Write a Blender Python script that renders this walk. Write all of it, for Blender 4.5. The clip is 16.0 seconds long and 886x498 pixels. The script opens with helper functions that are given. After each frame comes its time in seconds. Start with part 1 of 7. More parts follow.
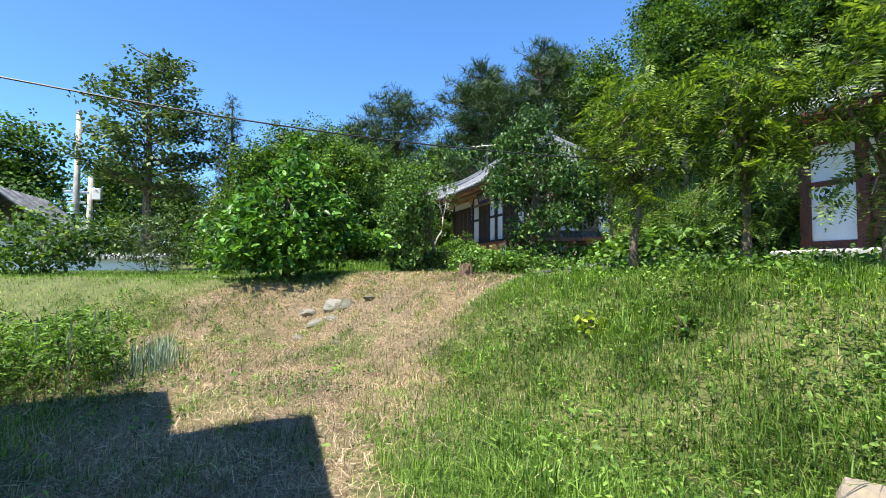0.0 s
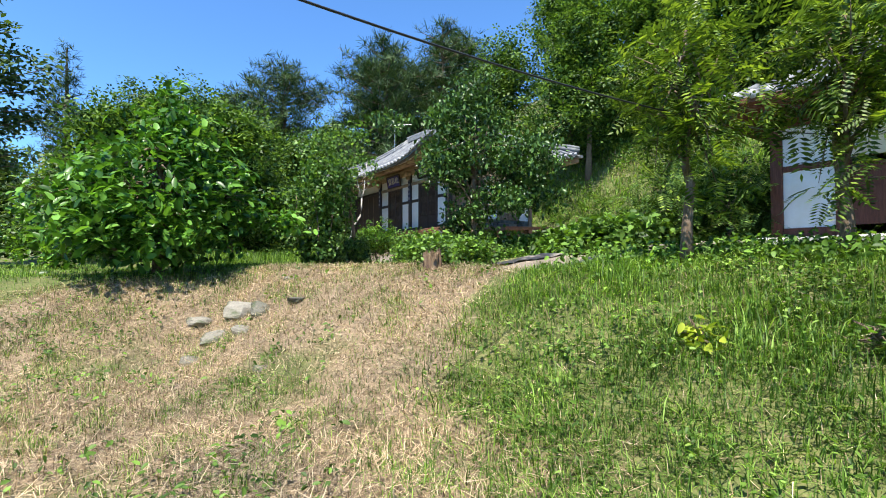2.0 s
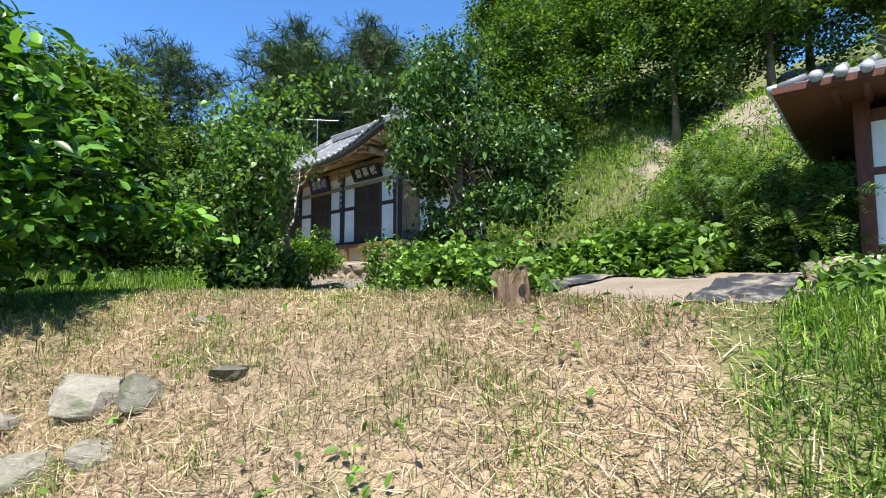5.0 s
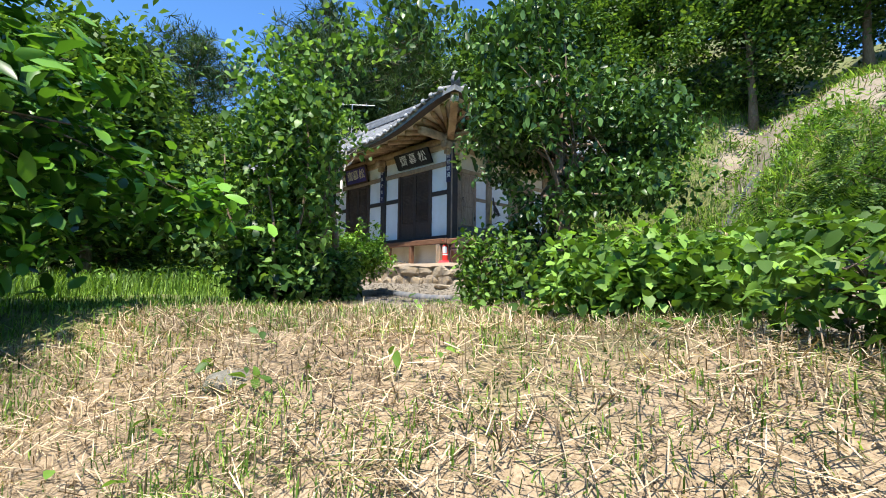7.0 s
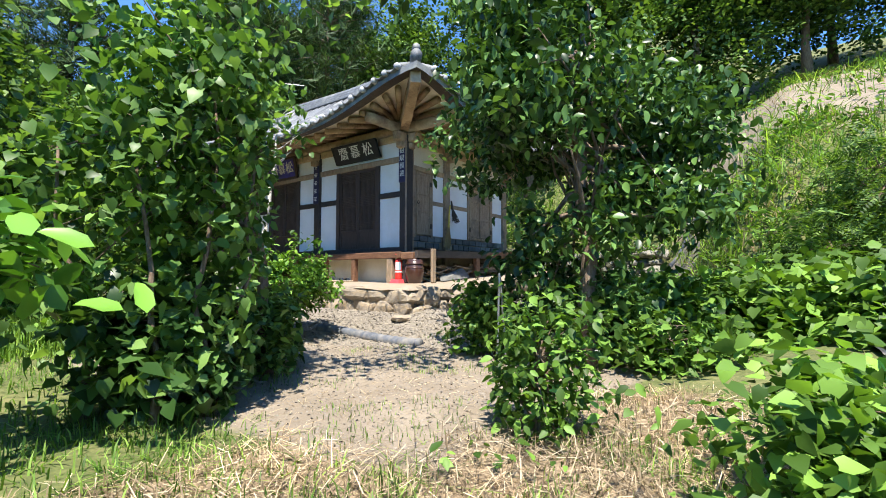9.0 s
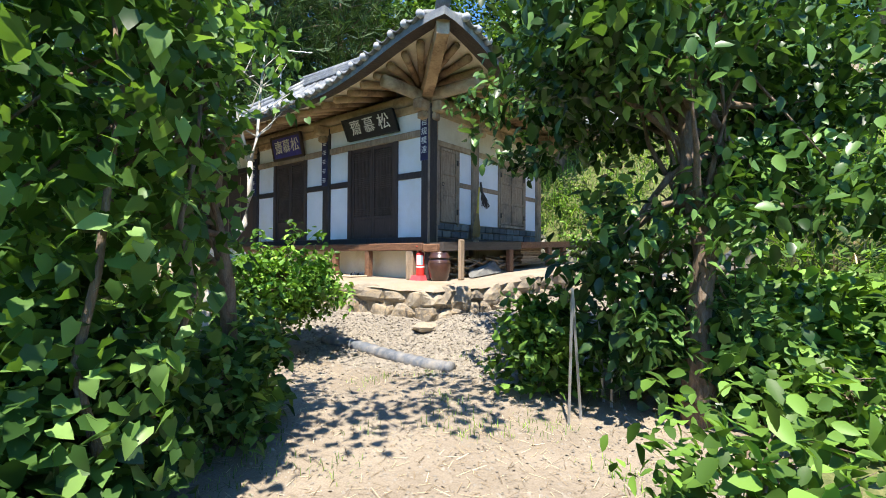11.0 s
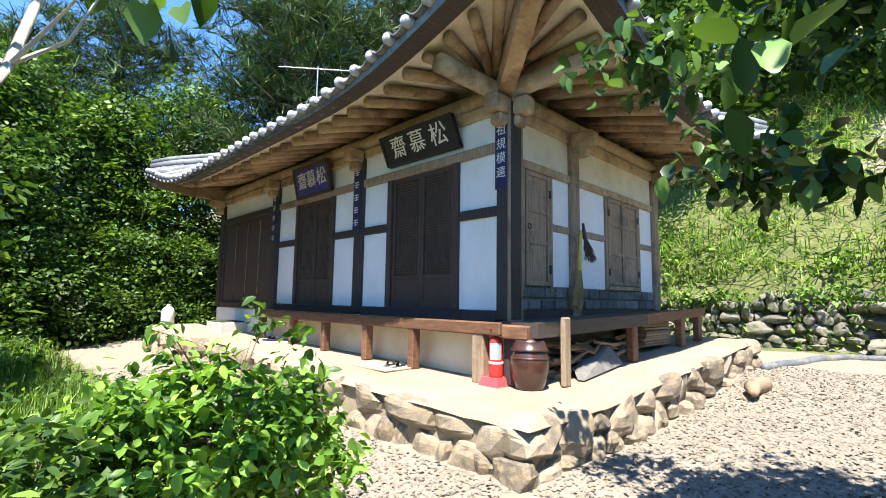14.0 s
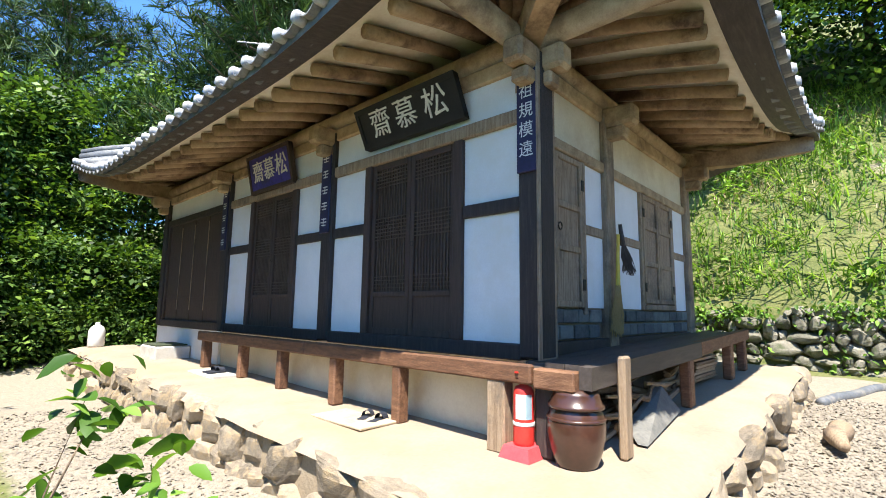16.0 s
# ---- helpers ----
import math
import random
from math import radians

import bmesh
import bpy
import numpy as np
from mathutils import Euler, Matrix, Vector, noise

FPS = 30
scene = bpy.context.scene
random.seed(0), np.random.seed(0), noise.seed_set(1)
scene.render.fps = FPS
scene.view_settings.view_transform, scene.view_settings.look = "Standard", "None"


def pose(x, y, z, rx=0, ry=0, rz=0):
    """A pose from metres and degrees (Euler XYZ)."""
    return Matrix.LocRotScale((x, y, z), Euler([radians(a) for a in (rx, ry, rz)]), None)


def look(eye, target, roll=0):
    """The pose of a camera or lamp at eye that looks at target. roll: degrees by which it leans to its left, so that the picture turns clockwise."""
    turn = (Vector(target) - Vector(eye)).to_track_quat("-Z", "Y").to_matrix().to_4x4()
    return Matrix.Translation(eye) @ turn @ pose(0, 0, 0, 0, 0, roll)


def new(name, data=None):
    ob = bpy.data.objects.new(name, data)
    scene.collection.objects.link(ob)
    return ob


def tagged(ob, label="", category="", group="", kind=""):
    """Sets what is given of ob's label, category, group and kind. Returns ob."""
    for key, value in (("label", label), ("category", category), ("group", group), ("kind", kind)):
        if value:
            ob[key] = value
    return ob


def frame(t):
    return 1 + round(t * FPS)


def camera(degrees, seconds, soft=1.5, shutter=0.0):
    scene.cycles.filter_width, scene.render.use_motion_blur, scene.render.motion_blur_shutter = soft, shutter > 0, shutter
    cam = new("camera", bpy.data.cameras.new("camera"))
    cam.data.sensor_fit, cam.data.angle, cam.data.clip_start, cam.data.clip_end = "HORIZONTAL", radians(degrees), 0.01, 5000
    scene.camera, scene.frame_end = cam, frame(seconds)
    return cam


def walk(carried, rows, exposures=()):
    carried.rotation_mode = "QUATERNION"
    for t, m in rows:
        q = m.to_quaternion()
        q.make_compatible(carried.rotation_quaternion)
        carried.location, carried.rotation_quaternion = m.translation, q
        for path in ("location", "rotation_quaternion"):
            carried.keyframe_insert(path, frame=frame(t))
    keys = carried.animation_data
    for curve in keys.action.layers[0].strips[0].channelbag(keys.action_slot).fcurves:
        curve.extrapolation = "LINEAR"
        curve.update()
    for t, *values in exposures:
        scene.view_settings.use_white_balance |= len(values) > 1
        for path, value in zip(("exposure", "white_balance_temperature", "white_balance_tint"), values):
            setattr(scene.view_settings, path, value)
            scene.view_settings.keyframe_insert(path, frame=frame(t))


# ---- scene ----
cam = camera(86.1, 16.0, soft=1.0)
PATH = [
    (0, (1.271, 1.239, 1.602), (1.929, 3.125, 1.685), 0.3),
    (0.5, (1.202, 1.889, 1.622), (2.02, 3.713, 1.683), 0.0),
    (1, (1.151, 2.515, 1.617), (2.091, 4.279, 1.682), 0.0),
    (1.5, (1.035, 3.184, 1.59), (2.069, 4.895, 1.655), 0.1),
    (2, (0.959, 3.854, 1.551), (2.072, 5.515, 1.606), -0.0),
    (2.5, (0.931, 4.549, 1.552), (2.111, 6.163, 1.612), -0.1),
    (3, (0.933, 5.181, 1.555), (2.178, 6.744, 1.647), -0.1),
    (3.2, (0.988, 5.402, 1.558), (2.249, 6.95, 1.671), -0.1),
    (5.3, (1.81, 7.886, 1.62), (3.261, 9.255, 1.765), -0.0),
    (5.5, (1.9, 8.108, 1.638), (3.34, 9.489, 1.777), 0.1),
    (6, (2.107, 8.674, 1.669), (3.514, 10.091, 1.786), 0.4),
    (6.5, (2.312, 9.208, 1.693), (3.693, 10.651, 1.811), 0.6),
    (7, (2.466, 9.764, 1.691), (3.855, 11.195, 1.845), 0.6),
    (7.5, (2.554, 10.35, 1.722), (3.996, 11.726, 1.885), 0.7),
    (8, (2.787, 10.9, 1.931), (4.303, 12.198, 2.065), 0.1),
    (8.5, (3.025, 11.279, 2.211), (4.617, 12.484, 2.315), 0.0),
    (8.7, (3.217, 11.408, 2.271), (4.818, 12.602, 2.387), 0.0),
    (10.8, (4.321, 12.543, 2.565), (5.903, 13.767, 2.606), 0.4),
    (11, (4.478, 12.634, 2.581), (6.04, 13.882, 2.615), 0.3),
    (11.3, (4.654, 12.752, 2.65), (6.191, 14.032, 2.659), 0.2),
    (11.5, (4.878, 12.954, 2.694), (6.379, 14.276, 2.696), 0.5),
    (12, (5.232, 13.317, 2.756), (6.676, 14.701, 2.763), 0.5),
    (12.5, (5.579, 13.626, 2.826), (6.981, 15.052, 2.863), 0.5),
    (13, (5.941, 13.998, 2.895), (7.331, 15.433, 2.982), 0.7),
    (13.5, (6.24, 14.369, 2.954), (7.635, 15.794, 3.115), 0.9),
    (14, (6.575, 14.751, 3.013), (7.971, 16.167, 3.23), 0.9),
    (14.5, (6.854, 15.1, 3.044), (8.28, 16.481, 3.292), 1.0),
    (15, (7.131, 15.428, 3.081), (8.59, 16.772, 3.338), 1.0),
    (15.5, (7.385, 15.72, 3.114), (8.853, 17.055, 3.37), 1.0),
    (16, (7.484, 15.934, 3.157), (8.944, 17.276, 3.414), 0.9),
]
walk(cam, [(t, look(eye, target, roll)) for t, eye, target, roll in PATH],
     exposures=[(0, 1.36), (3.2, 1.38), (5.5, 1.34), (8.7, 1.58), (11, 1.72), (13, 2.0), (14.5, 1.97), (16, 1.92)])

# ---- world, sun ----
SUN_TO = Vector((-0.42, -0.30, 1.0)).normalized()
world = bpy.data.worlds.new("sky_world")
scene.world = world
world.use_nodes = True
wn = world.node_tree.nodes
sky = wn.new("ShaderNodeTexSky")
sky.sky_type = "NISHITA"
sky.sun_disc = False
sky.sun_elevation = math.asin(SUN_TO.z)
sky.sun_rotation = math.atan2(SUN_TO.x, SUN_TO.y)
sky.air_density, sky.dust_density, sky.ozone_density = 1.0, 0.0, 4.0
wn["Background"].inputs[1].default_value = 0.116
deep = wn.new("ShaderNodeMix")
deep.data_type, deep.blend_type = "RGBA", "MULTIPLY"
deep.inputs[0].default_value = 1.0
deep.inputs[7].default_value = (0.5, 0.74, 0.95, 1)
world.node_tree.links.new(sky.outputs[0], deep.inputs[6])
world.node_tree.links.new(deep.outputs[2], wn["Background"].inputs[0])
sun_data = bpy.data.lights.new("sun", "SUN")
sun_data.energy, sun_data.angle, sun_data.color = 3.9, radians(0.55), (1.0, 0.94, 0.84)
sun = new("sun", sun_data)
sun.matrix_world = look(SUN_TO * 60, (0, 0, 0))


# ---- materials ----
def node_mat(name):
    m = bpy.data.materials.new(name)
    m.use_nodes = True
    return m, m.node_tree.nodes, m.node_tree.links, m.node_tree.nodes["Principled BSDF"]


def ramp(nodes, stops):
    r = nodes.new("ShaderNodeValToRGB")
    el = r.color_ramp.elements
    while len(el) < len(stops):
        el.new(0.5)
    for e, (p, c) in zip(el, stops):
        e.position, e.color = p, (*c, 1)
    return r


def noise_tex(nodes, links, scale, detail=5, stretch=None, rough=0.6):
    n = nodes.new("ShaderNodeTexNoise")
    n.inputs["Scale"].default_value, n.inputs["Detail"].default_value = scale, detail
    n.inputs["Roughness"].default_value = rough
    c = nodes.new("ShaderNodeTexCoord")
    if stretch:
        mp = nodes.new("ShaderNodeMapping")
        mp.inputs["Scale"].default_value = stretch
        links.new(c.outputs["Object"], mp.inputs[0])
        links.new(mp.outputs[0], n.inputs[0])
    else:
        links.new(c.outputs["Object"], n.inputs[0])
    return n


def mixc(nodes, links, fac, a, b, mode="MIX"):
    m = nodes.new("ShaderNodeMix")
    m.data_type, m.blend_type = "RGBA", mode
    if isinstance(fac, float):
        m.inputs[0].default_value = fac
    else:
        links.new(fac, m.inputs[0])
    for sock, v in ((m.inputs[6], a), (m.inputs[7], b)):
        if isinstance(v, tuple):
            sock.default_value = (*v, 1)
        else:
            links.new(v, sock)
    return m.outputs[2]


def surface(name, stops, scale=6, rough=0.8, bump=0.3, stretch=None, fine=40, stain=None, stain_scale=1.3, metal=0.0, spread=0.0, coat=0.0):
    """Two scales of colour noise, optional stains, per-object spread, and a bump."""
    m, nodes, links, bsdf = node_mat(name)
    big = noise_tex(nodes, links, scale, 6, stretch)
    fin = noise_tex(nodes, links, fine, 4, stretch)
    mixv = nodes.new("ShaderNodeMath")
    mixv.operation = "MULTIPLY_ADD"
    mixv.inputs[1].default_value = 0.35
    links.new(fin.outputs[0], mixv.inputs[0])
    sc = nodes.new("ShaderNodeMath")
    sc.operation = "MULTIPLY"
    sc.inputs[1].default_value = 0.65
    links.new(big.outputs[0], sc.inputs[0])
    links.new(sc.outputs[0], mixv.inputs[2])
    fac = mixv.outputs[0]
    if spread:
        info = nodes.new("ShaderNodeObjectInfo")
        ad = nodes.new("ShaderNodeMath")
        ad.operation = "MULTIPLY_ADD"
        ad.inputs[1].default_value = spread
        links.new(info.outputs["Random"], ad.inputs[0])
        sb = nodes.new("ShaderNodeMath")
        sb.operation = "SUBTRACT"
        sb.inputs[1].default_value = spread / 2
        links.new(fac, sb.inputs[0])
        links.new(sb.outputs[0], ad.inputs[2])
        fac = ad.outputs[0]
    r = ramp(nodes, stops)
    links.new(fac, r.inputs[0])
    col = r.outputs[0]
    if stain:
        sn = noise_tex(nodes, links, stain_scale, 7, None, 0.7)
        sr = ramp(nodes, [(0.5, (0, 0, 0)), (0.68, (1, 1, 1))])
        links.new(sn.outputs[0], sr.inputs[0])
        col = mixc(nodes, links, sr.outputs[0], col, stain)
    links.new(col, bsdf.inputs["Base Color"])
    bsdf.inputs["Roughness"].default_value = rough
    bsdf.inputs["Metallic"].default_value = metal
    bsdf.inputs["Coat Weight"].default_value = coat
    if bump:
        b = nodes.new("ShaderNodeBump")
        b.inputs["Strength"].default_value = bump
        b.inputs["Distance"].default_value = 0.02
        links.new(fac, b.inputs["Height"])
        links.new(b.outputs[0], bsdf.inputs["Normal"])
    return m


def leaf_mat(name, dark, mid, light, gloss=0.45, through_light=0.35):
    """Foliage: colour varies from leaf to leaf; some light passes through."""
    m, nodes, links, bsdf = node_mat(name)
    g = nodes.new("ShaderNodeNewGeometry")
    r = ramp(nodes, [(0.0, tuple(c * 0.65 for c in dark)), (0.55, tuple(c * 0.9 for c in mid)), (1.0, tuple(c * 1.3 for c in light))])
    links.new(g.outputs["Random Per Island"], r.inputs[0])
    n = noise_tex(nodes, links, 1.1, 3)
    rr = ramp(nodes, [(0.3, (0.6, 0.62, 0.6)), (0.7, (1.2, 1.15, 1.0))])
    links.new(n.outputs[0], rr.inputs[0])
    col = mixc(nodes, links, 1.0, r.outputs[0], rr.outputs[0], "MULTIPLY")
    links.new(col, bsdf.inputs["Base Color"])
    bsdf.inputs["Roughness"].default_value = gloss
    bsdf.inputs["Specular IOR Level"].default_value = 0.3
    tr = nodes.new("ShaderNodeBsdfTranslucent")
    warm = mixc(nodes, links, 1.0, col, (1.35, 1.4, 0.5), "MULTIPLY")
    links.new(warm, tr.inputs[0])
    mx = nodes.new("ShaderNodeMixShader")
    mx.inputs[0].default_value = through_light * 0.8
    links.new(bsdf.outputs[0], mx.inputs[1])
    links.new(tr.outputs[0], mx.inputs[2])
    links.new(mx.outputs[0], nodes["Material Output"].inputs[0])
    return m


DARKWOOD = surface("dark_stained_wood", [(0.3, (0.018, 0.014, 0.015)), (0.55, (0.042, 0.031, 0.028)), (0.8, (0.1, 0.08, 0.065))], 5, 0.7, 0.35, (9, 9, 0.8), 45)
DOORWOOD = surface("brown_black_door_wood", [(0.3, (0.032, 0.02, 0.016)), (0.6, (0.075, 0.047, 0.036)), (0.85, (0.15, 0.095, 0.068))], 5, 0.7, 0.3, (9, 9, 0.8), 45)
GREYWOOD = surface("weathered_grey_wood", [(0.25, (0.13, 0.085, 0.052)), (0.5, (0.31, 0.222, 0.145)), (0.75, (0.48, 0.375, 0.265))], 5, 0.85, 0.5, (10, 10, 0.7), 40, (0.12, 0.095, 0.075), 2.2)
BEAMWOOD = surface("sun_bleached_beam_wood", [(0.25, (0.26, 0.17, 0.098)), (0.5, (0.46, 0.335, 0.205)), (0.8, (0.6, 0.47, 0.315))], 4, 0.8, 0.4, (2, 2, 2), 35, (0.16, 0.1, 0.06), 1.6, spread=0.2)
RAFTERWOOD = surface("rafter_wood", [(0.25, (0.2, 0.125, 0.072)), (0.5, (0.4, 0.275, 0.17)), (0.8, (0.58, 0.44, 0.29))], 4, 0.8, 0.45, None, 30, (0.09, 0.05, 0.03), 2.1, spread=0.25)
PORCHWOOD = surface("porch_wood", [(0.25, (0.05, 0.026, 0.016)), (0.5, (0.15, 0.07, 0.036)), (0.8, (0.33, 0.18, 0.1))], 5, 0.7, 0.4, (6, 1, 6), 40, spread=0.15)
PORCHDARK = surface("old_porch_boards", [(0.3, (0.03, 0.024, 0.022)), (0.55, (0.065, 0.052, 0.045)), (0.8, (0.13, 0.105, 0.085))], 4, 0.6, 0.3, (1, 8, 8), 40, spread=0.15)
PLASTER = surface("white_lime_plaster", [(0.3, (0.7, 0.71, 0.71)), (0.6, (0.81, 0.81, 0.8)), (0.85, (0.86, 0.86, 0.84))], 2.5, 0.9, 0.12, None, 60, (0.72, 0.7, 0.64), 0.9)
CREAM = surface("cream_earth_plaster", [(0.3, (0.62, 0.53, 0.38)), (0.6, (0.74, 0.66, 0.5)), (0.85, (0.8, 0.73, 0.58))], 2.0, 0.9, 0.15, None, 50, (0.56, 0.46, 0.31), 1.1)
SOFFIT = surface("soffit_plaster", [(0.3, (0.66, 0.6, 0.48)), (0.6, (0.8, 0.75, 0.63)), (0.85, (0.84, 0.8, 0.7))], 3, 0.9, 0.15, None, 40, (0.6, 0.5, 0.36), 1.4)
TERRACE = surface("pale_beaten_earth", [(0.3, (0.24, 0.188, 0.137)), (0.55, (0.31, 0.247, 0.184)), (0.8, (0.37, 0.302, 0.232))], 1.8, 0.95, 0.25, None, 35, (0.3, 0.225, 0.14), 0.8)
STONE = surface("field_stone", [(0.25, (0.12, 0.1, 0.078)), (0.5, (0.25, 0.205, 0.15)), (0.8, (0.38, 0.32, 0.24))], 6, 0.9, 0.7, None, 45, (0.4, 0.29, 0.16), 2.5, spread=0.35)
MORTAR = surface("earth_mortar", [(0.3, (0.24, 0.185, 0.125)), (0.6, (0.345, 0.275, 0.19)), (0.8, (0.43, 0.355, 0.255))], 5, 0.95, 0.6, None, 40)
TILE = surface("grey_fired_roof_tile", [(0.25, (0.05, 0.055, 0.062)), (0.5, (0.11, 0.118, 0.13)), (0.8, (0.22, 0.23, 0.245))], 6, 0.65, 0.35, None, 50, (0.3, 0.3, 0.27), 2.0, spread=0.3)
TILE_END = surface("white_tile_end_plaster", [(0.3, (0.22, 0.22, 0.23)), (0.55, (0.45, 0.45, 0.45)), (0.8, (0.68, 0.68, 0.67))], 9, 0.85, 0.3, None, 50, (0.35, 0.34, 0.33), 5)
BRICK = surface("blue_grey_brick", [(0.25, (0.055, 0.057, 0.056)), (0.5, (0.125, 0.125, 0.118)), (0.8, (0.24, 0.23, 0.205))], 7, 0.85, 0.4, None, 45, spread=0.35)
BARK = surface("tree_bark", [(0.25, (0.06, 0.042, 0.03)), (0.5, (0.17, 0.12, 0.082)), (0.8, (0.35, 0.265, 0.185))], 7, 0.95, 0.9, (4, 4, 1), 40)
PALEBARK = surface("pale_dead_bark", [(0.25, (0.3, 0.26, 0.21)), (0.5, (0.46, 0.42, 0.36)), (0.8, (0.62, 0.58, 0.52))], 6, 0.9, 0.6, (4, 4, 1), 40)
STUMPWOOD = surface("rotting_stump_wood", [(0.25, (0.05, 0.032, 0.02)), (0.45, (0.17, 0.11, 0.065)), (0.65, (0.31, 0.225, 0.135)), (0.85, (0.42, 0.33, 0.22))], 5, 0.95, 1.0, (7, 7, 1), 30, (0.07, 0.035, 0.03), 4)
JARGLAZE = surface("brown_glaze", [(0.3, (0.035, 0.016, 0.011)), (0.6, (0.07, 0.03, 0.02)), (0.85, (0.12, 0.06, 0.04))], 5, 0.28, 0.12, None, 30, coat=0.3)
REDPAINT = surface("red_enamel", [(0.3, (0.5, 0.025, 0.02)), (0.7, (0.68, 0.05, 0.04))], 5, 0.35, 0.05, None, 40)
REDPLASTIC = surface("faded_red_plastic", [(0.3, (0.55, 0.045, 0.06)), (0.7, (0.72, 0.1, 0.11))], 6, 0.5, 0.08)
METAL = surface("dull_metal", [(0.3, (0.3, 0.3, 0.31)), (0.7, (0.55, 0.55, 0.56))], 8, 0.4, 0.05, metal=0.8)
IRON = surface("black_iron", [(0.3, (0.012, 0.011, 0.01)), (0.7, (0.04, 0.034, 0.028))], 20, 0.6, 0.2, metal=0.4)
PAPER = surface("label_paper", [(0.3, (0.6, 0.6, 0.58)), (0.7, (0.74, 0.74, 0.72))], 12, 0.6, 0.05)
LABELBLUE = surface("label_blue_grey", [(0.3, (0.22, 0.32, 0.38)), (0.7, (0.3, 0.4, 0.46))], 12, 0.6, 0.05)
STRAWBROOM = surface("yellow_broom_straw", [(0.25, (0.22, 0.13, 0.045)), (0.5, (0.38, 0.25, 0.1)), (0.8, (0.52, 0.37, 0.17))], 8, 0.9, 0.5, (25, 25, 1), 50)
YELLOW = surface("yellow_cord", [(0.3, (0.6, 0.42, 0.05)), (0.7, (0.75, 0.55, 0.1))], 20, 0.7, 0.2)
FEATHER = surface("dusty_dark_bristle", [(0.3, (0.035, 0.03, 0.028)), (0.7, (0.12, 0.1, 0.09))], 12, 0.95, 0.5, (20, 20, 1), 60)
BLACKBOARD = surface("black_lacquered_board", [(0.3, (0.009, 0.009, 0.01)), (0.7, (0.022, 0.021, 0.022))], 6, 0.75, 0.1)
BLUEBOARD = surface("indigo_painted_board", [(0.3, (0.035, 0.03, 0.22)), (0.7, (0.075, 0.065, 0.38))], 6, 0.5, 0.1, None, 40, (0.03, 0.028, 0.07), 4)
PLAQUE = surface("dark_indigo_board", [(0.3, (0.01, 0.009, 0.04)), (0.7, (0.024, 0.022, 0.085))], 6, 0.5, 0.1)
INK = surface("off_white_brush_paint", [(0.3, (0.62, 0.62, 0.58)), (0.7, (0.8, 0.8, 0.76))], 14, 0.6, 0.05)
RUBBER = surface("dark_blue_rubber", [(0.3, (0.012, 0.014, 0.022)), (0.7, (0.035, 0.04, 0.06))], 12, 0.6, 0.1)
MATTING = surface("tan_rubber_matting", [(0.3, (0.36, 0.29, 0.19)), (0.7, (0.5, 0.42, 0.3))], 10, 0.9, 0.2)
GREENMAT = surface("dark_green_matting", [(0.3, (0.02, 0.03, 0.015)), (0.7, (0.06, 0.075, 0.04))], 20, 0.95, 0.4)
WHITEPLASTIC = surface("white_plastic", [(0.3, (0.66, 0.66, 0.64)), (0.7, (0.78, 0.78, 0.76))], 5, 0.45, 0.03)
DRAIN = surface("grey_corrugated_pipe", [(0.3, (0.07, 0.08, 0.095)), (0.7, (0.17, 0.18, 0.2))], 6, 0.6, 0.2, None, 40, (0.26, 0.235, 0.2), 3)
SHEET = surface("black_mulch_plastic", [(0.3, (0.02, 0.021, 0.026)), (0.6, (0.06, 0.062, 0.072)), (0.85, (0.22, 0.22, 0.22))], 2.2, 0.4, 0.5, None, 25, (0.4, 0.35, 0.28), 2.4)
CONCRETE = surface("pale_concrete", [(0.3, (0.4, 0.38, 0.34)), (0.7, (0.56, 0.54, 0.49))], 4, 0.9, 0.25, None, 40, (0.3, 0.28, 0.24), 1.5)
FIREWOOD = surface("dry_firewood", [(0.25, (0.14, 0.09, 0.05)), (0.5, (0.3, 0.21, 0.13)), (0.8, (0.48, 0.37, 0.24))], 5, 0.9, 0.5, (2, 10, 10), 40, spread=0.4)
BLACKCABLE = surface("black_cable_sheath", [(0.3, (0.01, 0.01, 0.012)), (0.7, (0.02, 0.02, 0.022))], 10, 0.5, 0.0)
SALMON = surface("red_brown_timber", [(0.25, (0.05, 0.016, 0.01)), (0.5, (0.12, 0.04, 0.024)), (0.8, (0.22, 0.09, 0.055))], 5, 0.75, 0.35, (8, 8, 0.8), 40)
GRAVEL = surface("river_gravel", [(0.2, (0.11, 0.094, 0.073)), (0.5, (0.225, 0.195, 0.155)), (0.8, (0.36, 0.315, 0.258))], 9, 0.9, 0.4, None, 30)
HAZEHILL = surface("far_wooded_hill", [(0.3, (0.03, 0.055, 0.03)), (0.6, (0.05, 0.085, 0.045)), (0.8, (0.075, 0.11, 0.06))], 0.35, 0.95, 1.0, None, 2.0)

LEAF_GLOSSY = leaf_mat("glossy_ovate_leaf", (0.026, 0.07, 0.019), (0.054, 0.122, 0.031), (0.13, 0.24, 0.066), 0.36, 0.26)
LEAF_BROAD = leaf_mat("broad_magnolia_leaf", (0.0412, 0.1236, 0.0198), (0.0824, 0.2141, 0.0329), (0.1647, 0.3459, 0.0577), 0.36, 0.36)
LEAF_HEART = leaf_mat("heart_shaped_leaf", (0.055, 0.125, 0.03), (0.11, 0.225, 0.055), (0.21, 0.345, 0.105), 0.42, 0.5)
LEAF_PINNATE = leaf_mat("pinnate_leaf", (0.057, 0.112, 0.0198), (0.122, 0.207, 0.0362), (0.2635, 0.3623, 0.0577), 0.45, 0.4)
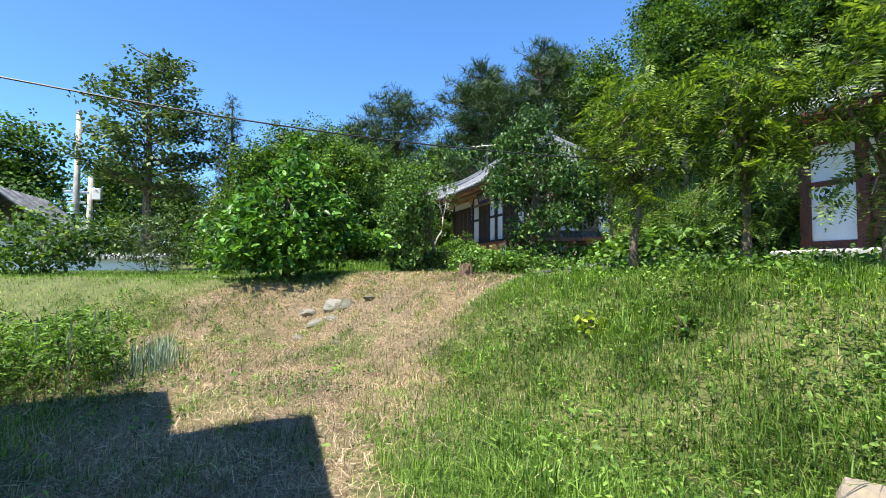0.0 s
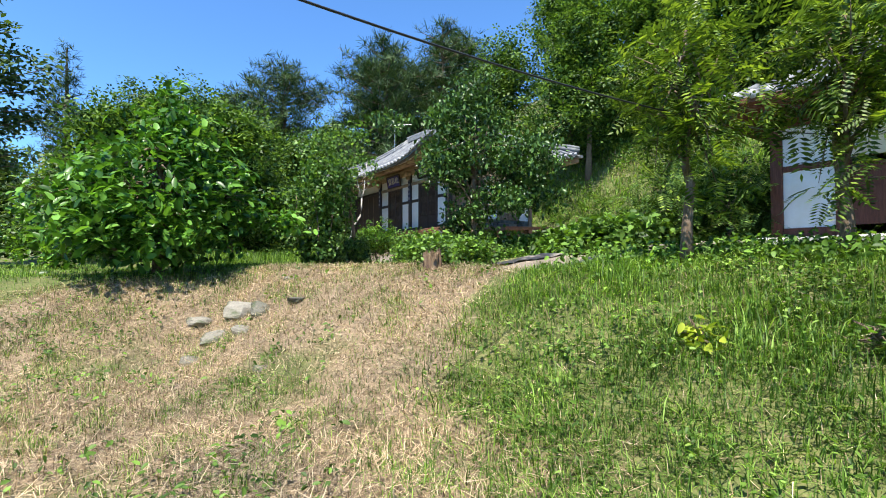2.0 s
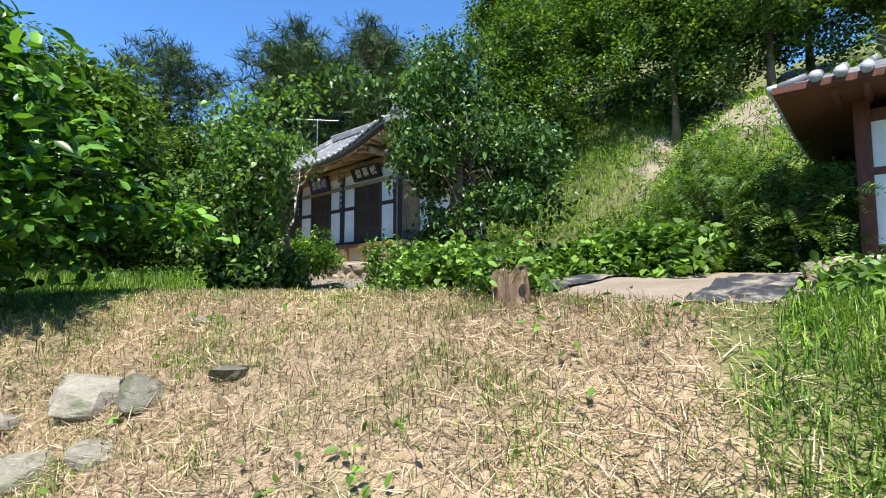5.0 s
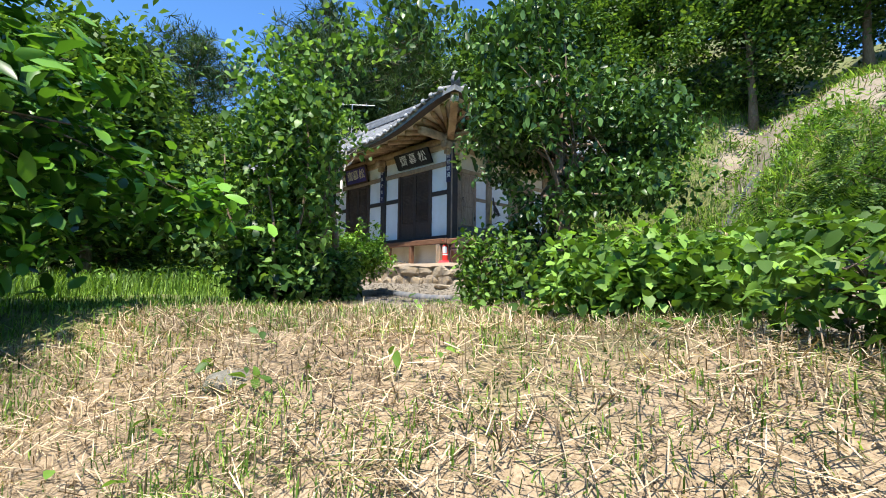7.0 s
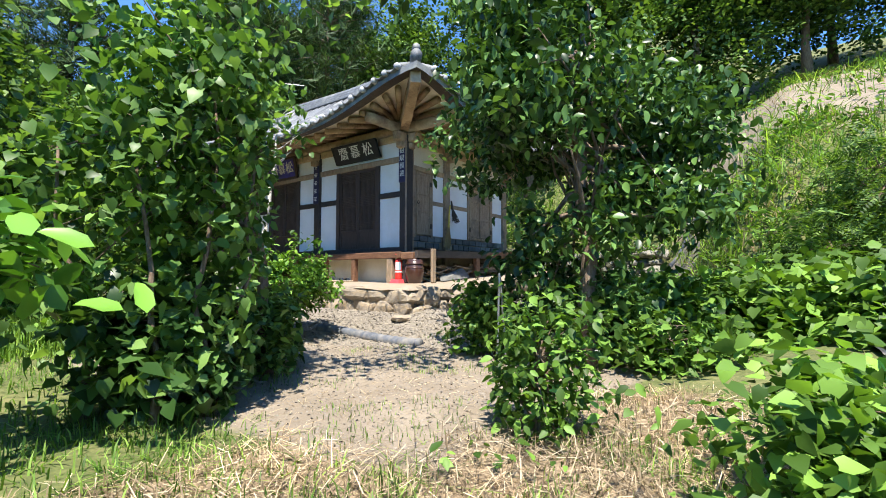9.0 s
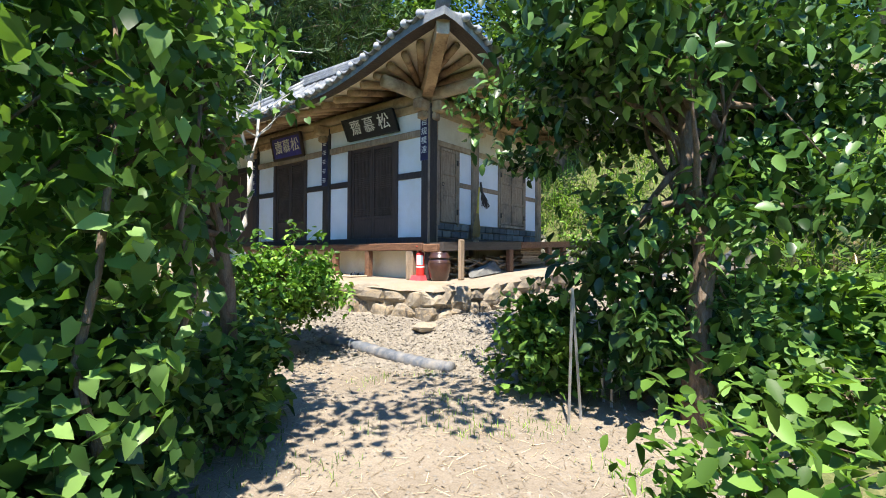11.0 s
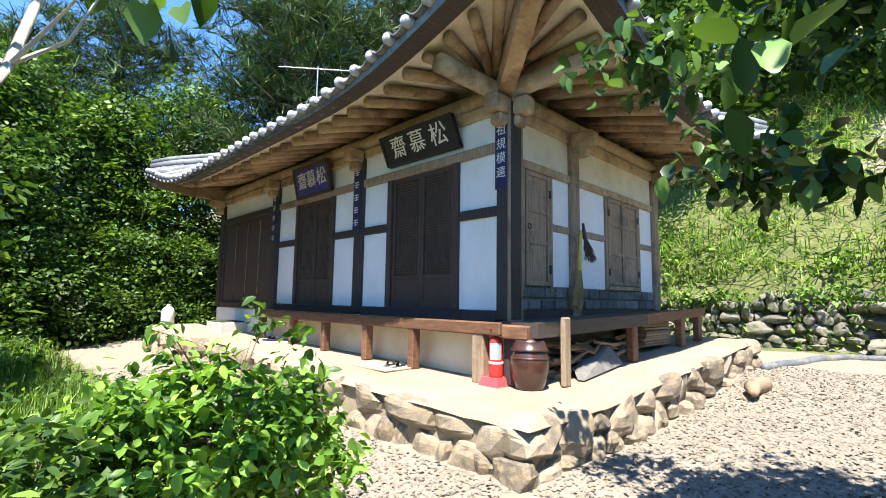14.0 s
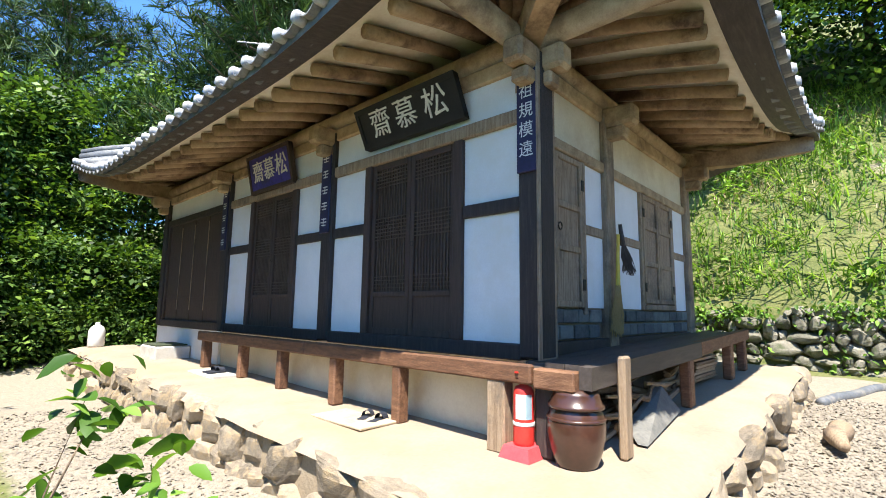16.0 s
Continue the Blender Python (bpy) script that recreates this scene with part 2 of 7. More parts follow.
LEAF_SHRUB = leaf_mat("fresh_shrub_leaf", (0.0675, 0.162, 0.0203), (0.135, 0.2835, 0.0405), (0.2565, 0.432, 0.081), 0.42, 0.38)
LEAF_WEED = leaf_mat("weed_leaf", (0.057, 0.13, 0.0203), (0.122, 0.233, 0.0405), (0.21, 0.378, 0.0675), 0.5, 0.38)
LEAF_WOOD = leaf_mat("woodland_leaf", (0.035, 0.085, 0.02), (0.075, 0.16, 0.035), (0.17, 0.27, 0.06), 0.5, 0.4)
LEAF_PINE = leaf_mat("pine_needles", (0.0243, 0.0607, 0.0216), (0.054, 0.108, 0.0405), (0.1148, 0.1755, 0.0675), 0.6, 0.15)
LEAF_GINKGO = leaf_mat("ginkgo_like_leaf", (0.0405, 0.0878, 0.0297), (0.081, 0.1485, 0.054), (0.1755, 0.243, 0.0945), 0.5, 0.3)
GRASS_GREEN = leaf_mat("green_grass_blade", (0.07, 0.15, 0.024), (0.14, 0.275, 0.045), (0.29, 0.43, 0.1), 0.5, 0.45)
GRASS_DRY = leaf_mat("cut_dry_straw", (0.15, 0.102, 0.062), (0.38, 0.285, 0.192), (0.62, 0.505, 0.37), 0.7, 0.15)
LEAF_YELLOW = leaf_mat("yellow_green_leaf", (0.25, 0.34, 0.02), (0.36, 0.46, 0.04), (0.48, 0.55, 0.07), 0.5, 0.4)
LEAF_ONION = leaf_mat("blue_grey_onion_leaf", (0.12, 0.19, 0.15), (0.2, 0.28, 0.24), (0.3, 0.37, 0.33), 0.5, 0.25)


def ground_mat():
    """Lawn, mown straw, bare sandy earth and gravel, by the plan of the place."""
    m, nodes, links, bsdf = node_mat("ground_cover")
    co = nodes.new("ShaderNodeTexCoord")
    at = nodes.new("ShaderNodeAttribute")
    at.attribute_name = "cover"
    sep = nodes.new("ShaderNodeSeparateColor")
    links.new(at.outputs["Color"], sep.inputs[0])
    n1 = noise_tex(nodes, links, 1.6, 6)
    n2 = noise_tex(nodes, links, 22, 5)
    n3 = noise_tex(nodes, links, 90, 3)

    def tone(stops, a, b, k):
        ad = nodes.new("ShaderNodeMath")
        ad.operation = "MULTIPLY_ADD"
        ad.inputs[1].default_value = k
        links.new(b.outputs[0], ad.inputs[0])
        mu = nodes.new("ShaderNodeMath")
        mu.operation = "MULTIPLY"
        mu.inputs[1].default_value = 1 - k
        links.new(a.outputs[0], mu.inputs[0])
        links.new(mu.outputs[0], ad.inputs[2])
        r = ramp(nodes, stops)
        links.new(ad.outputs[0], r.inputs[0])
        return r.outputs[0], ad.outputs[0]

    green, h1 = tone([(0.3, (0.045, 0.06, 0.016)), (0.5, (0.11, 0.125, 0.035)), (0.72, (0.24, 0.21, 0.09))], n1, n2, 0.6)
    straw, _ = tone([(0.3, (0.1, 0.073, 0.04)), (0.48, (0.26, 0.19, 0.115)), (0.7, (0.44, 0.335, 0.22))], n2, n3, 0.5)
    sand, _ = tone([(0.28, (0.14, 0.11, 0.078)), (0.5, (0.235, 0.19, 0.138)), (0.72, (0.33, 0.275, 0.205))], n1, n3, 0.5)
    stones, _ = tone([(0.3, (0.11, 0.092, 0.068)), (0.5, (0.25, 0.215, 0.165)), (0.7, (0.38, 0.335, 0.27))], n2, n3, 0.6)

    def edge(sock):
        ad = nodes.new("ShaderNodeMath")
        ad.operation = "MULTIPLY_ADD"
        ad.inputs[1].default_value = 0.7
        links.new(n1.outputs[0], ad.inputs[0])
        links.new(sock, ad.inputs[2])
        r = ramp(nodes, [(0.75, (0, 0, 0)), (0.95, (1, 1, 1))])
        links.new(ad.outputs[0], r.inputs[0])
        return r.outputs[0]

    c = mixc(nodes, links, edge(sep.outputs[0]), green, straw)
    c = mixc(nodes, links, edge(sep.outputs[1]), c, sand)
    c = mixc(nodes, links, edge(sep.outputs[2]), c, stones)
    links.new(c, bsdf.inputs["Base Color"])
    bsdf.inputs["Roughness"].default_value = 0.95
    b = nodes.new("ShaderNodeBump")
    b.inputs["Strength"].default_value, b.inputs["Distance"].default_value = 0.6, 0.03
    links.new(h1, b.inputs["Height"])
    links.new(b.outputs[0], bsdf.inputs["Normal"])
    return m


LATTICE = surface("worn_lattice_wood", [(0.3, (0.055, 0.038, 0.028)), (0.6, (0.12, 0.082, 0.06)), (0.85, (0.2, 0.145, 0.105))], 6, 0.75, 0.2)
MOSSY = surface("mossy_field_stone", [(0.25, (0.06, 0.06, 0.045)), (0.5, (0.16, 0.15, 0.115)), (0.8, (0.33, 0.3, 0.24))], 5, 0.95, 0.7, None, 40, (0.06, 0.085, 0.025), 1.6, spread=0.4)
GROUND = ground_mat()


# ---- mesh kit ----
class Kit:
    """Collects faces of one part."""

    def __init__(self):
        self.v, self.f, self.m = [], [], []

    def add(self, verts, faces, mi=0):
        k = len(self.v)
        self.v += [tuple(p) for p in verts]
        self.f += [tuple(i + k for i in f) for f in faces]
        self.m += [mi] * len(faces)
        return self

    def box(self, x0, y0, z0, x1, y1, z1, mi=0):
        return self.hull([(x0, y0, z0), (x1, y0, z0), (x1, y1, z0), (x0, y1, z0), (x0, y0, z1), (x1, y0, z1), (x1, y1, z1), (x0, y1, z1)], mi)

    def hull(self, p, mi=0):
        return self.add(p, [(3, 2, 1, 0), (4, 5, 6, 7), (0, 1, 5, 4), (1, 2, 6, 5), (2, 3, 7, 6), (3, 0, 4, 7)], mi)

    def soft_box(self, x0, y0, z0, x1, y1, z1, c=0.01, mi=0):
        """A box with chamfered edges."""
        pts = []
        for z, k in ((z0, c), (z0 + c, 0), (z1 - c, 0), (z1, c)):
            a, b, d, e = x0 + k, y0 + k, x1 - k, y1 - k
            pts += [(a + c - k, b, z), (d - c + k, b, z), (d, b + c - k, z), (d, e - c + k, z), (d - c + k, e, z), (a + c - k, e, z), (a, e - c + k, z), (a, b + c - k, z)]
        faces = [tuple(range(7, -1, -1)), tuple(range(24, 32))]
        for r in range(3):
            for i in range(8):
                j = (i + 1) % 8
                faces.append((8 * r + i, 8 * r + j, 8 * r + 8 + j, 8 * r + 8 + i))
        return self.add(pts, faces, mi)

    def tube(self, pts, radii, n=8, mi=0, cap=True):
        pts = [Vector(p) for p in pts]
        if not hasattr(radii, "__len__"):
            radii = [radii] * len(pts)
        vs, fs = [], []
        ref = Vector((0, 0, 1))
        for i, p in enumerate(pts):
            d = (pts[min(i + 1, len(pts) - 1)] - pts[max(i - 1, 0)]).normalized()
            r0 = ref if abs(d.dot(ref)) < 0.95 else Vector((1, 0, 0))
            a = d.cross(r0).normalized()
            b = d.cross(a)
            for k in range(n):
                w = 2 * math.pi * k / n
                vs.append(p + (a * math.cos(w) + b * math.sin(w)) * radii[i])
        for i in range(len(pts) - 1):
            for k in range(n):
                j = (k + 1) % n
                fs.append((i * n + k, i * n + j, (i + 1) * n + j, (i + 1) * n + k))
        if cap:
            fs += [tuple(range(n - 1, -1, -1)), tuple(range((len(pts) - 1) * n, len(pts) * n))]
        return self.add(vs, fs, mi)

    def lathe(self, profile, cx, cy, cz, n=28, mi=0):
        vs, fs = [], []
        for r, z in profile:
            vs += [(cx + r * math.cos(2 * math.pi * k / n), cy + r * math.sin(2 * math.pi * k / n), cz + z) for k in range(n)]
        for i in range(len(profile) - 1):
            for k in range(n):
                j = (k + 1) % n
                fs.append((i * n + k, i * n + j, (i + 1) * n + j, (i + 1) * n + k))
        fs += [tuple(range(n - 1, -1, -1)), tuple(range((len(profile) - 1) * n, len(profile) * n))]
        return self.add(vs, fs, mi)

    def mesh(self, name, mats, smooth=False):
        me = bpy.data.meshes.new(name)
        me.from_pydata(self.v, [], self.f)
        for m in mats if isinstance(mats, (list, tuple)) else [mats]:
            me.materials.append(m)
        if isinstance(mats, (list, tuple)) and len(mats) > 1:
            me.polygons.foreach_set("material_index", self.m)
        if smooth:
            me.polygons.foreach_set("use_smooth", [True] * len(self.f))
        me.update()
        return me


def part(name, kit, material, parent=None, label="", smooth=False):
    ob = new(name, kit.mesh(name, material, smooth))
    if parent:
        ob.parent = parent
    if label:
        ob["label"] = label
    return ob


def thing(name, label, category, group="", kind="", at=(0, 0, 0)):
    ob = new(name)
    ob.location = at
    ob.empty_display_size = 0.1
    return tagged(ob, label, category, group, kind)


def under(ob, parent):
    """Parents ob, whose mesh is in world metres, to an Empty that stands at its base."""
    ob.parent = parent
    ob.matrix_parent_inverse = Matrix.Translation(parent.location).inverted()
    return ob


def piece(name, kit, material, parent, label="", smooth=False):
    ob = part(name, kit, material, None, label, smooth)
    return under(ob, parent)


def array_mesh(name, verts, faces, mat):
    """A mesh from numpy arrays: verts (n, 3), faces (m, 3 or 4)."""
    me = bpy.data.meshes.new(name)
    nf, k = faces.shape
    me.vertices.add(len(verts))
    me.vertices.foreach_set("co", np.ascontiguousarray(verts, dtype=np.float32).ravel())
    me.loops.add(nf * k)
    me.loops.foreach_set("vertex_index", np.ascontiguousarray(faces, dtype=np.int32).ravel())
    me.polygons.add(nf)
    me.polygons.foreach_set("loop_start", np.arange(0, nf * k, k, dtype=np.int32))
    me.polygons.foreach_set("loop_total", np.full(nf, k, dtype=np.int32))
    me.update(calc_edges=True)
    me.validate()
    me.materials.append(mat)
    return me


rng = np.random.default_rng(7)


def ss(a, b, v):
    t = np.clip((v - a) / (b - a), 0, 1)
    return t * t * (3 - 2 * t)


# ---- the lie of the land ----
def height(x, y):
    x, y = np.asarray(x, float), np.asarray(y, float)
    u = x + 0.33 * (y - 4.8)
    a = 0.17 + 1.28 * ss(3.2, 6.4, u)
    b = 0.17 + 1.12 * ss(11.2, 14.8, y + 0.35 * x)
    z = np.log(np.exp(9 * a) + np.exp(9 * b)) / 9 - 0.69 / 9 * np.exp(-((a - b) * 6) ** 2)
    z = z + 0.30 * ss(11.6, 14.2, u) * ss(12, 15, y) + 0.35 * ss(15, 21, u) + 0.012 * np.maximum(y - 14, 0) * ss(9, 4, x)
    z = z + 0.12 * ss(5.8, 6.8, u) * ss(9, 6, y) + 0.3 * ss(5.6, 10.0, x) * ss(7.0, 8.2, y) * ss(13.0, 11.2, y)
    foot = 12.2 + 6.9 * ss(11.5, 15.5, y)
    step = ss(14.2, 15.2, y)
    h = np.maximum(x - foot - 0.25 * step, 0)
    z = z + step * 1.15 * ss(0.0, 0.35, x - foot) + (0.88 + 0.5 * ss(12, 17, y)) * 14 * (1 - np.exp(-h / 14))
    z = z + 0.035 * np.sin(1.9 * x + 0.7 * y) * np.sin(1.3 * y - 0.5 * x) + 0.015 * np.sin(5.1 * x + 2.0) * np.sin(4.3 * y)
    z = z + ss(12, 40, h) * 6 + ss(60, 400, np.hypot(x, y)) * 3
    return z


def gz(x, y):
    return float(height(x, y))


def dryness(x, y):
    """Where the cut straw lies."""
    g = (x - 2.1) - 0.62 * (y - 4.4) + 0.3 * np.sin(1.9 * y + 0.4) + 0.22 * np.sin(3.7 * x + 2.9 * y)
    lane = ss(0.7, -0.6, g) + ss(9.0, 10.0, y) * ss(6.9, 6.0, x)
    wob = 0.5 + 0.5 * np.sin(1.7 * x + 0.6) * np.sin(1.45 * y + 0.9)
    out = np.clip(lane, 0, 1) * ss(-2.2, 0.6, x + 0.1 * y - 0.6) * ss(14.6, 13.2, y)
    return out * (0.4 + 0.6 * wob) + 0.35 * ss(10.5, 12.0, y) * ss(14.2, 13.4, y) * ss(1.5, 3.0, x) * ss(6.6, 5.8, x)


def sandiness(x, y):
    strip = ss(5.0, 5.7, x) * ss(12.5, 11.2, x) * ss(7.6, 8.3, y) * ss(11.0, 10.3, y)
    yard = ss(4.6, 5.4, x) * ss(13.0, 13.9, y + 0.1 * x) * ss(19.0, 17.5, y) * ss(13, 11, x)
    hill = 0.0
    for cx, cy, r in ((21.0, 11.8, 2.3), (18.6, 10.0, 1.5), (22.8, 13.6, 2.0), (20.4, 8.4, 1.7), (18.6, 13.0, 1.2), (23.6, 10.2, 1.8)):
        hill = hill + 1.3 * np.exp(-((x - cx) ** 2 + (y - cy) ** 2) / r ** 2)
    hill = hill * (0.75 + 0.35 * np.sin(3.1 * x + 1.7 * y) * np.sin(2.3 * y - x))
    return np.clip(strip + yard + 1.0 * hill, 0, 1)


def graveliness(x, y):
    near = ss(7.6, 8.6, x + 0.22 * (y - 15.5)) * ss(14.2, 15.0, y + 0.12 * (x - 8)) * ss(18.9, 18.0, x)
    front = ss(7.7, 8.5, x) * ss(16, 17, y) * ss(31, 28, y) * ss(10.8, 10.2, x)
    return np.clip(near * ss(17.6, 17.0, y) + front, 0, 1)


def axis(lo, hi, step, far):
    mid = np.arange(lo, hi, step)
    grow = [1.35 ** k for k in range(1, 40)]
    out = np.cumsum(grow) * step
    out = out[out < far]
    return np.concatenate([(lo - out)[::-1], mid, hi + out])


def build_ground():
    xs, ys = axis(-3.0, 21.0, 0.14, 1800), axis(1.0, 24.0, 0.14, 1800)
    gx, gy = np.meshgrid(xs, ys)
    z = height(gx, gy)
    v = np.stack([gx.ravel(), gy.ravel(), z.ravel()], 1)
    nx, ny = len(xs), len(ys)
    i = (np.arange(ny - 1)[:, None] * nx + np.arange(nx - 1)[None, :]).ravel()
    me = array_mesh("ground", v, np.stack([i, i + 1, i + 1 + nx, i + nx], 1), GROUND)
    me.polygons.foreach_set("use_smooth", np.ones(len(i), dtype=bool))
    cov = np.stack([dryness(gx, gy).ravel(), sandiness(gx, gy).ravel(), graveliness(gx, gy).ravel(), np.ones(gx.size)], 1)
    at = me.color_attributes.new("cover", "FLOAT_COLOR", "POINT")
    at.data.foreach_set("color", cov.astype(np.float32).ravel())
    tagged(new("ground", me), "sloping ground of grass, cut straw, sandy earth and gravel", "ground", kind="structure")


build_ground()


# ---- the timber house ----
FX, SY = 10.53, 17.885
EX0, EX1, EY0, EY1 = 9.2, 16.1, 16.4, 27.3


def plinth_z(x, y):
    return 2.2 + 0.058 * max(x - 10.6, 0) + 0.022 * max(y - 18.0, 0)


def roof_z(x, y):
    t = max(min(x - EX0, EX1 - x, (y - EY0) * 1.08, (EY1 - y) * 1.08) / 3.45, 0.0)
    lift = sum(math.exp(-((x - cx) ** 2 + (y - cy) ** 2) / 2.9) for cx in (EX0, EX1) for cy in (EY0, EY1))
    return 5.2 + 2.25 * (0.72 * t + 0.28 * t * t) + 0.62 * lift


def soffit_z(x, y):
    d = max(min(x - EX0, EX1 - x, y - EY0, EY1 - y), 0.0)
    lift = sum(math.exp(-((x - cx) ** 2 + (y - cy) ** 2) / 2.9) for cx in (EX0, EX1) for cy in (EY0, EY1))
    return 5.1 + 0.27 * min(d, 1.5) + 0.58 * lift


house = thing("timber_house", "old timber-framed house with white plaster panels and grey tiled roof", "house", at=(12.6, 21.8, 2.2))


def hpart(name, kit, mat, label="", smooth=False):
    return piece(name, kit, mat, house, label, smooth)


# posts
for y in (17.81, 20.48, 23.16, 25.85):
    hpart("post", Kit().soft_box(FX - 0.06, y - 0.1, 2.82, FX + 0.14, y + 0.1, 5.16, 0.015), DARKWOOD, "dark-stained square timber post")
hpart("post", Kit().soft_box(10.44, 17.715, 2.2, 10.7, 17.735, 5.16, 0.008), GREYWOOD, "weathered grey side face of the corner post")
for x in (12.0, 14.6):
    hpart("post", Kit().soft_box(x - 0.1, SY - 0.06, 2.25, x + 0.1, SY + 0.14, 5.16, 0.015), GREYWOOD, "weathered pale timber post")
# front beams, rails, sills
BAYS = ((17.91, 20.38), (20.58, 23.06), (23.26, 25.75))
for y0, y1 in BAYS:
    hpart("sill_beam", Kit().soft_box(FX - 0.05, y0, 2.80, FX + 0.12, y1, 2.92, 0.01), DARKWOOD)
    hpart("lintel", Kit().soft_box(FX - 0.045, y0, 4.63, FX + 0.1, y1, 4.745, 0.01), GREYWOOD if y0 < 23 else DARKWOOD)
    hpart("wall_panel", Kit().box(FX, y0, 4.745, FX + 0.08, y1, 5.12), PLASTER, "white plaster panel under the eaves")
    hpart("head_beam", Kit().soft_box(FX - 0.04, y0, 5.06, FX + 0.14, y1, 5.2, 0.012), BEAMWOOD)
for a, b in ((17.91, 18.49), (19.82, 20.38), (20.58, 21.17), (22.4, 23.06)):
    hpart("wall_panel", Kit().box(FX, a, 2.92, FX + 0.07, b, 3.93), PLASTER)
    hpart("wall_panel", Kit().box(FX, a, 4.04, FX + 0.07, b, 4.63), PLASTER)
    hpart("rail", Kit().soft_box(FX - 0.03, a, 3.93, FX + 0.09, b, 4.04, 0.008), DARKWOOD)


def lattice_leaf(parent, x, y0, y1, z0, z1, mat):
    """A door leaf: stiles, rails, a solid foot panel and bands of close lattice."""
    w = 0.05
    leaf = piece("door_leaf", Kit().soft_box(x, y0, z0, x + 0.035, y0 + w, z1, 0.005).soft_box(x, y1 - w, z0, x + 0.035, y1, z1, 0.005)
                 .soft_box(x, y0 + w, z0, x + 0.034, y1 - w, z0 + 0.06, 0.005).soft_box(x, y0 + w, z1 - 0.06, x + 0.034, y1 - w, z1, 0.005)
                 .soft_box(x, y0 + w, z0 + 0.36, x + 0.034, y1 - w, z0 + 0.41, 0.005), mat, parent)
    piece("foot_panel", Kit().box(x + 0.014, y0 + w, z0 + 0.06, x + 0.026, y1 - w, z0 + 0.36), mat, parent)
    piece("backing", Kit().box(x + 0.03, y0 + w, z0 + 0.41, x + 0.034, y1 - w, z1 - 0.06), DOORWOOD, parent)
    k = Kit()
    zz0, zz1 = z0 + 0.41, z1 - 0.06
    n = max(int((y1 - y0 - 2 * w) / 0.036), 3)
    for i in range(1, n):
        yy = y0 + w + (y1 - y0 - 2 * w) * i / n
        k.box(x + 0.012, yy - 0.004, zz0, x + 0.026, yy + 0.004, zz1)
    h = zz1 - zz0
    for c, m in ((0.09, 4), (0.52, 7), (0.93, 5)):
        for i in range(m):
            z = zz0 + h * c + (i - m / 2) * 0.036
            if zz0 < z < zz1:
                k.box(x + 0.008, y0 + w, z - 0.004, x + 0.022, y1 - w, z + 0.004)
    piece("lattice", k, LATTICE, parent)
    return leaf


def double_door(y0, y1, z0, z1, name, label):
    d = thing(name, label, "door", kind="structure", at=(FX, (y0 + y1) / 2, z0))
    f = 0.1
    piece("door_frame", Kit().soft_box(FX - 0.045, y0 - f, z0, FX + 0.08, y0, z1, 0.008).soft_box(FX - 0.045, y1, z0, FX + 0.08, y1 + f, z1, 0.008), DOORWOOD, d)
    m = (y0 + y1) / 2
    lattice_leaf(d, FX - 0.01, y0, m - 0.003, z0, z1, DOORWOOD)
    lattice_leaf(d, FX - 0.01, m + 0.003, y1, z0, z1, DOORWOOD)
    piece("door_ring", Kit().tube([(FX - 0.03, m - 0.05 + 0.022 * math.cos(a), z0 + 0.85 + 0.022 * math.sin(a)) for a in np.linspace(0, 6.28, 13)], 0.004, 6), IRON, d)


double_door(18.59, 19.72, 2.92, 4.63, "door_1", "closed dark brown double lattice door")
double_door(21.27, 22.3, 2.92, 4.63, "door_2", "closed dark brown double lattice door under a blue sign")
d3 = thing("door_3", "row of four tall closed dark plank shutters", "door", kind="structure", at=(FX, 24.5, 2.85))
piece("door_frame", Kit().soft_box(FX - 0.03, 23.26, 2.9, FX + 0.09, 23.33, 4.63, 0.008).soft_box(FX - 0.03, 25.68, 2.9, FX + 0.09, 25.75, 4.63, 0.008), DOORWOOD, d3)
for i in range(4):
    a = 23.33 + 2.35 * i / 4
    piece("shutter", Kit().soft_box(FX, a + 0.01, 2.92, FX + 0.035, a + 0.577, 4.63, 0.006).soft_box(FX - 0.012, a + 0.03, 3.25, FX - 0.001, a + 0.557, 3.31, 0.003), DOORWOOD, d3)
    piece("pale_strip", Kit().box(FX - 0.012, a - 0.006, 3.1, FX - 0.002, a + 0.008, 4.55), GREYWOOD, d3)

# side wall
hpart("sill_beam", Kit().soft_box(10.7, SY - 0.05, 2.80, 14.5, SY + 0.1, 2.92, 0.01), DARKWOOD)
for a, b in ((10.7, 11.9), (12.1, 14.5)):
    hpart("lintel", Kit().soft_box(a, SY - 0.04, 4.53, b, SY + 0.1, 4.63, 0.01), BEAMWOOD)
    hpart("wall_panel", Kit().box(a, SY, 4.63, b, SY + 0.08, 5.12), CREAM, "cream plaster panel under the eaves")
    hpart("head_beam", Kit().soft_box(a, SY - 0.04, 5.06, b, SY + 0.14, 5.2, 0.012), BEAMWOOD)
    hpart("foot_wall", Kit().box(a, SY + 0.03, 2.92, b, SY + 0.1, 3.2), MORTAR)
for a, b in ((11.5, 11.9), (12.1, 12.86), (14.0, 14.5)):
    hpart("wall_panel", Kit().box(a, SY, 3.2, b, SY + 0.07, 3.87), PLASTER)
    hpart("wall_panel", Kit().box(a, SY, 3.96, b, SY + 0.07, 4.53), PLASTER)
    hpart("rail", Kit().soft_box(a, SY - 0.02, 3.87, b, SY + 0.09, 3.96, 0.008), GREYWOOD)


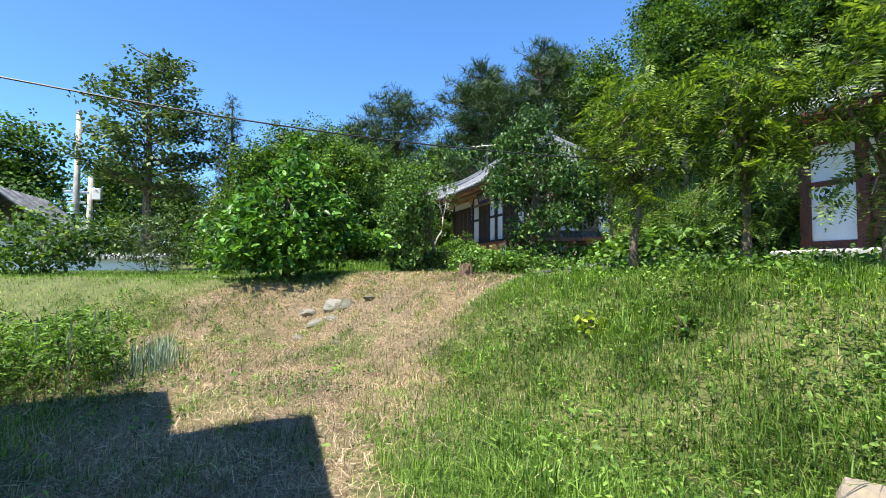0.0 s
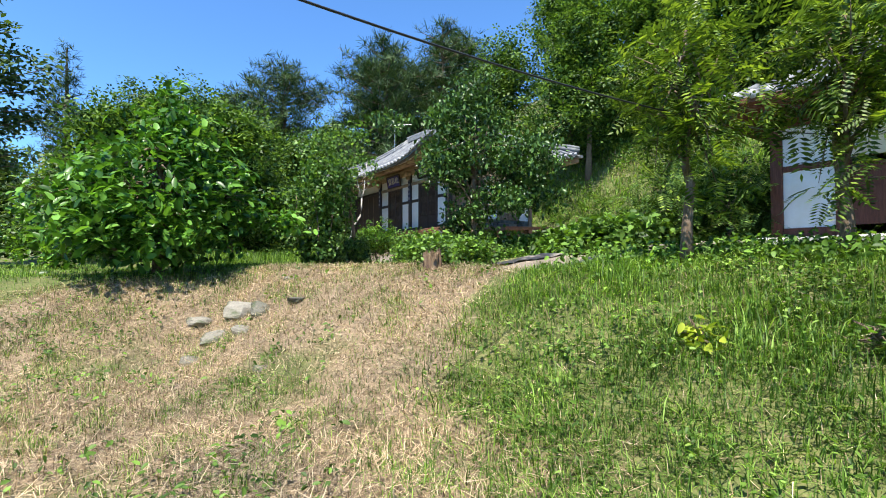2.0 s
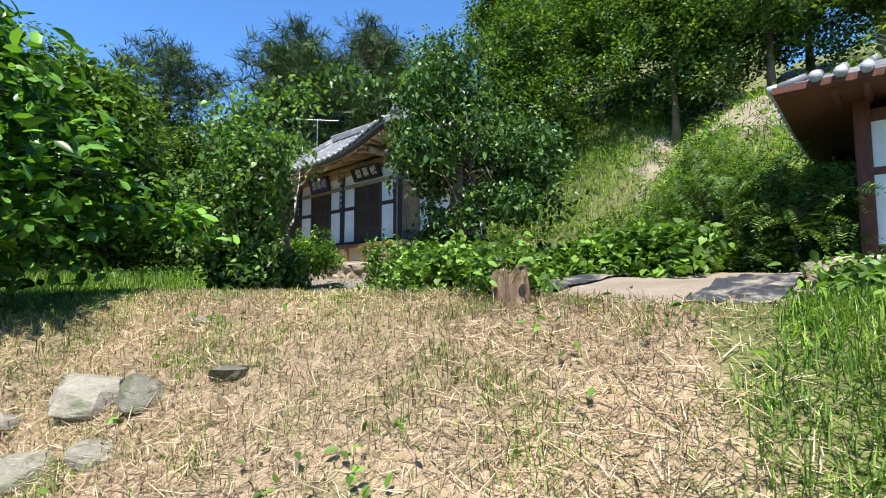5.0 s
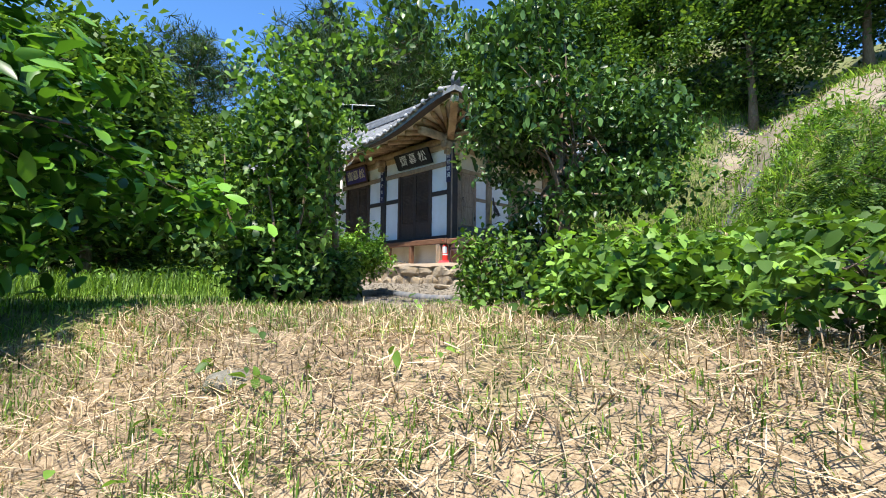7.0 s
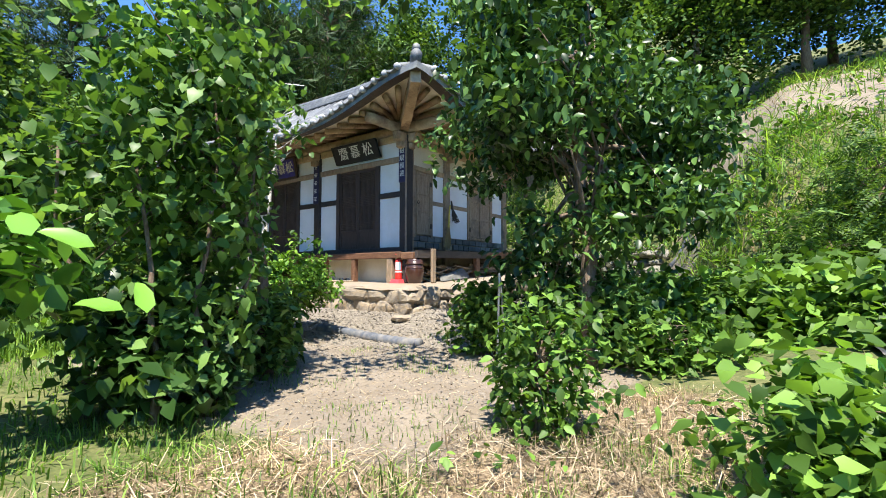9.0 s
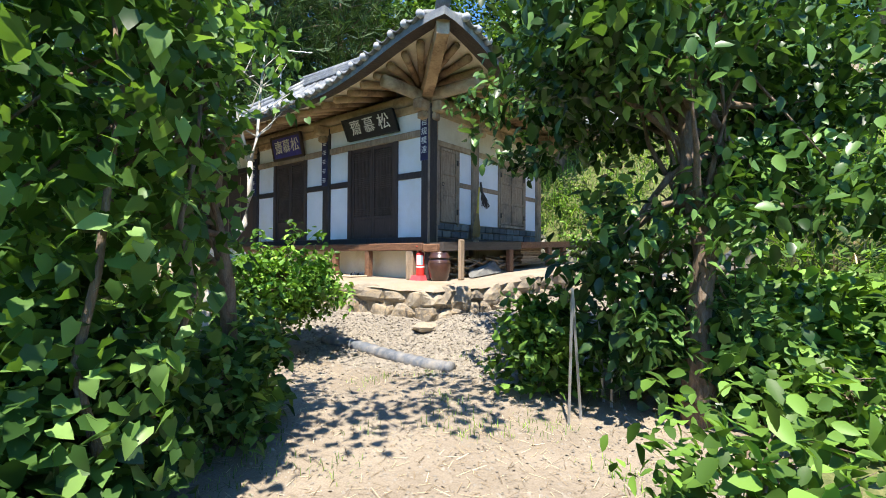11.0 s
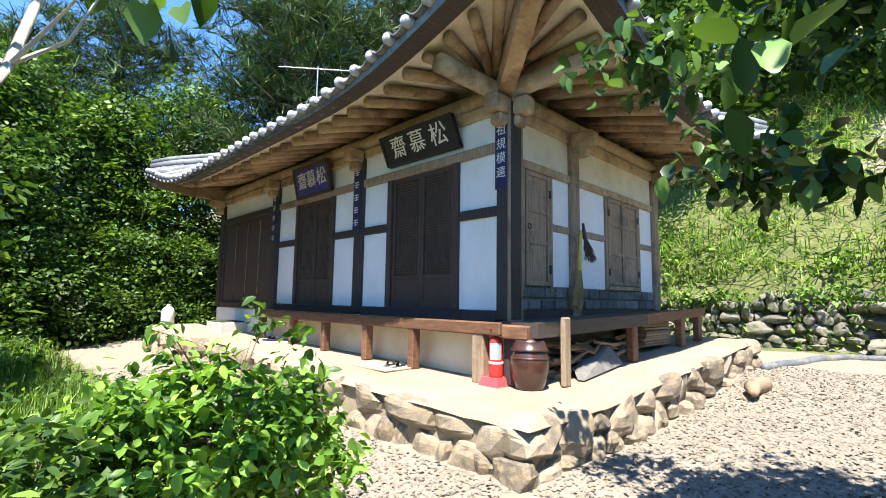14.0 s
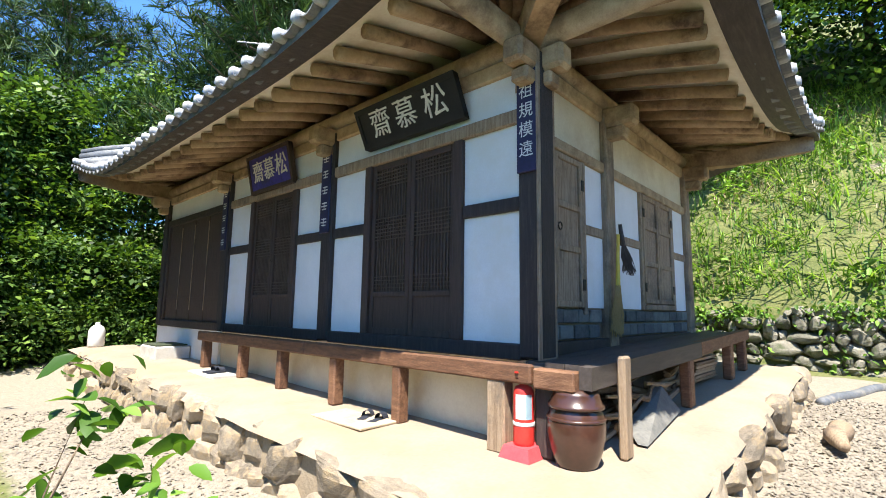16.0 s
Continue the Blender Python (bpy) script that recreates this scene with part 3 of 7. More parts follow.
def side_leaf(parent, x0, x1, z0, z1, splits):
    """A boarded shutter leaf with stiles and rails."""
    s = 0.055
    k = Kit().soft_box(x0, SY - 0.035, z0, x0 + s, SY + 0.01, z1, 0.006).soft_box(x1 - s, SY - 0.035, z0, x1, SY + 0.01, z1, 0.006)
    zs = [z0 + (z1 - z0) * q for q in (0, *splits, 1)]
    for i, z in enumerate(zs):
        lo = z if i == 0 else (z - s if i == len(zs) - 1 else z - s / 2)
        k.soft_box(x0 + s, SY - 0.033, lo, x1 - s, SY + 0.01, lo + s, 0.006)
    leaf = piece("shutter_leaf", k, GREYWOOD, parent)
    piece("board", Kit().box(x0 + s, SY - 0.012, z0, x1 - s, SY, z1), GREYWOOD, parent)
    return leaf


d4 = thing("door_4", "small weathered bare-wood panelled door with an iron ring", "door", kind="structure", at=(11.2, SY, 3.19))
piece("door_frame", Kit().soft_box(10.72, SY - 0.03, 3.14, 10.93, SY + 0.06, 4.53, 0.008).soft_box(11.44, SY - 0.03, 3.14, 11.5, SY + 0.06, 4.53, 0.008), GREYWOOD, d4)
side_leaf(d4, 10.94, 11.43, 3.2, 4.52, (0.38, 0.66))
piece("door_ring", Kit().tube([(10.99 + 0.03 * math.cos(a), SY - 0.045, 3.87 + 0.03 * math.sin(a)) for a in np.linspace(0, 6.28, 13)], 0.006, 6), IRON, d4)
for z in (3.4, 4.3):
    piece("hinge", Kit().soft_box(11.4, SY - 0.042, z - 0.05, 11.45, SY - 0.03, z + 0.05, 0.003), IRON, d4)
w1 = thing("window_1", "pair of closed weathered wooden window shutters", "window", kind="structure", at=(13.4, SY, 3.2))
piece("window_frame", Kit().soft_box(12.86, SY - 0.03, 3.2, 12.92, SY + 0.06, 4.53, 0.006).soft_box(13.94, SY - 0.03, 3.2, 14.0, SY + 0.06, 4.53, 0.006)
      .soft_box(12.92, SY - 0.045, 3.2, 13.94, SY + 0.06, 3.26, 0.006), GREYWOOD, w1)
side_leaf(w1, 12.93, 13.427, 3.27, 4.52, (0.36, 0.7))
side_leaf(w1, 13.433, 13.93, 3.27, 4.52, (0.36, 0.7))
for x in (12.93, 13.9):
    for z in (3.45, 4.3):
        piece("hinge", Kit().soft_box(x - 0.02, SY - 0.045, z - 0.05, x + 0.03, SY - 0.036, z + 0.05, 0.003), IRON, w1)

# walls that close the house, and the low wall under the porch
hpart("back_wall", Kit().box(14.62, 18.03, 2.25, 14.72, 25.9, 5.5), CREAM)
hpart("end_wall", Kit().box(10.66, 25.8, 2.25, 14.62, 25.9, 5.5), CREAM)
hpart("inner_ceiling", Kit().box(10.62, 18.0, 5.2, 14.62, 25.8, 5.26), CREAM)
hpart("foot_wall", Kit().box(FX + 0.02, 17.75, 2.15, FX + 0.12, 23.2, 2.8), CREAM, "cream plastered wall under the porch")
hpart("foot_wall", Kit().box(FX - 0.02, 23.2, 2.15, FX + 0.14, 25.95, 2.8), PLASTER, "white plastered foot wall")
hpart("foot_wall", Kit().box(10.66, SY + 0.04, 2.15, 14.7, SY + 0.12, 2.8), MORTAR)

# purlins and bracket ends
hpart("purlin", Kit().tube([(FX + 0.03, 16.75, 5.31), (FX + 0.03, 26.9, 5.31)], 0.1, 12), BEAMWOOD, smooth=True)
hpart("purlin", Kit().tube([(9.6, SY + 0.03, 5.31), (15.6, SY + 0.03, 5.31)], 0.1, 12), BEAMWOOD, smooth=True)
for y in (17.81, 20.48, 23.16, 25.85):
    hpart("bracket", Kit().soft_box(FX - 0.3, y - 0.09, 5.0, FX + 0.1, y + 0.09, 5.2, 0.03).soft_box(FX - 0.2, y - 0.075, 4.88, FX + 0.1, y + 0.075, 5.0, 0.02), BEAMWOOD)
for x in (10.6, 12.0, 14.6):
    hpart("bracket", Kit().soft_box(x - 0.09, SY - 0.34, 5.0, x + 0.09, SY + 0.1, 5.2, 0.03).soft_box(x - 0.075, SY - 0.24, 4.88, x + 0.075, SY + 0.1, 5.0, 0.02), BEAMWOOD)

# rafters
def rafter(a, b, r0=0.055, r1=0.062):
    p0 = Vector((a[0], a[1], soffit_z(*a) + 0.0))
    p1 = Vector((b[0], b[1], soffit_z(*b) - 0.02))
    mid = (p0 + p1) / 2
    mid.z += 0.01
    hpart("rafter", Kit().tube([p0, mid, p1], [r0 * random.uniform(0.9, 1.1), r0, r1 * random.uniform(0.85, 1.05)], 9), RAFTERWOOD, smooth=True)


y = 18.35
while y < 25.5:
    rafter((FX + 0.1, y), (EX0 + 0.36, y + random.uniform(-0.02, 0.02)))
    y += 0.345
x = 11.3
while x < 14.2:
    rafter((x, SY + 0.1), (x + random.uniform(-0.02, 0.02), EY0 + 0.36))
    x += 0.345
for sx, sy, cx, cy in ((EX0, EY0, FX, SY), (EX1, EY0, 14.7, SY), (EX0, EY1, FX, 25.85)):
    ux, uy = (1 if sx == EX0 else -1), (1 if sy == EY0 else -1)
    ax, ay = cx + 0.12 * ux, cy + 0.12 * uy
    for k in range(6):
        q = 0.16 + 0.31 * k
        rafter((ax, ay + 0.06 * k * uy), (sx + 0.34 * ux, sy + (0.24 + q) * uy))
        rafter((ax + 0.06 * k * ux, ay), (sx + (0.24 + q) * ux, sy + 0.34 * uy))
    a, b = Vector((cx + 0.25 * ux, cy + 0.25 * uy, 5.28)), Vector((sx + 0.12 * ux, sy + 0.12 * uy, soffit_z(sx, sy) - 0.03))
    side = Vector((ux, -uy, 0)).normalized() * 0.085
    m = (a + b) / 2 - Vector((0, 0, 0.05))
    k = Kit()
    for p, q in ((a, m), (m, b)):
        k.hull([p - side - Vector((0, 0, 0.12)), p + side - Vector((0, 0, 0.12)), q + side - Vector((0, 0, 0.12)), q - side - Vector((0, 0, 0.12)),
                p - side + Vector((0, 0, 0.1)), p + side + Vector((0, 0, 0.1)), q + side + Vector((0, 0, 0.1)), q - side + Vector((0, 0, 0.1))])
    hpart("hip_rafter", k, RAFTERWOOD, "heavy corner rafter")


# roof shell
def grid_kit(f, nx, ny, flip=False):
    k = Kit()
    xs, ys = np.linspace(EX0, EX1, nx), np.linspace(EY0, EY1, ny)
    vs = [(x, y, f(x, y)) for y in ys for x in xs]
    fs = []
    for j in range(ny - 1):
        for i in range(nx - 1):
            q = (j * nx + i, j * nx + i + 1, (j + 1) * nx + i + 1, (j + 1) * nx + i)
            fs.append(q[::-1] if flip else q)
    return k.add(vs, fs)


roof = hpart("roof", grid_kit(lambda x, y: roof_z(x, y) - 0.02, 40, 60), TILE, "grey tiled hipped roof with white plastered tile ends")
hpart("soffit", grid_kit(lambda x, y: soffit_z(x, y) + 0.055, 40, 60, True), SOFFIT, "pale plaster between the rafters")


k = Kit()
edge = [(EX0, y) for y in np.linspace(EY1, EY0, 50)] + [(x, EY0) for x in np.linspace(EX0, EX1, 36)][1:] + [(EX1, y) for y in np.linspace(EY0, EY1, 50)][1:] + [(x, EY1) for x in np.linspace(EX1, EX0, 36)][1:]
vs, fs = [], []
for x, y in edge:
    vs += [(x, y, soffit_z(x, y) + 0.03), (x, y, roof_z(x, y) + 0.0)]
for i in range(len(edge) - 1):
    fs.append((2 * i, 2 * i + 1, 2 * i + 3, 2 * i + 2))
hpart("eave_board", k.add(vs, fs), TILE)
# eave boards in a dark material that includes the shade below the tiles
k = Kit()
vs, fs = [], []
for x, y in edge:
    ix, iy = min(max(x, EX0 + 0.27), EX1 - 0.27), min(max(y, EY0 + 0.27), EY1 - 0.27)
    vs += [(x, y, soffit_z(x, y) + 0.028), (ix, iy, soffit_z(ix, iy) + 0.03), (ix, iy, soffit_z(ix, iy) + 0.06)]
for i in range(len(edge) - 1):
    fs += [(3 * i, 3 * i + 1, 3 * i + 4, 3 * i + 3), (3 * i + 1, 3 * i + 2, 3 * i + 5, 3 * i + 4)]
hpart("eave_lath", k.add(vs, fs), PORCHDARK, "boards under the tile edge, coloured dark with the tile shade")


def row_top(x, y, dx, dy):
    """Climbs from the eave until the hip or ridge."""
    pts, s = [], 0.0
    while True:
        px, py = x + dx * s, y + dy * s
        lim = min(px - EX0, EX1 - px) if dx else min((py - EY0) * 1.08, (EY1 - py) * 1.08)
        oth = min((py - EY0) * 1.08, (EY1 - py) * 1.08) if dx else min(px - EX0, EX1 - px)
        if lim > oth + 0.02 or s > 3.5:
            break
        pts.append((px, py, roof_z(px, py) + 0.035))
        s += 0.3
    return pts


def tile_rows(start, step, n, dx, dy):
    for i in range(n):
        x, y = start[0] + step[0] * i, start[1] + step[1] * i
        pts = row_top(x, y, dx, dy)
        if len(pts) < 2:
            continue
        under_ob = part("cover_tile", Kit().tube(pts, 0.06, 8), TILE, None, "", True)
        under_ob.parent = roof
        e = Vector(pts[0])
        o = Vector((dx, dy, 0))
        j = Vector((random.uniform(-0.01, 0.01), random.uniform(-0.01, 0.01), random.uniform(-0.012, 0.012)))
        end = part("tile_end", Kit().tube([e - o * 0.085 + j, e - o * 0.06 + j, e + o * 0.06], [0.038, 0.055, 0.058], 10), TILE_END, None, "", True)
        end.parent = roof
        g = e + Vector((step[0], step[1], 0)) * 0.5 - Vector((0, 0, 0.075))
        w = Vector((step[0], step[1], 0)).normalized()
        k = Kit()
        arc = [(0.125 * c, 0.05 * (1 - math.cos(c * 1.5)) * 1.6) for c in (-1, -0.6, -0.2, 0.2, 0.6, 1)]
        k.add([g + w * c + Vector((0, 0, z)) - o * (0.07 - 0.22 * q) - Vector((0, 0, 0.012 * b)) for q in (0, 1) for b in (0, 1) for c, z in arc],
              [(i, i + 1, i + 7, i + 6) for i in range(5)] + [(i, i + 12, i + 13, i + 1) for i in range(5)] + [(i + 6, i + 7, i + 19, i + 18) for i in range(5)])
        drip = part("drip_tile", k, TILE)
        drip.parent = roof


tile_rows((EX0, EY0 + 0.12), (0, 0.272), 40, 1, 0)
tile_rows((EX0 + 0.15, EY0), (0.272, 0), 25, 0, 1)
tile_rows((EX1, EY0 + 0.15), (0, 0.545), 20, -1, 0)
k = Kit()
for z, w in ((0.02, 0.17), (0.1, 0.14), (0.17, 0.12)):
    k.soft_box(12.65 - w, 19.5, 7.42 + z, 12.65 + w, 24.3, 7.5 + z, 0.015)
k.tube([(12.65, 19.35, 7.72), (12.65, 21.9, 7.66), (12.65, 24.45, 7.72)], 0.09, 10)
r = part("ridge", k, TILE)
r.parent = roof
for sx, sy in ((EX0, EY0), (EX1, EY0), (EX0, EY1), (EX1, EY1)):
    ex, ey = 12.65, (19.55 if sy == EY0 else 24.15)
    pts = [(sx + (ex - sx) * q, sy + (ey - sy) * q, roof_z(sx + (ex - sx) * q, sy + (ey - sy) * q) + 0.12) for q in np.linspace(0.03, 1, 14)]
    r = part("hip_ridge", Kit().tube(pts, [0.1] * 14, 10).tube([(p[0], p[1], p[2] + 0.12) for p in pts], 0.07, 8), TILE, None, "", True)
    r.parent = roof
for ob in list(roof.children):
    ob.matrix_parent_inverse = Matrix.Identity(4)

# television aerial on the ridge
aerial = thing("roof_aerial", "thin grey metal television aerial on the roof ridge", "aerial", at=(11.66, 24.0, 7.1))
piece("mast", Kit().tube([(11.66, 24.0, 6.9), (11.66, 24.0, 8.2)], 0.015, 6), METAL, aerial)
piece("boom", Kit().tube([(11.0, 24.55, 8.15), (12.3, 23.5, 8.15)], 0.012, 6), METAL, aerial)
for q in (-0.55, -0.25, 0.1, 0.4):
    piece("element", Kit().tube([(11.66 + q + 0.12, 24.0 - q * 0.8 + 0.16, 8.15), (11.66 + q - 0.12, 24.0 - q * 0.8 - 0.16, 8.15)], 0.006, 5), METAL, aerial)


# ---- signs ----
def glyphs(text, size, m, mat, name, parent, depth=0.004):
    cu = bpy.data.curves.new(name, "FONT")
    cu.body, cu.size, cu.extrude, cu.align_x, cu.align_y = text, size, depth, "CENTER", "CENTER"
    cu.resolution_u = 3
    tmp = new(name, cu)
    me = bpy.data.meshes.new_from_object(tmp.evaluated_get(bpy.context.evaluated_depsgraph_get()))
    bpy.data.objects.remove(tmp)
    me.transform(m)
    me.materials.clear()
    me.materials.append(mat)
    return under(new(name, me), parent)


def face_x(x, y, z, tilt=0):
    """Upright, facing -x, text running towards -y."""
    return Matrix.Translation((x, y, z)) @ Euler((0, 0, radians(-90))).to_matrix().to_4x4() @ Euler((radians(90 + tilt), 0, 0)).to_matrix().to_4x4()


def signboard(name, label, y0, y1, z0, z1, mat, x_low, x_high, size, frame_mat):
    s = thing(name, label, "sign", at=(x_low, (y0 + y1) / 2, z0))
    t = 0.045
    piece("board", Kit().hull([(x_low, y0, z0), (x_low + t, y0, z0), (x_low + t, y1, z0), (x_low, y1, z0), (x_high, y0, z1), (x_high + t, y0, z1), (x_high + t, y1, z1), (x_high, y1, z1)]), mat, s)
    k = Kit()
    for ya, yb, za, zb in ((y0 - 0.02, y1 + 0.02, z0 - 0.02, z0 + 0.025), (y0 - 0.02, y1 + 0.02, z1 - 0.025, z1 + 0.02), (y0 - 0.02, y0 + 0.025, z0, z1), (y1 - 0.025, y1 + 0.02, z0, z1)):
        def xx(z):
            return x_low + (x_high - x_low) * (z - z0) / (z1 - z0)
        k.hull([(xx(za) - 0.012, ya, za), (xx(za) + 0.055, ya, za), (xx(za) + 0.055, yb, za), (xx(za) - 0.012, yb, za), (xx(zb) - 0.012, ya, zb), (xx(zb) + 0.055, ya, zb), (xx(zb) + 0.055, yb, zb), (xx(zb) - 0.012, yb, zb)])
    piece("frame", k, frame_mat, s)
    tilt = math.degrees(math.atan2(x_low - x_high, z1 - z0))
    w = y1 - y0
    for ch, q in (("齋", 0.76), ("慕", 0.49), ("松", 0.2)):
        glyphs(ch, size, face_x((x_low + x_high) / 2 - 0.006, y0 + w * q, (z0 + z1) / 2, tilt), INK, "character", s)
    return s


signboard("name_board", "black wooden name board with three white brushed characters", 18.45, 19.76, 4.82, 5.14, BLACKBOARD, FX - 0.08, FX - 0.23, 0.3, BLACKBOARD)
signboard("name_board", "indigo blue wooden name board with white characters", 21.22, 22.3, 4.73, 5.2, BLUEBOARD, FX - 0.08, FX - 0.18, 0.3, DOORWOOD)


def plaque(y, z0, z1, text):
    s = thing("pillar_plaque", "narrow indigo hanging board with white characters on a post", "sign", "plaques on the posts", at=(FX - 0.08, y, z0))
    piece("board", Kit().soft_box(FX - 0.085, y - 0.085, z0, FX - 0.064, y + 0.085, z1, 0.005), PLAQUE, s)
    if text:
        n = len(text)
        for i, ch in enumerate(text):
            glyphs(ch, 0.13, face_x(FX - 0.0872, y, z1 - 0.13 - i * (z1 - z0 - 0.3) / (n - 1)), INK, "character", s, 0.001)
    else:
        for i in range(5):
            z = z1 - 0.12 - i * (z1 - z0 - 0.24) / 4
            k = Kit()
            for dz, w in ((0.035, 0.045), (0.0, 0.055), (-0.035, 0.04)):
                k.box(FX - 0.088, y - w, z + dz - 0.006, FX - 0.0855, y + w, z + dz + 0.006)
            k.box(FX - 0.089, y - 0.006, z - 0.045, FX - 0.0882, y + 0.006, z + 0.045)
            piece("brush_mark", k, INK, s)


plaque(17.82, 4.2, 5.12, "宗祖規模遠")
plaque(20.49, 4.0, 4.98, "")
plaque(23.17, 4.0, 4.98, "")

# ---- the porch ----
porch = thing("porch", "narrow raised wooden porch on short posts round the house corner", "porch", at=(10.4, 20, 2.2))
PFX, PSY = 10.22, 17.27
for i in range(12):
    a = 17.66 + (23.22 - 17.66) * i / 12
    piece("board", Kit().soft_box(PFX + 0.07, a + 0.003, 2.745, FX - 0.06, a + (23.22 - 17.66) / 12 - 0.003, 2.79, 0.004), PORCHDARK, porch)
piece("edge_beam", Kit().soft_box(PFX, 17.66, 2.68, PFX + 0.068, 20.4, 2.81, 0.014), PORCHWOOD, porch, "sunlit red-brown edge beam")
piece("edge_beam", Kit().soft_box(PFX, 20.404, 2.68, PFX + 0.068, 23.24, 2.81, 0.014), PORCHWOOD, porch)
for i in range(3):
    a = PSY + 0.09 + i * 0.15
    piece("board", Kit().hull([(10.4, a, 2.77), (15.0, a, 2.88), (15.0, a + 0.145, 2.88), (10.4, a + 0.145, 2.77), (10.4, a, 2.815), (15.0, a, 2.925), (15.0, a + 0.145, 2.925), (10.4, a + 0.145, 2.815)]), PORCHDARK, porch)
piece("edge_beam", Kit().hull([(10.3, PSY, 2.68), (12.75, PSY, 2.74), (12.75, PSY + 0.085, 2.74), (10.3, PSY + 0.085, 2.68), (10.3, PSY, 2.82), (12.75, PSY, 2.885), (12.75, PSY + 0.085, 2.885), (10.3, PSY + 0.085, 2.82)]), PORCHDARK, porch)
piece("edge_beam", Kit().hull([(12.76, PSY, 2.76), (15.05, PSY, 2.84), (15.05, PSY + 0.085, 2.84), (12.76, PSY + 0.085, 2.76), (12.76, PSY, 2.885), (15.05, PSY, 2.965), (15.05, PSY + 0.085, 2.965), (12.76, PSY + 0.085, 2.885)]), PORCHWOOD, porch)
piece("edge_beam", Kit().soft_box(10.24, 17.36, 2.66, 10.34, 17.655, 2.79, 0.012), PORCHWOOD, porch)
for y, w in ((17.95, 0.075), (18.98, 0.05), (19.9, 0.05), (20.93, 0.045), (21.9, 0.045), (23.05, 0.05)):
    piece("leg", Kit().soft_box(PFX + 0.01, y - w, plinth_z(10.3, y), PFX + 0.13, y + w, 2.69, 0.012), PORCHWOOD if y > 18 else GREYWOOD, porch)
for x, w, h in ((10.72, 0.06, 2.87), (12.4, 0.07, 2.74), (14.05, 0.075, 2.82), (14.8, 0.07, 2.84)):
    piece("leg", Kit().soft_box(x - w, PSY + 0.002 if x > 11 else PSY - 0.06, plinth_z(x, 17.3), x + w, PSY + 0.1 if x > 11 else PSY - 0.003, h, 0.014), GREYWOOD if x < 11 else PORCHWOOD, porch)
piece("leg", Kit().soft_box(10.33, 17.55, 2.2, 10.5, 17.7, 2.7, 0.02), DARKWOOD, porch)

# ---- plinth of beaten earth with its stone face ----
plinth = thing("plinth", "raised pale earth plinth faced with rough field stones", "plinth", kind="structure", at=(12.4, 22, 1.7))
PX0, PX1, PY0, PY1 = 9.42, 15.7, 16.75, 27.2


def plinth_top():
    k = Kit()
    nx, ny = 40, 64
    near = np.array([0.0, 0.03, 0.06, 0.1, 0.15, 0.21])
    xs = np.concatenate([PX0 + near, np.linspace(PX0 + 0.3, PX1, nx - 6)])
    ys = np.concatenate([PY0 + near, np.linspace(PY0 + 0.3, PY1, ny - 6)])
    vs, fs = [], []
    for y in ys:
        for x in xs:
            e = min(x - PX0, y - PY0, PX1 - x, PY1 - y)
            rim = math.exp(-e / 0.1)
            wob = noise.noise((x * 2.3, y * 2.3, 5)) + 0.5 * noise.noise((x * 6, y * 6, 9))
            vs.append((x + (0.05 * wob + 0.01) * rim * (x < PX0 + 0.3), y + (0.05 * wob + 0.01) * rim * (y < PY0 + 0.3), plinth_z(x, y) - (0.1 + 0.04 * wob) * rim + 0.008 * noise.noise((x * 2, y * 2, 0))))
    for j in range(ny - 1):
        for i in range(nx - 1):
            fs.append((j * nx + i, j * nx + i + 1, (j + 1) * nx + i + 1, (j + 1) * nx + i))
    k.add(vs, fs)
    ring = [(i, 0) for i in range(nx)] + [(nx - 1, j) for j in range(1, ny)] + [(i, ny - 1) for i in range(nx - 2, -1, -1)] + [(0, j) for j in range(ny - 2, -1, -1)]
    vs, fs = [], []
    for i, j in ring:
        p = (max(xs[i], PX0 + 0.06), max(ys[j], PY0 + 0.06), plinth_z(xs[i], ys[j]) - 0.09)
        vs += [p, (p[0], p[1], 1.2)]
    n = len(ring)
    for i in range(n):
        a, b = 2 * i, 2 * ((i + 1) % n)
        fs.append((a, a + 1, b + 1, b))
    k.add(vs, fs, 1)
    return k


piece("earth_top", plinth_top(), [TERRACE, MORTAR], plinth, "smooth pale sandy earth top", True)


def stone_mesh(seed, mat):
    """A rough field stone about one metre across, split along a few flat faces."""
    k = Kit()
    n, m = 16, 11
    r = random.Random(seed)
    cuts = []
    for _ in range(11):
        d = Vector((r.gauss(0, 1), r.gauss(0, 1), r.gauss(0, 0.9))).normalized()
        cuts.append((d, r.uniform(0.36, 0.47)))
    o = Vector((seed * 7.3, seed * 3.1, 0))

    def sg(v, e):
        return math.copysign(abs(v) ** e, v)

    vs, fs = [], []
    for j in range(m + 1):
        ph = -math.pi / 2 + math.pi * j / m
        for i in range(n):
            th = 2 * math.pi * i / n
            c = abs(math.cos(ph))
            p = Vector((sg(c, 0.45) * sg(math.cos(th), 0.5), sg(c, 0.45) * sg(math.sin(th), 0.5), sg(math.sin(ph), 0.5))) * 0.5
            for d, far_out in cuts:
                over = p.dot(d) - far_out
                if over > 0:
                    p -= d * over * 0.92
            p *= 1 + 0.1 * noise.noise(p * 2.4 + o) + 0.05 * noise.noise(p * 7.0 + o)
            vs.append(p)
    for j in range(m):
        for i in range(n):
            q = (i + 1) % n
            fs.append((j * n + i, j * n + q, (j + 1) * n + q, (j + 1) * n + i))
    return k.add(vs, fs).mesh("stone", mat, False)


STONES = [stone_mesh(s, STONE) for s in range(16)]
MOSSY_STONES = [stone_mesh(s + 20, MOSSY) for s in range(12)]


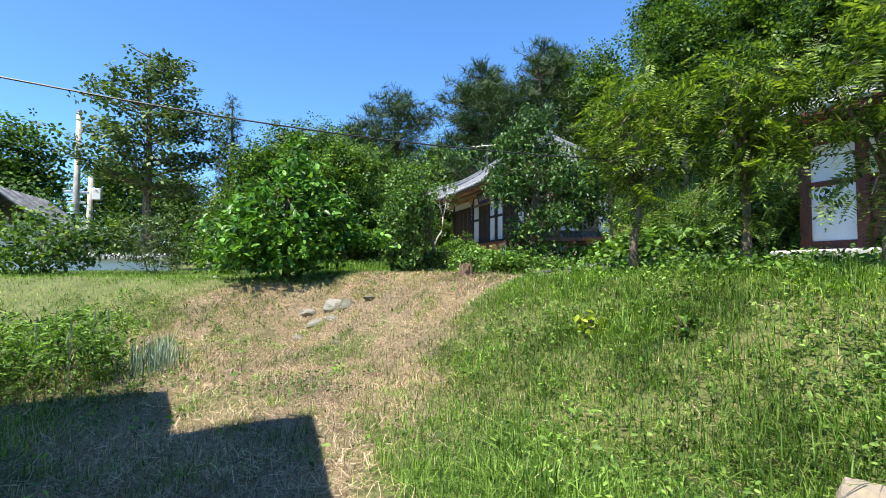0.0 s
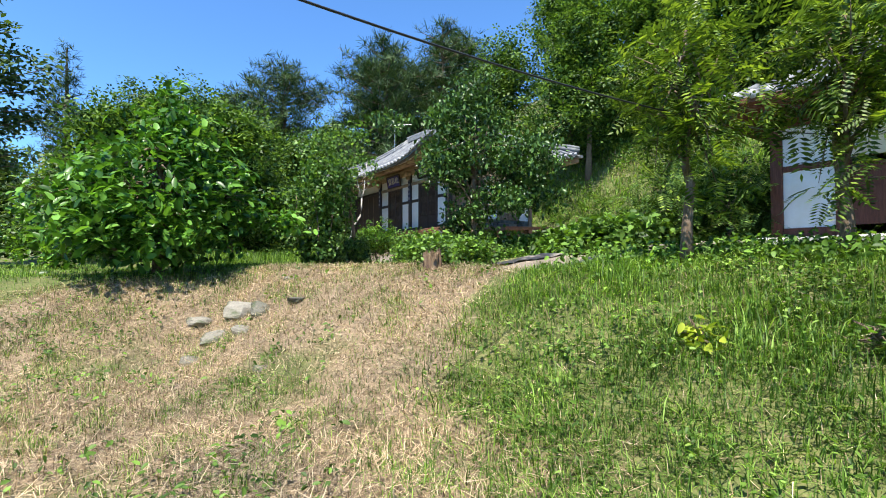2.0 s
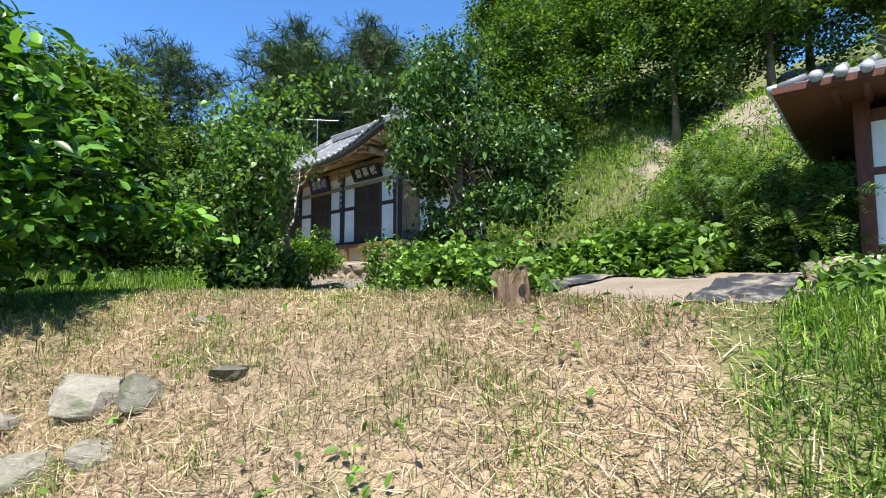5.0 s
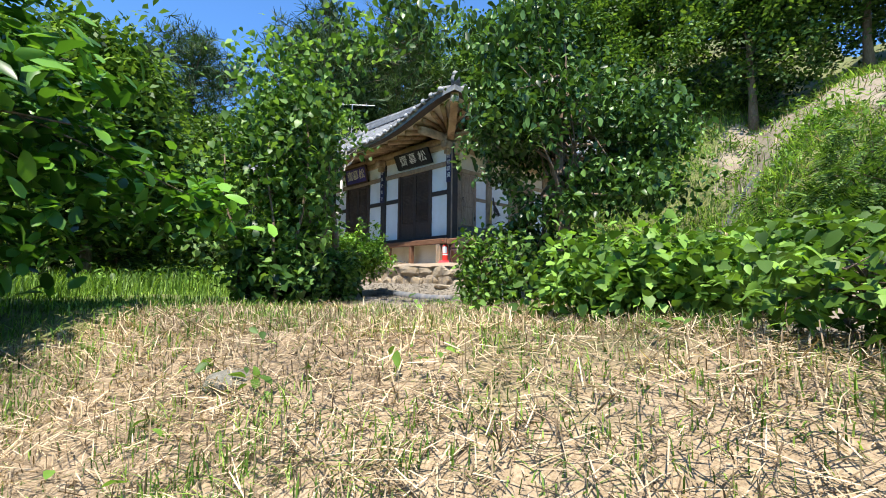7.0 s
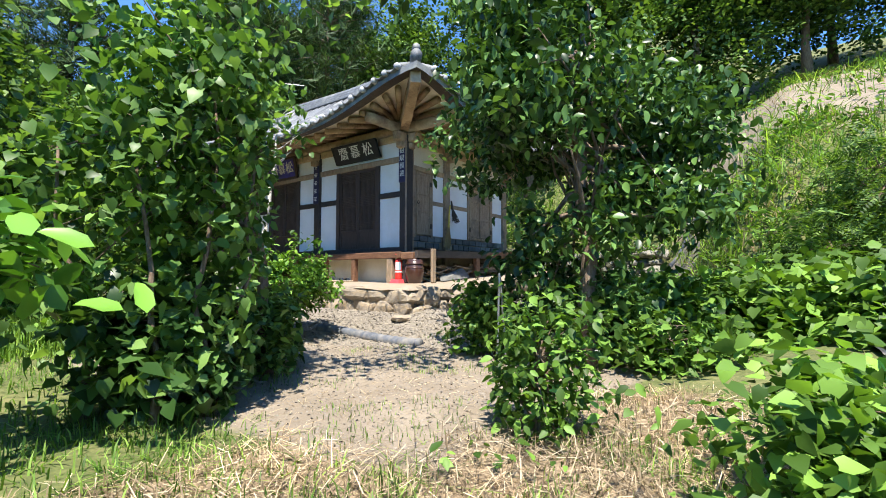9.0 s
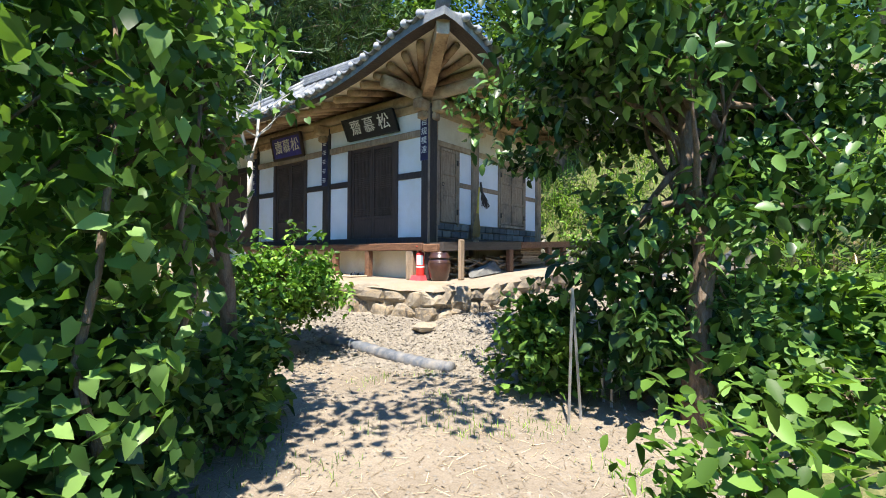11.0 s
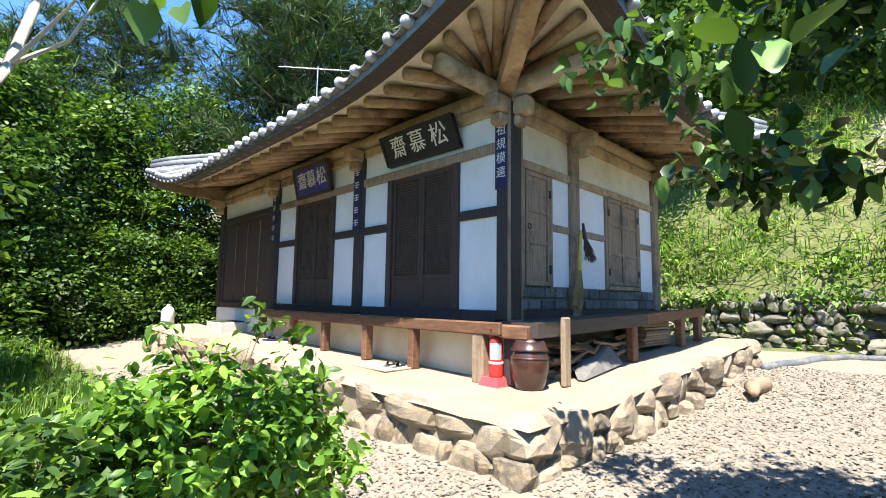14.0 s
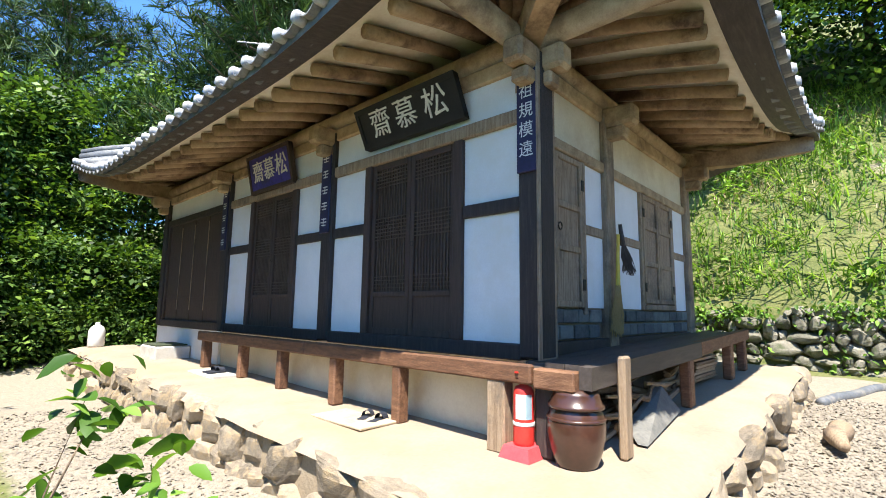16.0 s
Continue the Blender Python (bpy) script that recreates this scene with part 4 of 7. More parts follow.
def stone(parent, x, y, z, sx, sy, sz, rz=0.0, tip=0.0, kinds=STONES):
    ob = new("stone", random.choice(kinds))
    m = Matrix.LocRotScale((x, y, z), Euler((random.uniform(-tip, tip), random.uniform(-tip, tip), rz)), (sx, sy, sz))
    if parent:
        ob.parent = parent
        ob.matrix_parent_inverse = Matrix.Translation(parent.location).inverted()
    ob.matrix_basis = m
    return ob


def stone_face(p0, p1, inward):
    """Uneven courses of field stones from p0 to p1, bedded in earth: large ones above, wedges below and between."""
    a, b = Vector(p0), Vector(p1)
    L = (b - a).length
    d = (b - a) / L
    ang = math.atan2(d.y, d.x)

    def lay(s0, w, z0, z1, back):
        q = a + d * (s0 + w / 2)
        stone(plinth, q.x + inward[0] * back, q.y + inward[1] * back, (z0 + z1) / 2, w, random.uniform(0.26, 0.36), (z1 - z0), ang + random.uniform(-0.12, 0.12), 0.13)

    s = 0.0
    while s < L:
        w = random.choice((random.uniform(0.3, 0.45), random.uniform(0.45, 0.8)))
        q = a + d * (s + w / 2)
        top = plinth_z(q.x, q.y) - random.uniform(0.045, 0.09)
        low = gz(q.x - inward[0] * 0.15, q.y - inward[1] * 0.15) - 0.08
        mid = top - random.uniform(0.24, 0.36)
        lay(s, w * 1.1, mid - 0.02, top + 0.02, random.uniform(0.1, 0.13))
        t = s + random.uniform(-0.08, 0.04)
        while t < s + w - 0.05:
            v = random.uniform(0.16, 0.42)
            if mid - low > 0.34:
                cut = low + (mid - low) * random.uniform(0.4, 0.6)
                lay(t, v * 1.12, low, cut + 0.03, random.uniform(0.08, 0.13))
                lay(t + random.uniform(-0.06, 0.06), v * 1.1, cut - 0.01, mid + 0.03, random.uniform(0.1, 0.14))
            else:
                lay(t, v * 1.12, low, mid + 0.03, random.uniform(0.08, 0.13))
            t += v
        s += w


stone_face((PX0, PY1, 0), (PX0, PY0 + 0.15, 0), (1, 0))
stone_face((PX0 + 0.15, PY0, 0), (PX1, PY0, 0), (0, 1))
stone(plinth, PX0 + 0.2, PY0 + 0.2, 1.98, 0.52, 0.52, 0.32, 0.1, 0.05)
stone(plinth, PX0 + 0.23, PY0 + 0.23, 1.72, 0.5, 0.48, 0.34, 0.15, 0.05)


# ---- small things on and under the porch ----
jar = thing("onggi_jar", "large brown glazed earthenware jar with a lid", "jar", at=(10.38, 17.42, 2.2))
piece("body", Kit().lathe([(0.0000, 0.0000), (0.1200, 0.0000), (0.1320, 0.0166), (0.1600, 0.0996), (0.1808, 0.1992), (0.1824, 0.2739), (0.1680, 0.3320), (0.1560, 0.3486), (0.1560, 0.3569), (0.0000, 0.3569)], 10.38, 17.42, 2.2, 36), JARGLAZE, jar, smooth=True)
piece("band", Kit().lathe([(0.1800, 0.2863), (0.1856, 0.2905), (0.1856, 0.2988), (0.1760, 0.3071)], 10.38, 17.42, 2.2, 36), JARGLAZE, jar, smooth=True)
piece("lid", Kit().lathe([(0.1600, 0.3569), (0.1776, 0.3610), (0.1776, 0.3776), (0.1640, 0.3860), (0.1480, 0.4399), (0.1424, 0.4565), (0.1280, 0.4648), (0.1200, 0.4772), (0.0000, 0.4814)], 10.38, 17.42, 2.2, 36), JARGLAZE, jar, smooth=True)

ext = thing("fire_extinguisher", "red fire extinguisher standing in a red plastic base", "fire extinguisher", at=(10.3, 17.76, 2.2))
ex, ey, ez = 10.3, 17.76, 2.2
piece("base", Kit().hull([(ex - 0.13, ey - 0.12, ez), (ex + 0.13, ey - 0.12, ez), (ex + 0.13, ey + 0.12, ez), (ex - 0.13, ey + 0.12, ez), (ex - 0.1, ey - 0.095, ez + 0.08), (ex + 0.1, ey - 0.095, ez + 0.08), (ex + 0.1, ey + 0.095, ez + 0.08), (ex - 0.1, ey + 0.095, ez + 0.08)]), REDPLASTIC, ext)
piece("cylinder", Kit().lathe([(0.0, 0.08), (0.066, 0.07), (0.07, 0.1), (0.07, 0.4), (0.066, 0.43), (0.055, 0.455), (0.03, 0.465), (0.026, 0.49), (0.0, 0.49)], ex, ey, ez, 24), REDPAINT, ext, smooth=True)
lab = Kit()
for i in range(8):
    a0, a1 = math.radians(165 + i * 12), math.radians(165 + (i + 1) * 12)
    lab.add([(ex + 0.0715 * math.cos(a), ey + 0.0715 * math.sin(a), ez + z) for a, z in ((a0, 0.25), (a1, 0.25), (a1, 0.41), (a0, 0.41))], [(0, 1, 2, 3)], 1 if i > 4 else 0)
piece("label", lab, [PAPER, LABELBLUE], ext)
piece("strap", Kit().lathe([(0.0715, 0.205), (0.074, 0.21), (0.074, 0.225), (0.0715, 0.23)], ex, ey, ez, 20), PAPER, ext)
piece("valve", Kit().soft_box(ex - 0.02, ey - 0.02, ez + 0.485, ex + 0.02, ey + 0.02, ez + 0.53, 0.006), METAL, ext)
piece("lever", Kit().hull([(ex - 0.09, ey - 0.012, ez + 0.55), (ex + 0.02, ey - 0.012, ez + 0.525), (ex + 0.02, ey + 0.012, ez + 0.525), (ex - 0.09, ey + 0.012, ez + 0.55), (ex - 0.09, ey - 0.012, ez + 0.562), (ex + 0.02, ey - 0.012, ez + 0.54), (ex + 0.02, ey + 0.012, ez + 0.54), (ex - 0.09, ey + 0.012, ez + 0.562)])
      .hull([(ex - 0.08, ey - 0.012, ez + 0.51), (ex, ey - 0.012, ez + 0.505), (ex, ey + 0.012, ez + 0.505), (ex - 0.08, ey + 0.012, ez + 0.51), (ex - 0.08, ey - 0.012, ez + 0.52), (ex, ey - 0.012, ez + 0.518), (ex, ey + 0.012, ez + 0.518), (ex - 0.08, ey + 0.012, ez + 0.52)]), REDPAINT, ext)
piece("hose", Kit().tube([(ex + 0.02, ey, ez + 0.51), (ex + 0.07, ey - 0.03, ez + 0.5), (ex + 0.1, ey - 0.05, ez + 0.42), (ex + 0.1, ey - 0.05, ez + 0.24)], 0.011, 8), RUBBER, ext, smooth=True)

# brooms on the side wall
br = thing("straw_broom", "straw broom with a yellow wound handle hanging on the wall", "broom", at=(11.93, SY - 0.12, 2.95))
piece("handle", Kit().tube([(12.02, SY - 0.11, 3.92), (11.98, SY - 0.115, 3.7), (11.95, SY - 0.12, 3.4)], [0.016, 0.018, 0.024], 8), YELLOW, br)
k = Kit()
for i in range(70):
    a, w = random.uniform(-1, 1), random.uniform(0, 1)
    k.tube([(11.95 + a * 0.02, SY - 0.12 + random.uniform(-0.02, 0.02), 3.42), (11.93 + a * 0.09, SY - 0.12 + random.uniform(-0.03, 0.03), 3.15), (11.92 + a * 0.12, SY - 0.12 + random.uniform(-0.035, 0.035), 2.93 + 0.06 * w + 0.04 * abs(a))], [0.006, 0.005, 0.003], 3, cap=False)
piece("bristles", k, STRAWBROOM, br)
br = thing("hand_broom", "dark brush broom hanging bristles down on the wall", "broom", at=(12.16, SY - 0.12, 3.55))
piece("handle", Kit().tube([(12.07, SY - 0.11, 4.03), (12.1, SY - 0.12, 3.82)], [0.018, 0.028], 8), FEATHER, br)
k = Kit()
for i in range(60):
    a = random.uniform(-1, 1)
    k.tube([(12.1 + a * 0.015, SY - 0.12, 3.86), (12.16 + a * 0.07, SY - 0.13 + random.uniform(-0.03, 0.03), 3.7), (12.22 + a * 0.12, SY - 0.13 + random.uniform(-0.04, 0.04), 3.52 + 0.06 * abs(a))], [0.006, 0.006, 0.002], 3, cap=False)
piece("bristles", k, FEATHER, br)

# blocks of the side wall's foot, between the posts
k = Kit()
for zz in (2.925, 3.06):
    x = 10.72 + (0.0 if zz < 3 else 0.13)
    while x < 14.45:
        w = random.uniform(0.2, 0.3)
        e = min(x + w, 14.48)
        if not (x < 12.1 and e > 11.9) and e - x > 0.08:
            ob = hpart("brick", Kit().soft_box(x + 0.008, SY - 0.015 + random.uniform(-0.006, 0.006), zz + 0.008, e - 0.008, SY + 0.028, zz + 0.125, 0.008), BRICK)
        x = e

# firewood and boards under the side porch
random.seed(5)
pile = thing("firewood_pile", "heap of dry branches and split boards under the porch", "firewood", at=(12.2, 17.6, 2.25))
for i in range(34):
    x = random.uniform(11.0, 12.8)
    L = random.uniform(0.5, 1.1)
    z = plinth_z(x, 17.6) + 0.03 + random.random() ** 1.5 * 0.3
    y = random.uniform(17.42, 17.8)
    piece("branch", Kit().tube([(x - L / 2, y, max(z + random.uniform(-0.1, 0.1), plinth_z(x - L / 2, y) + 0.02)), (x, y + random.uniform(-0.05, 0.05), z), (x + L / 2, y + random.uniform(-0.08, 0.08), max(z + random.uniform(-0.08, 0.14), plinth_z(x + L / 2, y) + 0.02))], [random.uniform(0.012, 0.03), 0.025, 0.012], 6), FIREWOOD, pile)
for i in range(11):
    z = 2.44 + 0.036 * i
    piece("board", Kit().soft_box(12.95 + random.uniform(0, 0.15), 17.4 + random.uniform(0, 0.06), z, 14.0 - random.uniform(0, 0.15), 17.75, z + 0.03, 0.004), FIREWOOD, pile)
slab = thing("stone_slab", "flat grey stone slab leaning under the porch", "stone", at=(11.6, 17.3, 2.25))
piece("slab", Kit().hull([(11.0, 17.2, 2.24), (12.1, 17.3, 2.31), (12.1, 17.37, 2.31), (11.0, 17.27, 2.24), (11.15, 17.36, 2.33), (12.0, 17.42, 2.52), (12.0, 17.47, 2.52), (11.15, 17.41, 2.33)]), BRICK, slab)

# mats, slippers, step, jug
mat1 = thing("rubber_mat", "tan perforated rubber mat lying on the earth plinth", "mat", at=(10.05, 19.3, 2.23))
piece("web", Kit().soft_box(9.86, 18.95, 2.226, 10.24, 19.65, 2.248, 0.006), MATTING, mat1)


def slipper(x, y, z, rz):
    s = thing("slipper", "dark blue rubber slipper", "slipper", "slippers by the porch", at=(x, y, z))
    m = Matrix.Translation((x, y, z)) @ Euler((0, 0, rz)).to_matrix().to_4x4()
    prof = [(-0.12, 0.03), (-0.1, 0.04), (-0.03, 0.036), (0.05, 0.046), (0.1, 0.042), (0.125, 0.022)]
    k = Kit()
    vs, fs = [], []
    for px, w in prof:
        vs += [m @ Vector((px, -w, 0)), m @ Vector((px, w, 0)), m @ Vector((px, w, 0.022)), m @ Vector((px, -w, 0.022))]
    for i in range(len(prof) - 1):
        for a in range(4):
            b = (a + 1) % 4
            fs.append((4 * i + a, 4 * i + b, 4 * i + 4 + b, 4 * i + 4 + a))
    fs += [(3, 2, 1, 0), tuple(range(20, 24))]
    piece("sole", k.add(vs, fs), RUBBER, s)
    k = Kit()
    arc = [(math.cos(a), math.sin(a)) for a in np.linspace(0, math.pi, 8)]
    vs, fs = [], []
    for px in (0.01, 0.09):
        vs += [m @ Vector((px, 0.045 * c, 0.02 + 0.05 * s_)) for c, s_ in arc]
    fs = [(i, i + 1, 9 + i, 8 + i) for i in range(7)]
    piece("strap", k.add(vs, fs), RUBBER, s)


slipper(10.16, 19.1, 2.226, 0.3)
slipper(10.14, 19.24, 2.229, 0.5)
board = thing("stepping_board", "flat pale board with slippers on it below the porch", "board", at=(10.1, 22.3, 2.3))
piece("plank", Kit().soft_box(9.95, 21.95, 2.27, 10.25, 22.75, 2.325, 0.01), CONCRETE, board)
slipper(10.1, 22.2, 2.327, 0.2)
slipper(10.1, 22.34, 2.327, 0.3)
step = thing("concrete_step", "pale concrete step block with a dark mat on top", "step", at=(10.0, 24.6, 2.3))
piece("block", Kit().soft_box(9.98, 24.2, 2.3, 10.5, 24.95, 2.53, 0.02), CONCRETE, step)
dm = thing("door_mat", "dark green mat on the concrete step", "mat", at=(10.1, 24.6, 2.53))
piece("web", Kit().soft_box(10.0, 24.24, 2.532, 10.46, 24.9, 2.555, 0.006), GREENMAT, dm)
jug = thing("plastic_jug", "white plastic jug standing on the plinth", "jug", at=(9.75, 26.75, 2.38))
piece("body", Kit().lathe([(0, 0), (0.12, 0.0), (0.135, 0.02), (0.135, 0.28), (0.1, 0.36), (0.045, 0.4), (0, 0.4)], 9.75, 26.75, plinth_z(9.75, 26.75), 16), WHITEPLASTIC, jug, smooth=True)
piece("cap", Kit().lathe([(0.035, 0.4), (0.04, 0.41), (0.04, 0.44), (0, 0.445)], 9.75, 26.75, plinth_z(9.75, 26.75), 12), WHITEPLASTIC, jug)

# step stone and driftwood by the plinth, half-buried drain
ss1 = thing("step_stone", "flat pale stone set in the gravel before the plinth", "stone", at=(9.15, 16.65, 1.6))
stone(ss1, 9.17, 16.7, gz(9.17, 16.7) + 0.015, 0.5, 0.34, 0.1, 0.5, 0.02)
dw = thing("driftwood_log", "old grey log lying on the gravel", "log", at=(13.9, 16.35, 1.85))
zz = gz(13.9, 16.35)
piece("log", Kit().tube([(13.4, 16.28, zz + 0.07), (13.7, 16.36, zz + 0.1), (14.1, 16.33, zz + 0.09), (14.5, 16.42, zz + 0.06)], [0.05, 0.1, 0.11, 0.05], 9), GREYWOOD, dw, smooth=True)


def pipe(pts, r, name, label):
    t = thing(name, label, "pipe", at=pts[0])
    full = []
    for a, b in zip(pts, pts[1:]):
        n = int((Vector(b) - Vector(a)).length / 0.035)
        full += [Vector(a).lerp(Vector(b), i / n) for i in range(n)]
    full = [Vector((p.x, p.y, gz(p.x, p.y) + r * 0.35)) for p in full]
    piece("pipe", Kit().tube(full, [r * (1.0 if (i // 2) % 2 else 0.9) for i in range(len(full))], 10), DRAIN, t, smooth=True)


pipe([(8.2, 17.5, 0), (8.3, 17.1, 0), (8.25, 15.5, 0)], 0.075, "drain_pipe", "grey corrugated drain pipe half buried in the gravel")
pipe([(15.5, 16.6, 0), (18.4, 15.6, 0), (18.3, 13.0, 0)], 0.07, "drain_pipe", "grey corrugated drain pipe along the gravel edge")

# stump, rocks on the bank
stump = thing("tree_stump", "short rotting tree stump with split grey-brown sides", "stump", at=(4.68, 9.68, 1.3))
k = Kit()
vs, fs = [], []
n, m = 22, 8
base = gz(4.68, 9.68) - 0.14
for j in range(m + 1):
    for i in range(n):
        a = 2 * math.pi * i / n
        r = 0.108 + 0.065 * math.exp(-j / 1.6) + 0.035 * noise.noise((math.cos(a) * 2, math.sin(a) * 2, j * 0.25)) + (0.022 if i % 4 == 0 else 0)
        top = 0.42 + 0.13 * noise.noise((math.cos(a) * 1.7, math.sin(a) * 1.7, 4))
        vs.append((4.68 + r * math.cos(a), 9.68 + r * math.sin(a), base + top * j / m))
for j in range(m):
    for i in range(n):
        q = (i + 1) % n
        fs.append((j * n + i, j * n + q, (j + 1) * n + q, (j + 1) * n + i))
vs.append((4.68, 9.68, base + 0.3))
for i in range(n):
    fs.append((m * n + i, m * n + (i + 1) % n, len(vs) - 1))
piece("trunk", k.add(vs, fs), STUMPWOOD, stump)
for a, w, h in ((3.4, 0.03, 0.42), (4.1, 0.022, 0.34), (5.3, 0.034, 0.45)):
    cx, cy = 4.68 + 0.11 * math.cos(a), 9.68 + 0.11 * math.sin(a)
    piece("bark_slab", Kit().tube([(cx, cy, base), (cx + 0.012, cy, base + h * 0.6), (cx - 0.01, cy, base + h)], [w, w * 0.8, w * 0.25], 6), STUMPWOOD, stump)
random.seed(11)
for x, y, s in ((2.5, 11.85, 0.75), (2.1, 11.5, 0.6), (2.72, 11.35, 0.5), (3.1, 10.95, 0.34), (1.95, 12.2, 0.5), (2.3, 9.6, 0.26), (2.4, 11.0, 0.4), (3.3, 11.9, 0.26), (1.7, 11.1, 0.42)):
    rk = thing("bank_rock", "grey rock half buried in the grassy bank", "rock", "rocks in the bank", at=(x, y, gz(x, y)))
    stone(rk, x, y, gz(x, y) - s * 0.1, s * 1.1, s * 0.8, s * 0.4, random.uniform(0, 3), 0.2, MOSSY_STONES)

# rough stone retaining wall at the foot of the hill
rw = thing("retaining_wall", "dry stone retaining wall at the foot of the grassy hill", "wall", kind="structure", at=(19.1, 18, 2.0))
random.seed(3)
zoff = 0.0
while zoff < 1.15:
    h = random.uniform(0.15, 0.27)
    y = 14.6 + random.uniform(-0.2, 0.1)
    while y < 24:
        w = random.choice((random.uniform(0.14, 0.3), random.uniform(0.25, 0.62)))
        x = 12.2 + 6.9 * float(ss(11.5, 15.5, y)) + 0.1
        z = gz(x - 0.35, y) - 0.05 + zoff
        if zoff < 0.9 or random.random() < 0.7:
            hh = h * random.uniform(0.8, 1.45)
            stone(rw, x + random.uniform(-0.06, 0.07) + zoff * 0.08, y + w / 2, z + h / 2 + random.uniform(-0.04, 0.04), random.uniform(0.36, 0.5), w * 1.1, hh, random.uniform(-0.35, 0.35), 0.28, MOSSY_STONES)
        y += w * 0.97
    zoff += h * 0.95
wy = rng.uniform(14.6, 24, 700)
wx = 12.2 + 6.9 * ss(11.5, 15.5, wy)
wz = height(wx - 0.35, wy)
hang = np.where(rng.uniform(0, 1, 700) < 0.75, rng.uniform(0.98, 1.3, 700), rng.uniform(0.0, 0.9, 700))
WALL_GREEN = np.stack([wx - 0.12 + 0.12 * hang + rng.normal(0, 0.04, 700), wy, wz + hang], 1)[(np.sin(wy * 2.1) + np.sin(wy * 5.3 + 1) + rng.normal(0, 0.7, 700)) > -0.2]

# mulch sheets on the sandy strip
def plastic(name, label, x0, y0, x1, y1, seed):
    t = thing(name, label, "plastic sheet", at=((x0 + x1) / 2, (y0 + y1) / 2, gz((x0 + x1) / 2, (y0 + y1) / 2)))
    k = Kit()
    nx, ny = 40, 16
    vs, fs = [], []
    for j in range(ny):
        for i in range(nx):
            x, y = x0 + (x1 - x0) * i / (nx - 1), y0 + (y1 - y0) * j / (ny - 1)
            x += 0.12 * noise.noise((x * 1.2, y * 1.2, seed))
            y += 0.16 * noise.noise((x * 1.1, y * 1.3, seed + 9))
            vs.append((x, y, gz(x, y) + 0.025 + 0.05 * abs(noise.noise((x * 3.1, y * 5.0, seed))) + 0.02 * noise.noise((x * 9, y * 9, seed))))
    for j in range(ny - 1):
        for i in range(nx - 1):
            fs.append((j * nx + i, j * nx + i + 1, (j + 1) * nx + i + 1, (j + 1) * nx + i))
    piece("sheet", k.add(vs, fs), SHEET, t, smooth=True)


plastic("mulch_sheet", "crumpled black mulch sheet lying on sandy earth", 5.9, 8.2, 8.6, 8.9, 1)
plastic("mulch_sheet", "crumpled black mulch sheet at the foot of the hill", 7.0, 10.6, 10.5, 11.1, 5)
random.seed(21)
for i in range(9):
    x, y = 7.9 + 0.42 * i, 8.1 - 0.06 * i
    st = thing("edging_stone", "pale rounded edging stone beside the second house", "stone", "edging stones", at=(x, y, gz(x, y)))
    stone(st, x, y, gz(x, y) + 0.05, 0.45, 0.3, 0.26, random.uniform(-0.3, 0.3), 0.1)

# stakes by the path
for x, y, h, lean in ((7.62, 14.02, 0.95, 0.02), (7.76, 13.98, 0.92, -0.05), (8.12, 13.9, 0.85, 0.03), (8.2, 13.98, 0.75, -0.03)):
    z = gz(x, y)
    t = thing("garden_stake", "thin grey garden stake stuck in the ground", "stake", "stakes by the path", at=(x, y, z))
    piece("rod", Kit().tube([(x, y, z - 0.1), (x + lean, y - lean, z + h)], 0.011, 6), METAL, t)


# ---- the second house ----
h2 = thing("second_house", "timber house with white panels and red-brown posts on a stone base", "house", at=(12.5, 3.5, 1.9))
BX = 11.3


def p2(name, kit, mat, label="", smooth=False):
    return piece(name, kit, mat, h2, label, smooth)


for y in (7.8, 6.8, 4.6, 2.4, 0.3):
    p2("post", Kit().soft_box(BX - 0.06, y - 0.1, 1.9, BX + 0.14, y + 0.1, 4.5, 0.015), SALMON)
for a, b in ((6.9, 7.7), (4.7, 6.7), (2.5, 4.5), (0.4, 2.3)):
    if b < 7:
        for i in range(4):
            c = a + (b - a) * i / 4
            p2("plank_door", Kit().soft_box(BX + 0.005, c + 0.008, 2.19, BX + 0.05, c + (b - a) / 4 - 0.008, 3.235, 0.006), SALMON)
        p2("wall_panel", Kit().box(BX, a, 3.36, BX + 0.08, b, 4.055), CREAM)
        continue
    p2("wall_panel", Kit().box(BX, a, 2.18, BX + 0.08, b, 3.24), PLASTER)
    p2("wall_panel", Kit().box(BX, a, 3.35, BX + 0.08, b, 4.06), PLASTER)
    p2("rail", Kit().soft_box(BX - 0.03, a, 3.24, BX + 0.09, b, 3.35, 0.008), SALMON)
    p2("sill_beam", Kit().soft_box(BX - 0.04, a, 2.02, BX + 0.1, b, 2.18, 0.008), SALMON)
    p2("head_beam", Kit().soft_box(BX - 0.04, a, 4.06, BX + 0.1, b, 4.25, 0.008), SALMON)
p2("end_wall", Kit().box(BX + 0.14, 7.76, 1.95, 15.7, 7.86, 4.5), CREAM)
p2("back_wall", Kit().box(15.6, 0.2, 1.95, 15.7, 7.76, 4.5), CREAM)
p2("base", Kit().soft_box(10.75, -0.4, 1.2, 16.0, 8.2, 2.0, 0.04), CONCRETE, "pale stone base")
RX0, RX1, RY0, RY1 = 10.1, 16.9, -1.0, 8.75


def roof2(x, y):
    t = max(min(x - RX0, RX1 - x, (y - RY0) * 1.05, (RY1 - y) * 1.05) / 3.4, 0.0)
    lift = sum(math.exp(-((x - cx) ** 2 + (y - cy) ** 2) / 2.2) for cx in (RX0, RX1) for cy in (RY0, RY1))
    return 4.4 + 2.0 * (0.72 * t + 0.28 * t * t) + 0.12 * lift


